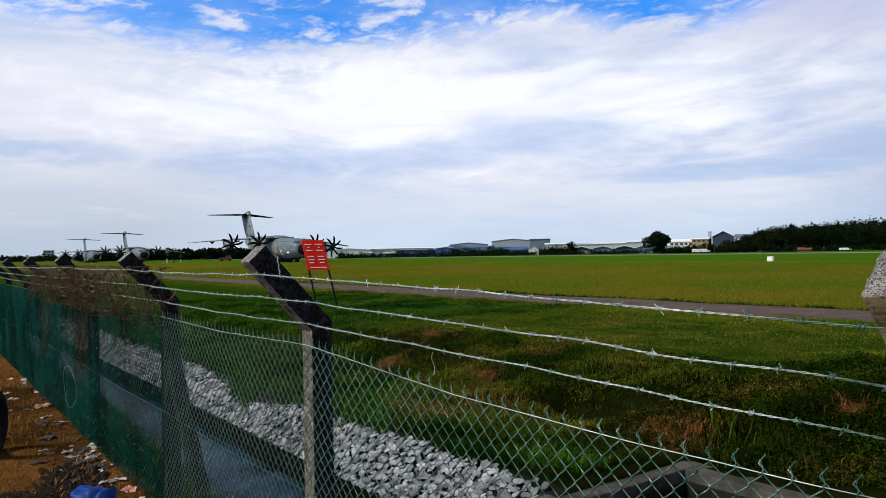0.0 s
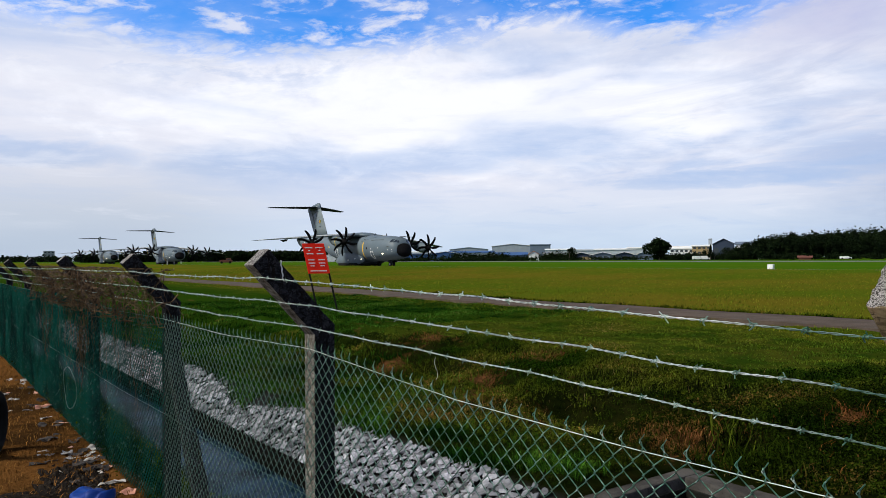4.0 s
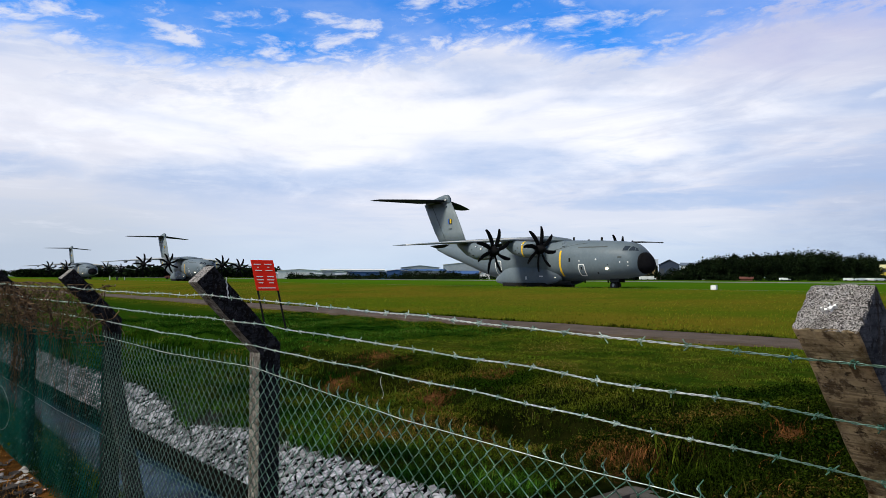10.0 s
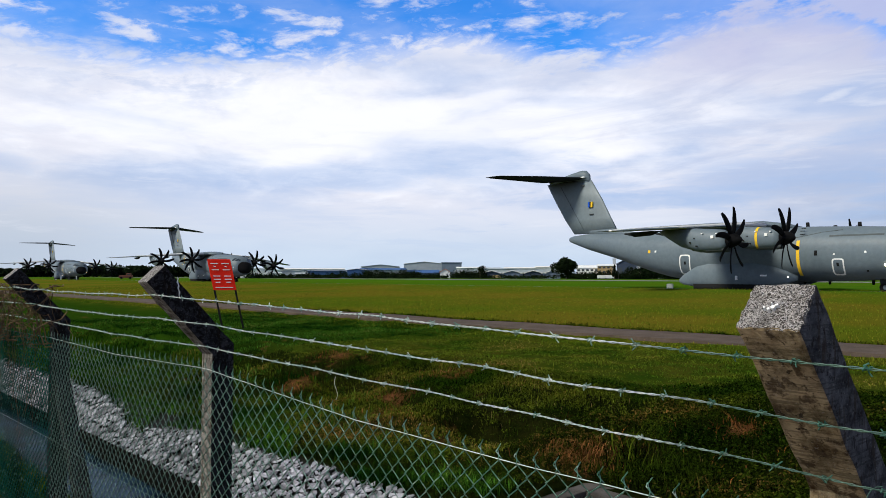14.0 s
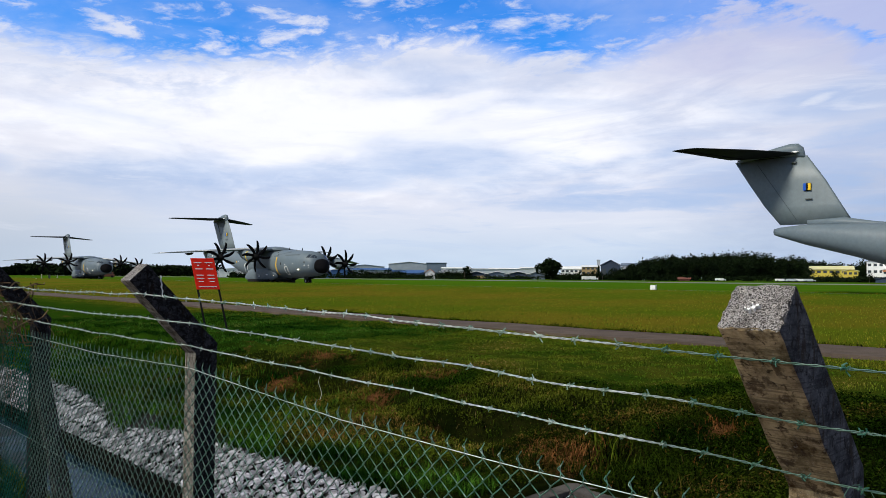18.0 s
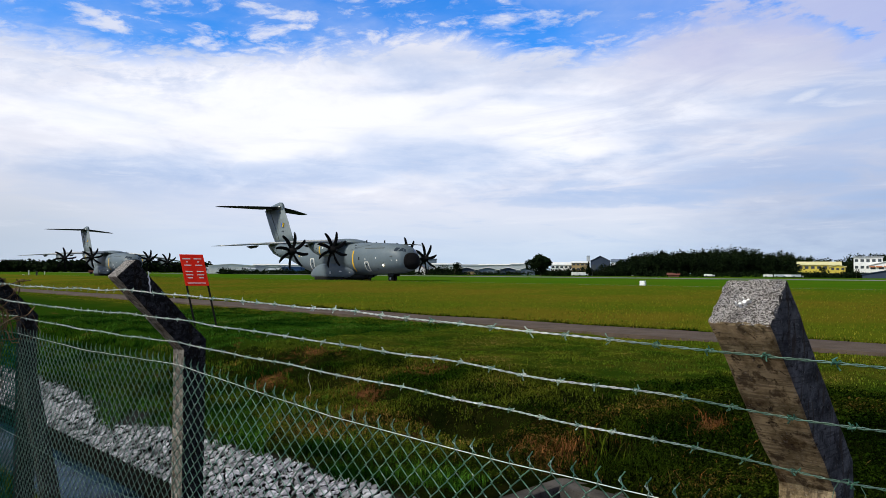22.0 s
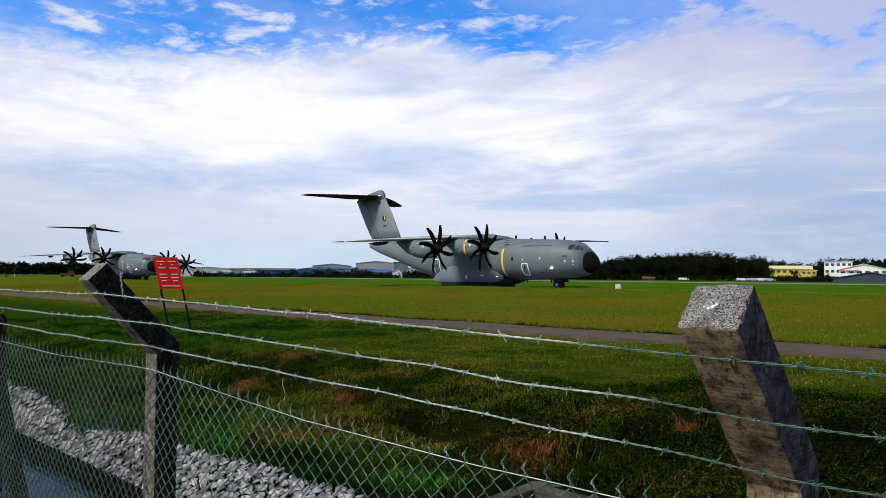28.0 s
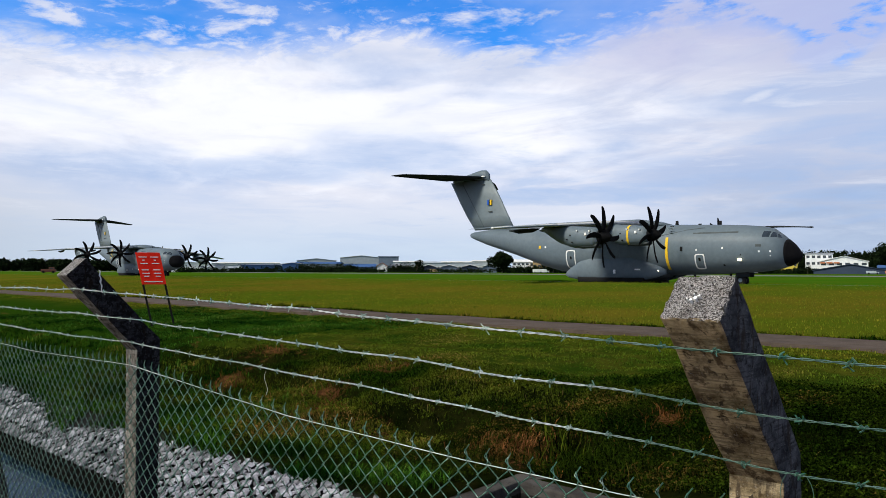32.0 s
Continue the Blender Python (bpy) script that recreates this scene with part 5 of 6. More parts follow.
        part("fairing_plate", boxm(-17.3, -17.1, side * 2.9 - .1, side * 2.9 + .1, 1.75, 2.15), M["white"], fair)
        part("seam", loft(bmesh.new(), [[skin(x, z, o, side) for o, z in ((.015, z0), (.015, z0 + .05), (-.04, z0 + .05), (-.04, z0))] for x, z0 in ((-12.6, 5.45), (-11.0, 5.75), (-9.6, 6.05), (-8.0, 6.22))]), M["greyd"], root)
        for z in (5.9, 6.2, 6.45):
            part("step_handle", boxm(-11.35, -10.95, side * 2.2 - .06 if z > 6.3 else side * 2.52 - .06, side * 2.3 + .06 if z > 6.3 else side * 2.56 + .06, z - .03, z + .03), M["black"], root)
    for x, lamp_side in ((-4.35, -1), (-4.35, 1)):
        part("landing_light", loft(bmesh.new(), [oval(xx, 3.1, w, w, 2, 12, lamp_side * (2.52 + o)) for xx, w, o in ((-4.2, .06, .0), (-4.26, .105, .03), (-4.5, .10, -.03))]), M["lampw"], root, "lit landing light")
    part("nose_light", loft(bmesh.new(), [oval(xx, 2.05, w, w, 2, 12, -2.5) for xx, w in ((-12.36, .04), (-12.45, .10), (-12.75, .08))]), M["lampw"], root, "lit landing light")
    # refuelling probe, aerials, pods on the roof
    part("refuelling_probe", loft(bmesh.new(), [oval(x, z, r, r, 2, 12, 0.55) for x, z, r in ((-3.3, 6.27, .12), (-1.9, 6.28, .09), (-.3, 6.2, .055), (.75, 6.13, .055), (.95, 6.12, .085), (1.15, 6.11, .03))]), M["tail"], root)
    part("probe_mount", boxm(-3.2, -2.5, .45, .65, 5.8, 6.2, .03), M["greyd"], root)
    for x, h in ((-11.73, .42), (-7.26, .40), (-9.3, .12), (-14.0, .15)):
        top = hull_at(x)[0]
        part("aerial", loft(bmesh.new(), [[(x + dx * k, y * k, z) for dx, y in ((.2, 0), (0, .05), (-.2, 0), (0, -.05))] for z, k in ((top - .1, 1), (top + h, .75))]), M["black"], root)
    for x in (-6.2, -9.8, -12.0):
        part("aerial", loft(bmesh.new(), [[(x + dx * k, y * k, z) for dx, y in ((.15, 0), (0, .04), (-.15, 0), (0, -.04))] for z, k in ((1.95, 1), (1.45, .7))]), M["black"], root)
    # nose gear
    leg = part("nose_gear", boxm(-5.22, -4.98, -.12, .12, GROUND + .4, 2.2, .03), M["tail"], root)
    for y in (-.32, .32):
        wheel(leg, -5.1, y, GROUND + .44, .50, .32)
    for y in (-.6, .6):
        part("gear_door", boxm(-5.5, -4.2, y - .03, y + .03, 1.55, 2.1, .02), M["tail"], root)
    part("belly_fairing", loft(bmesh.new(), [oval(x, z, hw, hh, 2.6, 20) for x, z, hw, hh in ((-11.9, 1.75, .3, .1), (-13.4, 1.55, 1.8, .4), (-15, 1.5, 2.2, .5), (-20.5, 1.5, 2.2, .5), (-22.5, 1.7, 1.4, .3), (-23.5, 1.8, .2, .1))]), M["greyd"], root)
    part("wing_fairing", loft(bmesh.new(), [oval(x, z, hw, hh, 2.4, 20) for x, z, hw, hh in ((-12.2, 6.75, .4, .08), (-13.5, 6.85, 1.9, .35), (-15.5, 6.95, 2.5, .55), (-19.0, 6.95, 2.5, .5), (-21.5, 6.85, 1.7, .3), (-23.5, 6.8, .3, .08))]), G, root)
    return root


WHITE_GREY = surf("pale_wing_edge", (0.45, 0.47, 0.47), (0.55, 0.56, 0.56), 0.6, 0.4, fine=4.0)
BLUE = plain("blue_paint", (0.02, 0.09, 0.45), 0.5)
planes = [make_plane("transport_aircraft", "large grey four-propeller military transport aircraft taxiing")]
planes += [copy_thing(planes[0], Matrix()) for _ in range(2)]

# ---- distance: by bearing (degrees clockwise from +y) and metres ----
def yonder(az, d, z=0.28):
    a = radians(az)
    return Vector((d * math.sin(a), d * math.cos(a), z))


WALL = {n: surf("wall_" + n, c, tuple(v * 0.85 for v in c), 0.3, 0.85, fine=2.0) for n, c in (("white", (0.70, 0.71, 0.71)), ("grey", (0.2448, 0.2664, 0.288)), ("pale", (0.38, 0.42, 0.46)), ("blue", (0.036, 0.0936, 0.2448)),
        ("slate", (0.1152, 0.1512, 0.2088)), ("yellow", (0.54, 0.43, 0.06)), ("orange", (0.432, 0.1728, 0.0864)), ("tan", (0.3456, 0.2448, 0.1152)), ("steel", (0.28, 0.32, 0.37)), ("navy", (0.0252, 0.0396, 0.072)), ("red", (0.15, 0.05, 0.035)), ("cream", (0.62, 0.58, 0.30)))}
PANE = plain("dark_window", (0.05, 0.06, 0.07), 0.2)


def building(name, az, d, w, h, deep, wall, roof, label, rise=0.0, floors=1, bays=4, ridge="across", overhang=0.5, face=0.0, windows=True):
    """A box of a building that fronts the airfield: walls with thickness, a roof with eaves, and windows set into the front."""
    at = yonder(az, d)
    root = empty(name, Matrix.Translation(at) @ pose(0, 0, 0, 0, 0, -az + face), label, "building")
    part("wall", boxm(-w / 2, w / 2, 0, deep, -0.5, h), WALL[wall], root)
    bm = bmesh.new()
    o = overhang
    if rise and ridge == "across":      # gable towards the viewer
        prof = [(-w / 2 - o, h), (0, h + rise), (w / 2 + o, h), (w / 2 + o, h - 0.25), (0, h + rise - 0.25), (-w / 2 - o, h - 0.25)]
        loft(bm, [[(x, y, z) for x, z in prof] for y in (-o, deep + o)])
        part("gable", loft(bmesh.new(), [[(x, y, z) for x, z in ((-w / 2, h - 0.3), (w / 2, h - 0.3), (0, h + rise - 0.3))] for y in (0.02, 0.3)]), WALL[wall], root)
    elif rise:                          # ridge along the front
        prof = [(-o, h), (deep / 2, h + rise), (deep + o, h), (deep + o, h - 0.25), (deep / 2, h + rise - 0.25), (-o, h - 0.25)]
        loft(bm, [[(x, y, z) for y, z in prof] for x in (-w / 2 - o, w / 2 + o)])
    else:
        box(bm, -w / 2 - o, w / 2 + o, -o, deep + o, h, h + 0.5)
    for f in bm.faces:
        f.smooth = False
    part("roof", bm, WALL[roof], root)
    if windows:
        fh = h / floors
        for j in range(floors):
            for i in range(bays):
                x = -w / 2 + w * (i + 0.5) / bays
                part("window", boxm(x - w / bays * 0.3, x + w / bays * 0.3, -0.08, 0.15, fh * (j + 0.35), fh * (j + 0.75)), PANE, root)
    return root


building("hangar", 2.0, 700, 36, 10.2, 30, "steel", "steel", "long pale grey aircraft hangar with a low curved roof", 2.0, windows=False)
building("hangar", 5.4, 640, 36, 12.0, 30, "steel", "white", "long pale grey aircraft hangar with a low curved roof", 2.0, windows=False)
building("hangar_annexe", 7.5, 632, 17, 12.6, 30, "slate", "slate", "blue-grey side of a large hangar", windows=False)
building("warehouse", -7.2, 520, 30, 5.4, 20, "white", "white", "low white warehouse with a pale roof", 1.2, windows=False)
building("warehouse", -5.0, 540, 20, 4.8, 20, "pale", "white", "low white warehouse with a pale roof", 1.0, windows=False)
building("blue_shed", -2.1, 480, 24, 4.6, 14, "blue", "slate", "blue metal shed beside low trees", 0.6, ridge="along", windows=False)
building("blue_shed", 0.2, 500, 14, 5.4, 14, "blue", "white", "blue metal shed beside low trees", 1.0, windows=False)
building("warehouse", -3.2, 700, 60, 7.6, 20, "pale", "white", "distant pale warehouse roof over the trees", 1.0, ridge="along", windows=False)
building("warehouse", 2.2, 520, 32, 5.6, 22, "pale", "blue", "low grey warehouse with a blue roof edge", 1.4, ridge="along", windows=False)
building("blue_shed", 5.3, 470, 20, 3.4, 12, "slate", "blue", "low blue-grey shed with a sloping blue roof", 1.9, ridge="along", windows=False)
building("small_house", 7.0, 440, 6, 3.6, 8, "white", "orange", "white house with an orange roof", 2.2, windows=False)
building("small_house", 8.1, 448, 6, 4.2, 8, "white", "white", "white house with a pale roof among trees", 1.6, bays=3)
for k, (az, w) in enumerate(((10.6, 12), (12.2, 13), (13.8, 13), (15.2, 10))):
    building("gabled_shed", az, 430, w, 3.0, 16, ("navy", "slate", "navy", "slate")[k], "white", "dark-fronted industrial shed with a pale gabled roof", 1.7, overhang=0.9, bays=(3, 4, 3, 4)[k])
for k, (az, w, h) in enumerate(((9.0, 22, 7.6), (10.9, 26, 7.0), (13.1, 30, 7.4), (14.9, 18, 8.2))):
    building("warehouse", az, 560, w, h, 20, "pale", ("white", "pale", "white", "white")[k], "distant pale warehouse roof over the trees", 0.9, ridge="along", windows=False)
building("office_block", 17.9, 450, 13, 6.4, 10, "white", "white", "white two-storey block with a sloping roof by the trees", 1.6, ridge="along", floors=2, bays=5)
building("office_block", 19.3, 440, 10, 7.6, 10, "tan", "white", "ochre block with dark windows and a pale roof", 0.8, ridge="along", floors=3, bays=4)
building("chimney_stack", 19.9, 455, 2.0, 11.6, 2, "pale", "pale", "pair of pale chimney stacks beside a block", overhang=0.1, windows=False)
building("villa", 20.8, 430, 11, 8.4, 10, "navy", "navy", "dark house with a hipped blue-black roof", 3.0, bays=3)
building("warehouse", 22.5, 455, 14, 8.6, 16, "white", "slate", "white hall with a blue-grey roof behind trees", 1.6, ridge="along", bays=4)
building("yellow_building", 35.75, 380, 17.6, 5.9, 14, "yellow", "cream", "bright yellow two-storey building with dark windows", 1.5, ridge="along", floors=2, bays=7)
building("yellow_porch", 36.9, 372, 6.0, 5.0, 6, "yellow", "cream", "projecting yellow bay with a pale roof", 0.9, floors=2, bays=3)
building("white_block", 38.7, 405, 12, 9.6, 14, "white", "grey", "white block with a flat roof and open galleries", floors=3, bays=5)
building("white_hall", 40.2, 392, 20, 5.8, 14, "white", "white", "broad white gabled hall with red lettering bars", 2.6, floors=2, bays=6)
building("blue_roof_shed", 40.6, 345, 27, 1.6, 14, "navy", "navy", "low shed with a wide dark blue gabled roof", 2.6, windows=False)
building("blue_roof_shed", 44.3, 360, 26, 2.8, 10, "blue", "blue", "low shed with a blue roof", 1.0, ridge="along", windows=False)


def red_sign(az, d, z):
    """Bars of red lettering, too far off to read, on a wall."""
    root = empty("wall_sign", Matrix.Translation(yonder(az, d, z)) @ pose(0, 0, 0, 0, 0, -az), "bars of red lettering on a white wall", "sign")
    for x, w in ((-3.2, 2.2), (-0.4, 2.6), (2.6, 2.4)):
        part("letter_bar", boxm(x - w / 2, x + w / 2, -0.1, 0.05, -0.35, 0.35, 0.02), WALL["orange"], root)


red_sign(39.4, 391.4, 5.4)
building("tower_block", -28.1, 2200, 26, 28, 14, "grey", "grey", "distant tower block on the skyline", floors=4, bays=3)

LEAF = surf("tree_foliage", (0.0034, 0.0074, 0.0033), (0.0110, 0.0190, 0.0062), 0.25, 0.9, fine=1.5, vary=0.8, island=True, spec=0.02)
BARK = surf("bark", (0.05, 0.04, 0.03), (0.09, 0.07, 0.05), 4, 0.95, 0.02)


def crown(verts, faces, at, rx, rz, n, rnd, leaf):
    """A crown of leaf clumps in uneven lobes."""
    lobes = [(Vector((rnd.gauss(0, .42) * rx, rnd.gauss(0, .42) * rx, rnd.uniform(-.55, .48) * rz)), rnd.uniform(.38, .58)) for _ in range(10)]
    for k in range(n):
        c, r = rnd.choice(lobes)
        d = Vector((rnd.gauss(0, 1), rnd.gauss(0, 1), rnd.gauss(0, 1))).normalized() * rnd.uniform(0.55, 1.05)
        p = at + c + Vector((d.x * rx * r, d.y * rx * r, d.z * rz * r))
        a, b = Vector((rnd.gauss(0, 1), rnd.gauss(0, 1), rnd.gauss(0, .6))).normalized(), Vector((rnd.gauss(0, 1), rnd.gauss(0, 1), rnd.gauss(0, 1))).normalized()
        q = len(verts)
        w = leaf * rnd.uniform(.6, 1.3)
        verts += [p + a * w, p + b * w, p - a * w * .9, p - b * w + a * .3 * w]
        faces.append((q, q + 1, q + 2, q + 3))


def trunk_bm(h, r, rnd):
    bm = bmesh.new()
    loft(bm, [[(r * k * math.cos(a * 0.785), r * k * math.sin(a * 0.785), z) for a in range(8)] for z, k in ((-0.4, 1.4), (0.4, 1.0), (h * .5, .8), (h, .45))])
    for i in range(4):
        a = i * 1.6 + rnd.random()
        d = Vector((math.cos(a), math.sin(a), 1.1)).normalized()
        p, q = Vector((0, 0, h * .75)), Vector((0, 0, h * .75)) + d * h * .8
        u = d.orthogonal().normalized()
        w = d.cross(u)
        loft(bm, [[c + (u * math.cos(j * 1.05) + w * math.sin(j * 1.05)) * rr for j in range(6)] for c, rr in ((p, r * .4), (q, r * .12))])
    return bm


def tree(name, az, d, w, h, seed, label, n=900):
    rnd = random.Random(seed)
    root = empty(name, Matrix.Translation(yonder(az, d)), label, "tree")
    part("trunk", trunk_bm(h * 0.5, h * 0.035, rnd), BARK, root)
    verts, faces = [], []
    crown(verts, faces, Vector((0, 0, h * .56)), w * .5, h * .46, n, rnd, h * 0.045)
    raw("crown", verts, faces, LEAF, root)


tree("broad_tree", 16.3, 350, 12.0, 10.4, 3, "dense dark broad-crowned tree at the field's edge", 4200)
for i, (az, d, w, h) in enumerate(((-3.4, 455, 6, 5.0), (-1.0, 470, 7, 5.6), (0.9, 455, 9, 7.2), (1.9, 450, 7, 6.4), (4.4, 440, 8, 5.6), (6.6, 450, 7, 5.0), (8.9, 430, 8, 6.4), (9.7, 425, 5, 8.2), (-7.8, 490, 5, 5),
        (21.3, 400, 6, 7.0), (18.7, 372, 5, 4.6), (17.5, 375, 5, 3.6), (19.4, 372, 6, 5.2), (20.2, 372, 6, 4.6), (21.0, 376, 7, 6.4), (21.9, 374, 4, 5.0), (19.9, 366, 1.6, 7.6), (-9.2, 500, 6, 8), (36.0, 366, 5, 5.4), (34.4, 368, 7, 7.5), (37.4, 362, 4, 3.6), (7.6, 436, 5, 4.0), (8.3, 432, 5, 5.2), (10.0, 428, 5, 5.4), (3.0, 445, 8, 5.6), (3.8, 442, 7, 6.6), (5.0, 438, 5, 4.2), (38.0, 352, 4, 4))):
    tree("tree", az, d, w, h, 30 + i, "dark green tree before distant sheds", 420)


def woods():
    rnd = random.Random(8)
    verts, faces = [], []
    # the wooded hill
    hill = ((21.3, 4.0), (21.9, 6.4), (22.8, 9.8), (23.8, 11.6), (24.5, 12.9), (27.5, 13.2), (30.0, 14.4), (31.3, 14.8), (32.0, 13.0), (33.0, 11.6), (33.8, 12.2), (34.5, 10.0), (35.4, 8.9), (37.2, 8.6), (38.0, 11.6), (40.0, 10.8), (41.6, 10.0), (42.3, 14.0), (46, 14.0))
    for k in range(480):
        az = rnd.uniform(21.3, 46)
        d = 372 + rnd.random() * 60 if az < 33.6 else 430 + rnd.random() * 60
        top = lerp(az, hill) * d / 372 * rnd.uniform(0.66, 0.98)
        rx = rnd.uniform(2.6, 5.0)
        crown(verts, faces, yonder(az, d) + Vector((0, 0, top * .55)), rx, top * .52, 560, rnd, 0.44)
    for k in range(90):
        az = rnd.uniform(23.5, 34)
        crown(verts, faces, yonder(az, 362 + rnd.random() * 8) + Vector((0, 0, 1.2)), 2.6, rnd.uniform(1.2, 2.6), 60, rnd, 0.4)
    # scrub along the far edge
    for k in range(240):
        az = rnd.uniform(-8, 23)
        d = rnd.uniform(430, 470)
        crown(verts, faces, yonder(az, d) + Vector((0, 0, 1.0)), rnd.uniform(2, 4), rnd.uniform(1.0, 3.2), 60, rnd, 0.5)
    for k in range(110):
        az = rnd.uniform(16.5, 23)
        crown(verts, faces, yonder(az, rnd.uniform(372, 384)) + Vector((0, 0, 1.2)), rnd.uniform(1.5, 3), rnd.uniform(1.2, 3.4), 60, rnd, 0.4)
    for k in range(200):
        az = rnd.uniform(-8, 15.5)
        crown(verts, faces, yonder(az, rnd.uniform(405, 425)) + Vector((0, 0, .8)), rnd.uniform(1.5, 3.2), rnd.uniform(.8, 2.0), 50, rnd, 0.4)
    # taller thicket before the hangars
    for k in range(70):
        az = rnd.choice((rnd.uniform(0.5, 4.9), rnd.uniform(7.7, 10.3)))
        crown(verts, faces, yonder(az, rnd.uniform(428, 445)) + Vector((0, 0, 1.8)), rnd.uniform(1.8, 3.4), rnd.uniform(2.0, 3.6), 110, rnd, 0.42)
    for k in range(150):
        az = rnd.uniform(33.5, 39)
        crown(verts, faces, yonder(az, rnd.uniform(352, 366)) + Vector((0, 0, .8)), rnd.uniform(1.5, 3), rnd.uniform(1.0, 2.2), 60, rnd, 0.35)
    # tree line behind the roofs and towards the far end
    for k in range(240):
        az = rnd.uniform(-8, 16)
        d = rnd.uniform(760, 900)
        crown(verts, faces, yonder(az, d) + Vector((0, 0, 3)), rnd.uniform(4, 8), rnd.uniform(3, 5.5), 40, rnd, 1.1)
    for k in range(360):
        az = rnd.uniform(-26, -9)
        d = rnd.uniform(700, 800)
        h = 11.5 if az > -22 else 8
        crown(verts, faces, yonder(az, d) + Vector((0, 0, h * .45)), rnd.uniform(5, 9), h * rnd.uniform(.42, .56), 110, rnd, 1.3)
    for k in range(260):
        az = rnd.uniform(-50, -21)
        d = rnd.uniform(1500, 1900)
        crown(verts, faces, yonder(az, d) + Vector((0, 0, 5)), rnd.uniform(12, 24), rnd.uniform(5, 10), 50, rnd, 2.4)
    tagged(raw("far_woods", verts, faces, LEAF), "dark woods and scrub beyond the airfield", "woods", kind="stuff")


woods()


def small_far():
    # scattered small sheds and vehicles, a few white roofs on the skyline
    rnd = random.Random(12)
    for k, (az, d, w, h, c) in enumerate(((-9.0, 600, 16, 4, "white"), (-8.4, 560, 10, 3, "pale"), (-6.0, 470, 8, 3.0, "white"), (-4.1, 465, 6, 2.6, "pale"), (9.2, 700, 20, 9, "pale"), (10.6, 720, 16, 9, "white"), (15.0, 690, 18, 9.5, "pale"),
            (26.1, 358, 5, 1.0, "red"), (44.8, 360, 8, 3, "orange"), (46.0, 372, 14, 8, "white"))):
        building("small_shed", az, d, w, h, 8, c, "pale" if c != "red" else "red", "small shed at the field's far edge", 0.8, ridge="along", windows=False)
    for az, d, c in ((19.0, 362, "white"), (19.5, 364, "white"), (32.6, 338, "white"), (33.3, 338, "pale"), (33.8, 340, "white"), (34.4, 339, "pale"), (28.6, 352, "white"), (11.0, 418, "tan"), (43.0, 338, "orange"), (43.6, 339, "orange"), (44.2, 338, "orange"), (41.9, 336, "pale")):
        root = empty("parked_car" if az > 27 else "parked_van", Matrix.Translation(yonder(az, d)) @ pose(0, 0, 0, 0, 0, -az + 8), "small %s %s parked at the field's edge" % ({"tan": "tan", "orange": "orange"}.get(c, "pale"), "car" if az > 27 else "van"), "car" if az > 27 else "van")
        low = 0.62 if az > 27 else 1.0        # cars are lower than vans
        part("body", boxm(-2.2, 1.2, -0.9, 0.9, 0.35, 0.35 + 1.55 * low, 0.12), WALL[c], root)
        part("bonnet", boxm(1.18, 2.2, -0.85, 0.85, 0.35, 0.35 + 0.75 * low, 0.12), WALL[c], root)
        part("windscreen", boxm(1.19, 1.3, -0.75, 0.75, 0.37 + 0.75 * low, 0.3 + 1.45 * low, 0.02), PANE, root)
        for x in (-1.4, 1.5):
            for y in (-0.85, 0.85):
                bm = bmesh.new()
                bmesh.ops.create_cone(bm, cap_ends=True, segments=12, radius1=0.36, radius2=0.36, depth=0.22, matrix=pose(x, y, 0.34, 90, 0, 0))
                part("wheel", bm, M["black"], root)


small_far()

# ---- things on the field and by the fence ----
def make_sign():
    at = place(13.35, 25.2, land_z(13.35, 25.2) - 0.1)
    root = empty("warning_sign", at @ pose(0, 0, 0, 0, 0, 0), "red warning sign with white lines on two leaning posts", "sign")
    # plate frame: across, up the lean
    skew = Matrix.Identity(4)
    skew[0][2] = -0.21
    look_m = Matrix.Rotation(radians(-TURN + 9.5), 4, "Z") @ Matrix.Translation((-0.42, 0, 0)) @ skew
    for x in (-0.37, 0.37):
        b = boxm(x - .035, x + .035, -.03, .03, -0.35, 2.72, .006, look_m)
        part("sign_post", b, M["black"], root)
    part("plate", boxm(-.41, .41, -.075, -.035, 1.58, 2.72, .006, look_m), M["red"], root, "red painted plate")
    bars = [(x, z, w) for x in (-.19, .19) for z, w in ((2.56, .27), (2.45, .07), (2.33, .25), (2.10, .24), (1.98, .25), (1.87, .17))]
    for x, z, w in bars + [(0, 1.68, .62)]:
        part("text_bar", boxm(x - w / 2, x + w / 2, -.084, -.07, z - .016, z + .016, 0, look_m), M["white"], root)


make_sign()


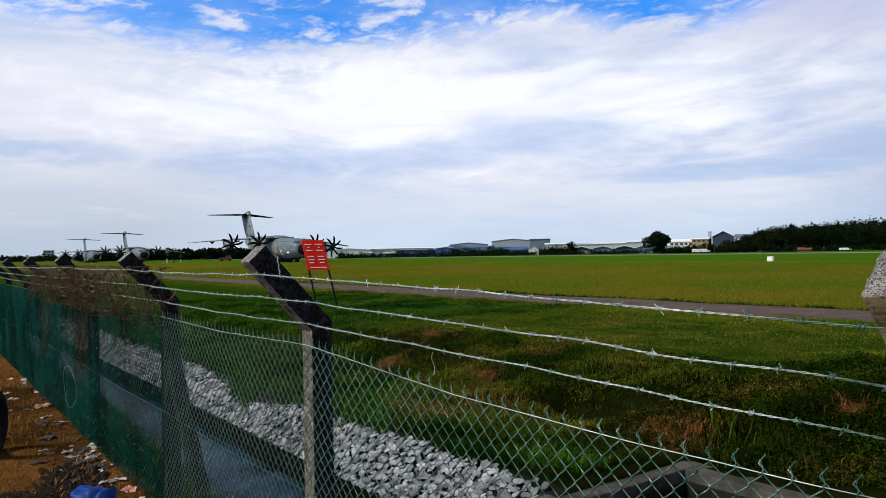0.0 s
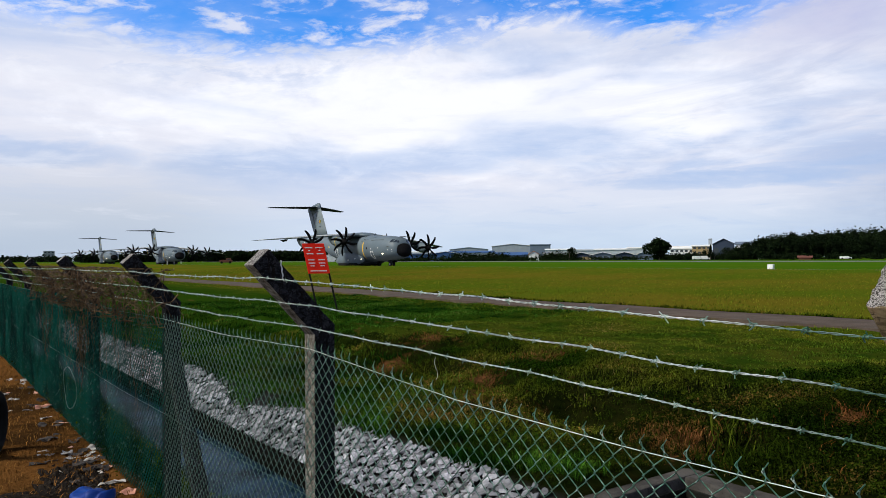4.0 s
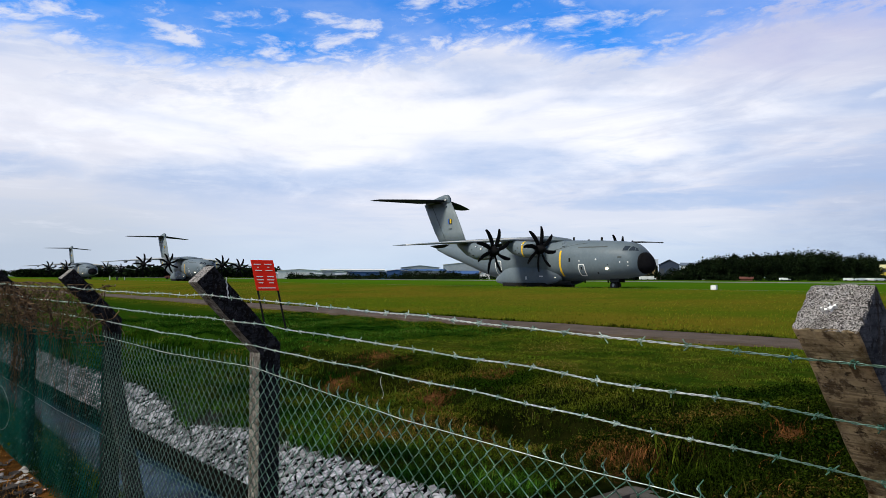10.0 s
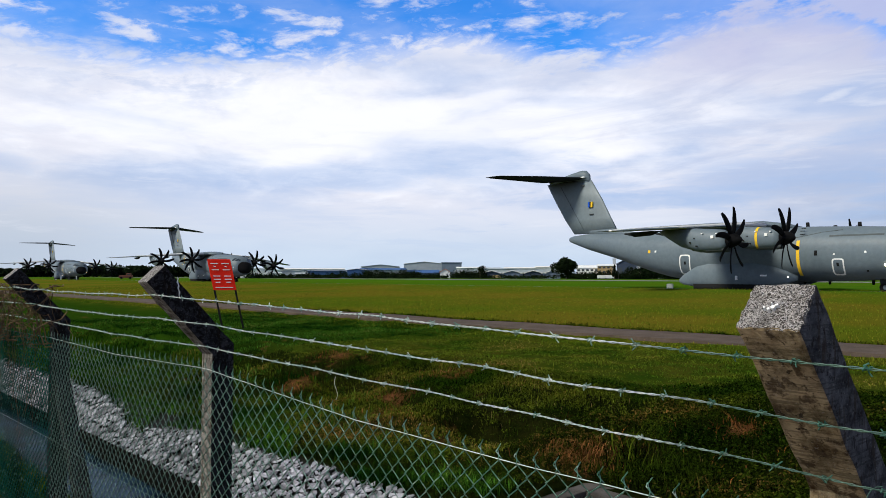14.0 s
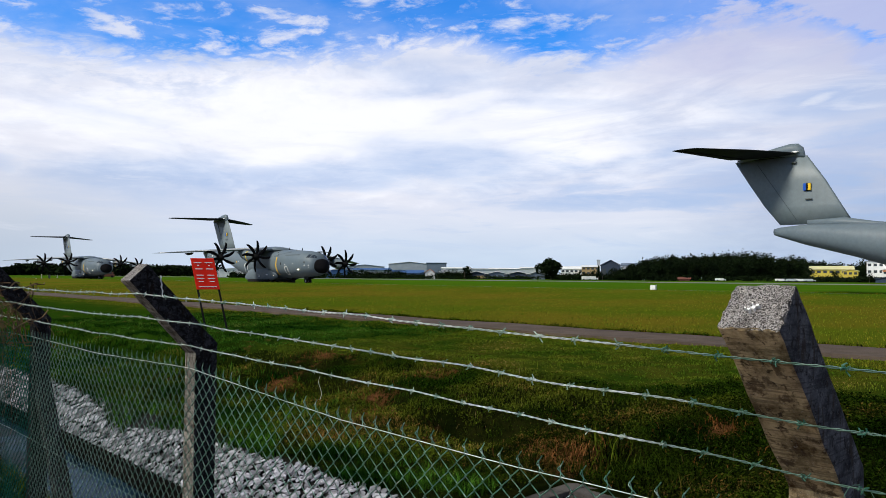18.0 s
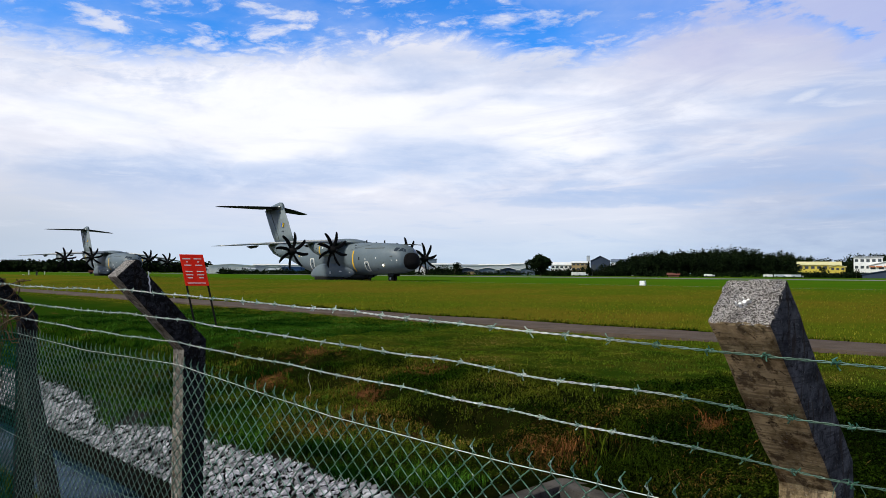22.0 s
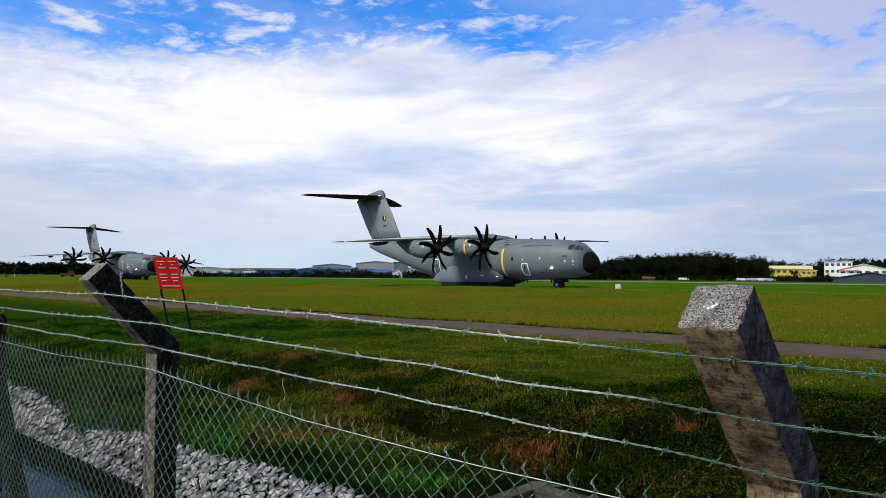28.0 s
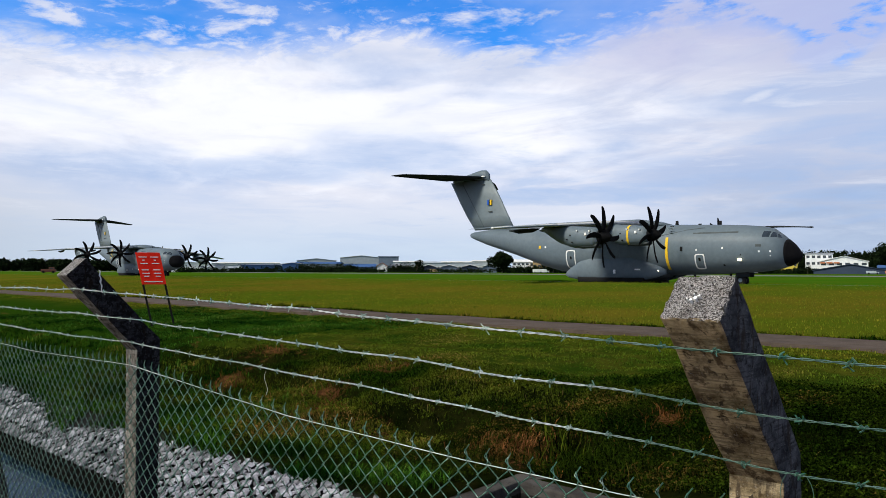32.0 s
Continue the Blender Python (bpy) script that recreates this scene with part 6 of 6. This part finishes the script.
def make_markers():
    v, s = 79.5, 46.1
    root = empty("marker_box", place(v, s, land_z(v, s), 0, 0, 20), "small white airfield marker box on the grass", "marker")
    part("body", boxm(-.5, .5, -.3, .3, 0.0, .62, .03), M["white"], root)
    part("panel", boxm(.505, .53, -.22, .0, .1, .5), M["steel"], root)
    for k, (v, s, w, h, mat, nm, lb) in enumerate(((53, 191.5, .5, 1.3, "white", "marker_post", "white marker post by the taxiway"), (54.4, 190.5, 1.3, 1.1, "steel", "marker_board", "black board seen edge-on by the taxiway"), (52, 192, 1.2, .35, "white", "marker_board", "low white board by the taxiway"), (56, 190, .3, 1.0, "white", "marker_post", "white marker post by the taxiway"))):
        root = empty(nm, place(v, s, land_z(v, s) - .02, 0, 0, 60), lb, "marker")
        part("board", boxm(-w / 2, w / 2, -.05, .05, .25, h, .02), M[mat], root)
        part("leg", boxm(-.04, .04, -.04, .04, 0, .26), M["steel"], root)
    # a low red mound of machinery far down the field
    at = yonder(-16.4, 330)
    root = empty("red_vehicle", Matrix.Translation(at) @ pose(0, 0, 0, 0, 0, 12), "low red works vehicle beyond the grass", "vehicle")
    part("body", boxm(-2.6, 2.6, -1, 1, .4, 1.5, .15), WALL["red"], root)
    part("cab", boxm(.2, 2.0, -.95, .95, 1.48, 2.3, .15), WALL["red"], root)
    part("window", boxm(.5, 1.7, -.97, -.9, 1.6, 2.1, .02), PANE, root)
    for x in (-1.7, 1.7):
        bm = bmesh.new()
        bmesh.ops.create_cone(bm, cap_ends=True, segments=14, radius1=.5, radius2=.5, depth=2.1, matrix=pose(x, 0, .45, 90, 0, 0))
        part("wheel", bm, M["black"], root)


make_markers()


def crumple(bm, amount, freq, seed):
    off = Vector((seed * 7.3, seed * 3.1, 0))
    for v in bm.verts:
        v.co += Vector((noise.noise(v.co * freq + off), noise.noise(v.co * freq + off + Vector((9, 0, 0))), noise.noise(v.co * freq + off + Vector((0, 9, 0))))) * amount


def make_litter():
    rnd = random.Random(5)
    blue = surf("blue_plastic", (0.004, 0.020, 0.150), (0.008, 0.045, 0.24), 8, 0.55, fine=20, spec=0.15)
    paper = surf("pale_litter", (0.22, 0.20, 0.18), (0.46, 0.44, 0.41), 8, 0.8, fine=30)
    pink = surf("faded_pink_cloth", (0.55, 0.25, 0.17), (0.65, 0.35, 0.25), 8, 0.9, fine=40)
    soot = surf("dark_rags", (0.015, 0.013, 0.012), (0.05, 0.04, 0.035), 6, 0.95, fine=30)
    bm = bmesh.new()
    bmesh.ops.create_icosphere(bm, subdivisions=4, radius=1)
    for v in bm.verts:
        v.co = Vector((v.co.x * .13, v.co.y * .21, max(-.02, v.co.z * .085)))
    crumple(bm, .05, 9, 1)
    for f in bm.faces:
        f.smooth = True
    ob = part("plastic_bag", bm, blue)
    ob.matrix_world = place(1.19, 6.48, -.20, 0, 0, 25)
    tagged(ob, "crumpled bright blue plastic bag among litter", "plastic bag")
    for k in range(110):
        s = rnd.uniform(5.9, 14.5) if k < 64 else rnd.uniform(6.0, 8.2)
        v = FENCE_V - abs(rnd.gauss(0.12, 0.28)) - .03
        if s < 7.4:
            v = rnd.uniform(0.85, 1.56)
        w, d = rnd.uniform(.03, .10), rnd.uniform(.02, .06)
        bm = bmesh.new()
        bmesh.ops.create_grid(bm, x_segments=6, y_segments=5, size=1)
        for q in bm.verts:
            q.co = Vector((q.co.x * w, q.co.y * d, 0))
        crumple(bm, min(w, d) * .8, 16, k)
        lo = min(q.co.z for q in bm.verts)
        bmesh.ops.solidify(bm, geom=bm.faces[:], thickness=.003)
        mat = (paper, soot, soot, soot, pink, paper)[k % 6]
        ob = part("litter_scrap", bm, mat)
        ob.matrix_world = place(v, s, land_z(v, s) - lo - .01, 0, 0, rnd.uniform(0, 360))
        tagged(ob, ("crumpled pale paper scrap on dry grass", "dark sodden rag on dry grass", "dark sodden rag on dry grass", "dark sodden rag on dry grass", "faded pink rag among litter", "crumpled pale paper scrap on dry grass")[k % 6], "litter", "litter along the fence")
    # low heaps of dark rubbish; the first stands for a shadow on the ground
    heap_black = surf("rubbish_and_shadow_black", (0.006, 0.005, 0.004), (0.018, 0.014, 0.011), 8, 0.95, 0.02, fine=30, c3=(0.09, 0.07, 0.05), speck=0.35, spec=0.02)
    for v0, s0, wide, deep, high in ((0.62, 6.55, .86, 0.80, .07), (1.22, 7.35, .34, 1.0, .045)):
        bm = bmesh.new()
        bmesh.ops.create_grid(bm, x_segments=40, y_segments=44, size=1)
        for q in bm.verts:
            rr = math.hypot(q.co.x, q.co.y) + 0.25 * noise.noise(q.co * 3 + Vector((s0, 0, 0)))
            h = max(0, 1 - rr * rr) ** .7
            z = h * high + .03 * h * noise.noise(q.co * 5) + .025 * h * noise.noise(q.co * 14) - .04
            q.co = Vector((q.co.x * wide, q.co.y * deep, z))
        ob = part("rubbish_mound", bm, heap_black)
        ob.matrix_world = place(v0, s0, -.25)
        tagged(ob, "low black heap by the fence, for rubbish and a shadow", "rubbish heap")
    # rounded dark tyre at the verge
    bm = bmesh.new()
    loft(bm, [[((.27 + .075 * math.cos(a * math.pi / 6)) * math.cos(b * math.pi / 14), .09 * math.sin(a * math.pi / 6), (.27 + .075 * math.cos(a * math.pi / 6)) * math.sin(b * math.pi / 14)) for a in range(12)] for b in range(29)], cap=False)
    ob = part("old_tyre", bm, M["black"])
    ob.matrix_world = place(0.66, 8.7, -.25 + .33, 0, 0, 70)
    tagged(ob, "old black tyre standing on the dry verge", "tyre")


make_litter()

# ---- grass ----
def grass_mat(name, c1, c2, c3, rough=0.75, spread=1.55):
    m = bpy.data.materials.new(name)
    m.use_nodes = True
    nt = m.node_tree
    b = nt.nodes["Principled BSDF"]
    tc = node(nt, "ShaderNodeTexCoord").outputs["Object"]
    rnd = node(nt, "ShaderNodeNewGeometry").outputs["Random Per Island"]
    broad = node(nt, "ShaderNodeTexNoise", inp={"Vector": tc, "Scale": 0.45, "Detail": 4.0}).outputs[0]
    col = blend(nt, smooth(nt, broad, 0.38, 0.62), c1, c2)
    col = blend(nt, smooth(nt, calc(nt, "ADD", rnd, calc(nt, "MULTIPLY", calc(nt, "SUBTRACT", broad, 0.5), 2.6)), 1.12, 1.30), col, c3)
    col = node(nt, "ShaderNodeHueSaturation", inp={2: calc(nt, "MULTIPLY_ADD", calc(nt, "POWER", rnd, 1.6), spread, 0.92 - spread * 0.4), 4: col}).outputs[0]
    nt.links.new(col, b.inputs["Base Color"])
    b.inputs["Roughness"].default_value = rough
    b.inputs["Specular IOR Level"].default_value = 0.0
    return m


def blades(name, spots, hgt, wid, mat, label, seed, lean=0.5):
    """Tufts of bent blades: each spot gives place and a factor of height."""
    rnd = random.Random(seed)
    verts, faces = [], []
    for v, s, k, n in spots:
        z = land_z(v, s)
        for j in range(n):
            a = rnd.uniform(0, 6.28)
            h = hgt * k * rnd.uniform(0.45, 1.15)
            w = wid * rnd.uniform(0.6, 1.3)
            dx, dy = math.cos(a), math.sin(a)
            x, y = v + rnd.uniform(-.05, .05), s + rnd.uniform(-.05, .05)
            l1, l2 = lean * h * rnd.uniform(.1, .4), lean * h * rnd.uniform(.5, 1.3)
            b = len(verts)
            px, py = -dy * w, dx * w
            verts += [(x - px, y - py, z - .02), (x + px, y + py, z - .02), (x + dx * l1 - px * .8, y + dy * l1 - py * .8, z + h * .55), (x + dx * l1 + px * .8, y + dy * l1 + py * .8, z + h * .55), (x + dx * l2, y + dy * l2, z + h * .95)]
            faces += [(b, b + 1, b + 3, b + 2), (b + 2, b + 3, b + 4)]
    ob = raw(name, verts, faces, mat)
    ob.matrix_world = LAND
    return tagged(ob, label, "grass", kind="stuff")


def leaves(name, spots, size, lift, mat, label, seed):
    """Low creeping weeds: small folded leaves at random tilts over each spot."""
    rnd = random.Random(seed)
    verts, faces = [], []
    for v, s, k, n in spots:
        z = land_z(v, s)
        for j in range(n):
            x, y = v + rnd.gauss(0, .05), s + rnd.gauss(0, .05)
            w = size * k * rnd.uniform(.5, 1.25)
            a, tilt = rnd.uniform(0, 6.28), rnd.uniform(-.75, .75)
            ux, uy, uz = math.cos(a) * math.cos(tilt), math.sin(a) * math.cos(tilt), math.sin(tilt)
            px, py = -math.sin(a) * .55, math.cos(a) * .55
            pz = rnd.uniform(-.35, .35)
            h = z + lift * k * rnd.random()
            b = len(verts)
            verts += [(x - ux * w, y - uy * w, h - uz * w), (x + px * w, y + py * w, h + pz * w), (x + ux * w, y + uy * w, h + uz * w), (x - px * w, y - py * w, h + pz * w * .4)]
            faces += [(b, b + 1, b + 2), (b, b + 2, b + 3)]
    ob = raw(name, verts, faces, mat)
    ob.matrix_world = LAND
    return tagged(ob, label, "weeds", kind="stuff")


# bare red places of the bank: v, s, reach
BARE = ((8.45, 6.2, .34), (8.2, 10.3, .28), (10.3, 4.8, .22), (10.9, 11.7, .32), (9.3, 11.6, .3), (8.5, 13.8, .32), (11.0, 15.7, .36), (7.75, 8.3, .22))


def sow():
    rnd = random.Random(77)

    def bare(v, s):
        return any(((v - a) ** 2 + (s - b) ** 2) / c ** 2 < 0.8 + 0.9 * noise.noise((v * 3, s * 3, 2)) for a, b, c in BARE)
    # grass of the level ground beside the road
    verge = grass_mat("verge_grass", (0.046, 0.090, 0.0060), (0.105, 0.125, 0.011), (0.160, 0.110, 0.032), spread=1.8)
    # dim: plants of the near end, darkened by colour to stand for shade
    tufts, creep, dim, turf, green = [], [], [], [], []
    for k in range(120000):
        s = -4.0 + 40 * rnd.random() ** 1.45
        v = 5.75 + 14.4 * rnd.random() ** 1.15
        if v < PIT_V + .15 and s < PIT_S + .15 or bare(v, s) and rnd.random() < .62:
            continue
        tall = 0.7 + 0.9 * max(0, noise.noise((v * .8, s * .8, 9)))
        edge = v + 1.3 * noise.noise((v * .5, s * .5, 6))
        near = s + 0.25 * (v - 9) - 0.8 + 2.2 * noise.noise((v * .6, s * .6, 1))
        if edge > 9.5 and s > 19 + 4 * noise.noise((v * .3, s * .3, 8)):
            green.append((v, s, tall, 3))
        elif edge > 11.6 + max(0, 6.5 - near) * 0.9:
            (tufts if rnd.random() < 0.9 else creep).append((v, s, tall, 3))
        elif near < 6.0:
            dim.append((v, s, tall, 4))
        elif rnd.random() < 0.62:
            creep.append((v, s, tall, 4))
        else:
            turf.append((v, s, tall, 3))
    for k in range(42000):
        v, s = rnd.uniform(6.4, 12.4), rnd.uniform(1.0, 14.0)
        if v < PIT_V + .15 and s < PIT_S + .15 or bare(v, s) and rnd.random() < .5:
            continue
        # the hollow's shade is put in by the dim plants too
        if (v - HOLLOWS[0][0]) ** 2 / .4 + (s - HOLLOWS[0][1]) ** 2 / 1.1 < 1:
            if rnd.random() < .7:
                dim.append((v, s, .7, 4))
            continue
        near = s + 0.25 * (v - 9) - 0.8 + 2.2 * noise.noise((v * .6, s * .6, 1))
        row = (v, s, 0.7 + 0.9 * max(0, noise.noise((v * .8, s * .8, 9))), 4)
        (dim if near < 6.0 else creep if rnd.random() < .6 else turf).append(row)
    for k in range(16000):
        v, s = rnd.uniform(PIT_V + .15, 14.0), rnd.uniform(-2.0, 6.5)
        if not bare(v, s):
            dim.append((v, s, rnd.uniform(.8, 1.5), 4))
    blades("verge_grass", tufts, .048, .0048, verge, "short yellow-green grass beside the road", 9, 1.2)
    bank = grass_mat("bank_grass", (0.014, 0.032, 0.0025), (0.078, 0.092, 0.009), (0.15, 0.080, 0.025), spread=2.2)
    blades("bank_grass", turf, .11, .0046, bank, "dark tufted grass on the ditch bank", 1, 1.2)
    weed = grass_mat("bank_weeds", (0.010, 0.026, 0.0018), (0.066, 0.082, 0.007), (0.14, 0.066, 0.019), spread=2.3)
    leaves("bank_weeds", creep, .023, .10, weed, "dark creeping weeds on the slumped bank", 6)
    # shade of the near end and the hollow, put into the plant colour
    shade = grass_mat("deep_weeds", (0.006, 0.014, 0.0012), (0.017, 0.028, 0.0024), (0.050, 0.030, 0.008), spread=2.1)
    leaves("deep_weeds", dim, .021, .11, shade, "creeping weeds above the sump, shade put in their colour", 16)
    blades("deep_grass", [p for p in dim if rnd.random() < .25], .10, .004, shade, "rank grass above the sump, shade put in its colour", 17, 1.1)
    # the near side of the ditch, behind the fence
    slope = [(rnd.uniform(1.62, 3.35), 4.5 + 22 * rnd.random() ** 1.3, rnd.uniform(.7, 1.6), 4) for _ in range(12000)]
    leaves("ditch_weeds", [p for p in slope if land_z(p[0], p[1]) > WATER_Z - .03 and noise.noise((p[0] * 1.5, p[1] * 1.5, 30)) > -.25], .024, .12, weed, "dark weeds on the near side of the ditch", 44)
    blades("ditch_grass", [p for p in slope[::4] if land_z(p[0], p[1]) > WATER_Z - .03], .20, .006, bank, "coarse grass on the near side of the ditch", 45, 0.8)
    # lush growth above the stones, wide and bright farther along the ditch, in clumps near the sump
    lush = grass_mat("lush_grass", (0.006, 0.027, 0.0025), (0.040, 0.108, 0.010), (0.085, 0.095, 0.020), spread=2.0)
    blades("green_verge", green, .095, .0055, lush, "short bright green grass farther along the bank", 12, 1.1)
    spots = []
    for k in range(15000):
        s = PIT_S + .2 + 36 * rnd.random() ** 1.25
        wide = 0.55 if s < 9 else min(2.6, 0.55 + (s - 9) * 0.30)
        v = 4.62 + lerp(s, STONY) + abs(rnd.gauss(0.10, wide))
        if v > 9.6 or noise.noise((v * 1.3, s * 1.1, 3)) < (0.10 if s < 10 else -0.14) or bare(v, s):
            continue
        spots.append((v, s, rnd.uniform(.45, 1.2), 4))
    blades("lush_grass", spots, .19, .006, lush, "tall bright green grass above the stones", 2, 0.85)
    spots = []
    for k in range(900):
        s = rnd.gauss(5.1, .5)
        v = rnd.gauss(8.3, .3)
        if v > PIT_V + .15 and rnd.random() < 0.5:
            spots.append((v, s, rnd.uniform(.4, 1.2), 3))
    blades("rank_grass", spots, .28, .005, shade, "rank grass beside the concrete sump", 3, 0.9)
    spots = [(rnd.gauss(8.75, .13), rnd.gauss(5.75, .16), rnd.uniform(.6, 1.15), 2) for _ in range(36)]
    blades("reed_clump", spots, .55, .009, weed, "clump of long arching green blades beside the sump", 31, 0.9)
    spots = []
    for pv, ps, pr, n in ((8.45, 6.2, .30, 420), (8.2, 10.3, .28, 90), (10.3, 4.8, .2, 60), (10.9, 11.7, .35, 60), (9.3, 11.6, .3, 60), (8.5, 13.8, .35, 60), (11.0, 15.7, .4, 50), (9.2, 5.0, .9, 60)):
        for k in range(n):
            spots.append((max(PIT_V + .2, rnd.gauss(pv, pr)), rnd.gauss(ps, pr), rnd.uniform(.5, 1.3), 2))
    fringe = [(23.3 + abs(rnd.gauss(0, .12)), -3 + 60 * rnd.random() ** 1.4, rnd.uniform(.5, 1.1), 3) for _ in range(5200)]
    blades("road_fringe", fringe, .20, .010, weed, "dark overgrown edge of the grass along the road", 41, 0.7)
    for k in range(2600):
        spots.append((23.35 + abs(rnd.gauss(0, .22)), -3 + 60 * rnd.random() ** 1.4, rnd.uniform(.3, .8), 2))
    rust = grass_mat("rusty_grass", (0.15, 0.052, 0.016), (0.25, 0.105, 0.036), (0.08, 0.036, 0.012))
    blades("rusty_grass", spots, .14, .0045, rust, "rust-coloured dead grass on the ditch bank", 8, 1.0)
    straw = grass_mat("straw_stalks", (0.22, 0.15, 0.06), (0.30, 0.22, 0.10), (0.16, 0.10, 0.04))
    spots = [(rnd.uniform(7.0, 12.0), rnd.uniform(2.5, 12.0), rnd.uniform(.5, 1.3), 1) for _ in range(700)]
    blades("straw_stalks", spots, .13, .0022, straw, "thin dry stalks among the weeds of the bank", 33, 1.0)
    field = grass_mat("field_grass", (0.086, 0.127, 0.0078), (0.152, 0.137, 0.0125), (0.120, 0.088, 0.0180), spread=1.2)
    spots = []
    for k in range(60000):
        v = 23.3 + 38 * rnd.random() ** 1.5
        s = -8 + (90 + v) * rnd.random() ** 1.3
        spots.append((v, s, rnd.uniform(.5, 1.3), 2))
    for k in range(5000):
        spots.append((rnd.uniform(18.2, 20.5), -2 + 70 * rnd.random() ** 1.4, rnd.uniform(.4, .9), 2))
    blades("field_grass", spots, .10, .009, field, "long straw-green grass on the airfield", 4, 0.6)
    dry = grass_mat("dry_grass", (0.17, 0.080, 0.020), (0.26, 0.135, 0.036), (0.06, 0.034, 0.012))
    spots = []
    for k in range(5200):
        v, s = rnd.uniform(-1.5, 1.56), 4.5 + 22 * rnd.random() ** 1.3
        spots.append((v, s, rnd.uniform(.4, 1.2), 3))
    blades("dry_grass", spots, .06, .0035, dry, "short dry brown grass along the fence", 5, 1.1)


sow()
make_stones()


# ---- movement ----
# seconds and the nose's station along the taxiway line
RUN_1 = ((0, -158.3), (1, -147.3), (2, -136.3), (3, -125.4), (4.5, -108.7), (6, -91.8), (7, -80.9), (8, -70.5), (9, -60.6), (10, -51.1), (11, -42.0), (12, -33.2), (13, -24.9), (14, -17.2), (15.5, -6.8), (17, 3.1), (18, 9.4), (19, 15.8), (20, 21.8), (21, 27.3), (22, 33.0), (23, 38.7), (24, 44.4), (25, 50.0), (26.5, 58.5), (28, 66.9), (29, 72.5), (30, 78.0), (31, 83.5), (32, 89.0))
RUN_2 = ((0, -315.6), (1, -303.1), (2, -289.0), (3, -276.3), (4.5, -257.3), (6, -237.4), (7, -224.2), (8, -211.3), (9, -198.1), (10, -185.1), (11, -173.9), (12, -162.7), (13, -151.9), (14, -141.6), (15.5, -127.4), (17, -114.6), (18, -106.9), (19, -99.7), (20, -93.0), (21, -86.7), (22, -80.7), (23, -74.9), (24, -69.2), (25, -63.4), (26.5, -54.7), (28, -46.1), (29, -40.4), (30, -34.6), (31, -28.8), (32, -22.9))
RUN_3 = ((0, -422.4), (1, -411.3), (2, -400.1), (3, -388.6), (4.5, -371.1), (6, -353.4), (7, -341.6), (8, -329.8), (9, -317.7), (10, -305.5), (11, -293.1), (12, -280.7), (13, -268.5), (14, -256.8), (15.5, -240.5), (17, -225.0), (18, -215.5), (19, -207.0), (20, -199.2), (21, -192.1), (22, -185.8), (23, -180.2), (24, -175.4), (25, -171.3), (26.5, -165.5), (28, -159.6), (29, -155.4), (30, -151.0), (31, -146.3), (32, -141.2))
# the first one swings away to its left: seconds, degrees, metres of drift
SWING = ((0, 0, 0), (17, 0, 0), (18, 1.0, .1), (19, 6.8, .6), (20, 12.0, 1.8), (21, 17.0, 3.5), (22, 21.0, 5.8), (23, 24.0, 8.3), (24, 26.0, 11.0), (32, 26.0, 33.0))
CROSSFALL = -1.5  # the taxiway falls away to its far side, degrees
SPIN = 37.0        # degrees a second that the blades seem to turn by


def motions():
    for k, (ob, run) in enumerate(zip(planes, (RUN_1, RUN_2, RUN_3))):
        rows = []
        for t, s in run:
            swing = lerp(t, [(a, b) for a, b, _ in SWING]) if k == 0 else 0.0
            drift = lerp(t, [(a, c) for a, _, c in SWING]) if k == 0 else 0.0
            # it turns about its main wheels, 18 m behind the nose
            way = Matrix.Rotation(radians(swing), 3, "Z") @ TRACK
            at = OFFSET + OFFSET.normalized() * drift + TRACK * (s - 18) + way * 18
            rows.append((t, pose(at.x, at.y, BASE_Z, CROSSFALL, 0, HEAD + swing)))
        walk(ob, rows)
        for j, hub in enumerate([c for c in ob.children if c.name.startswith("propeller")]):
            home = hub.matrix_basis.to_translation()
            sense = 1 if j % 2 else -1
            walk(hub, [(t, pose(*home, sense * (SPIN * t + 11 * j + 17 * k), 0, 0)) for t in range(0, 33)])


motions()
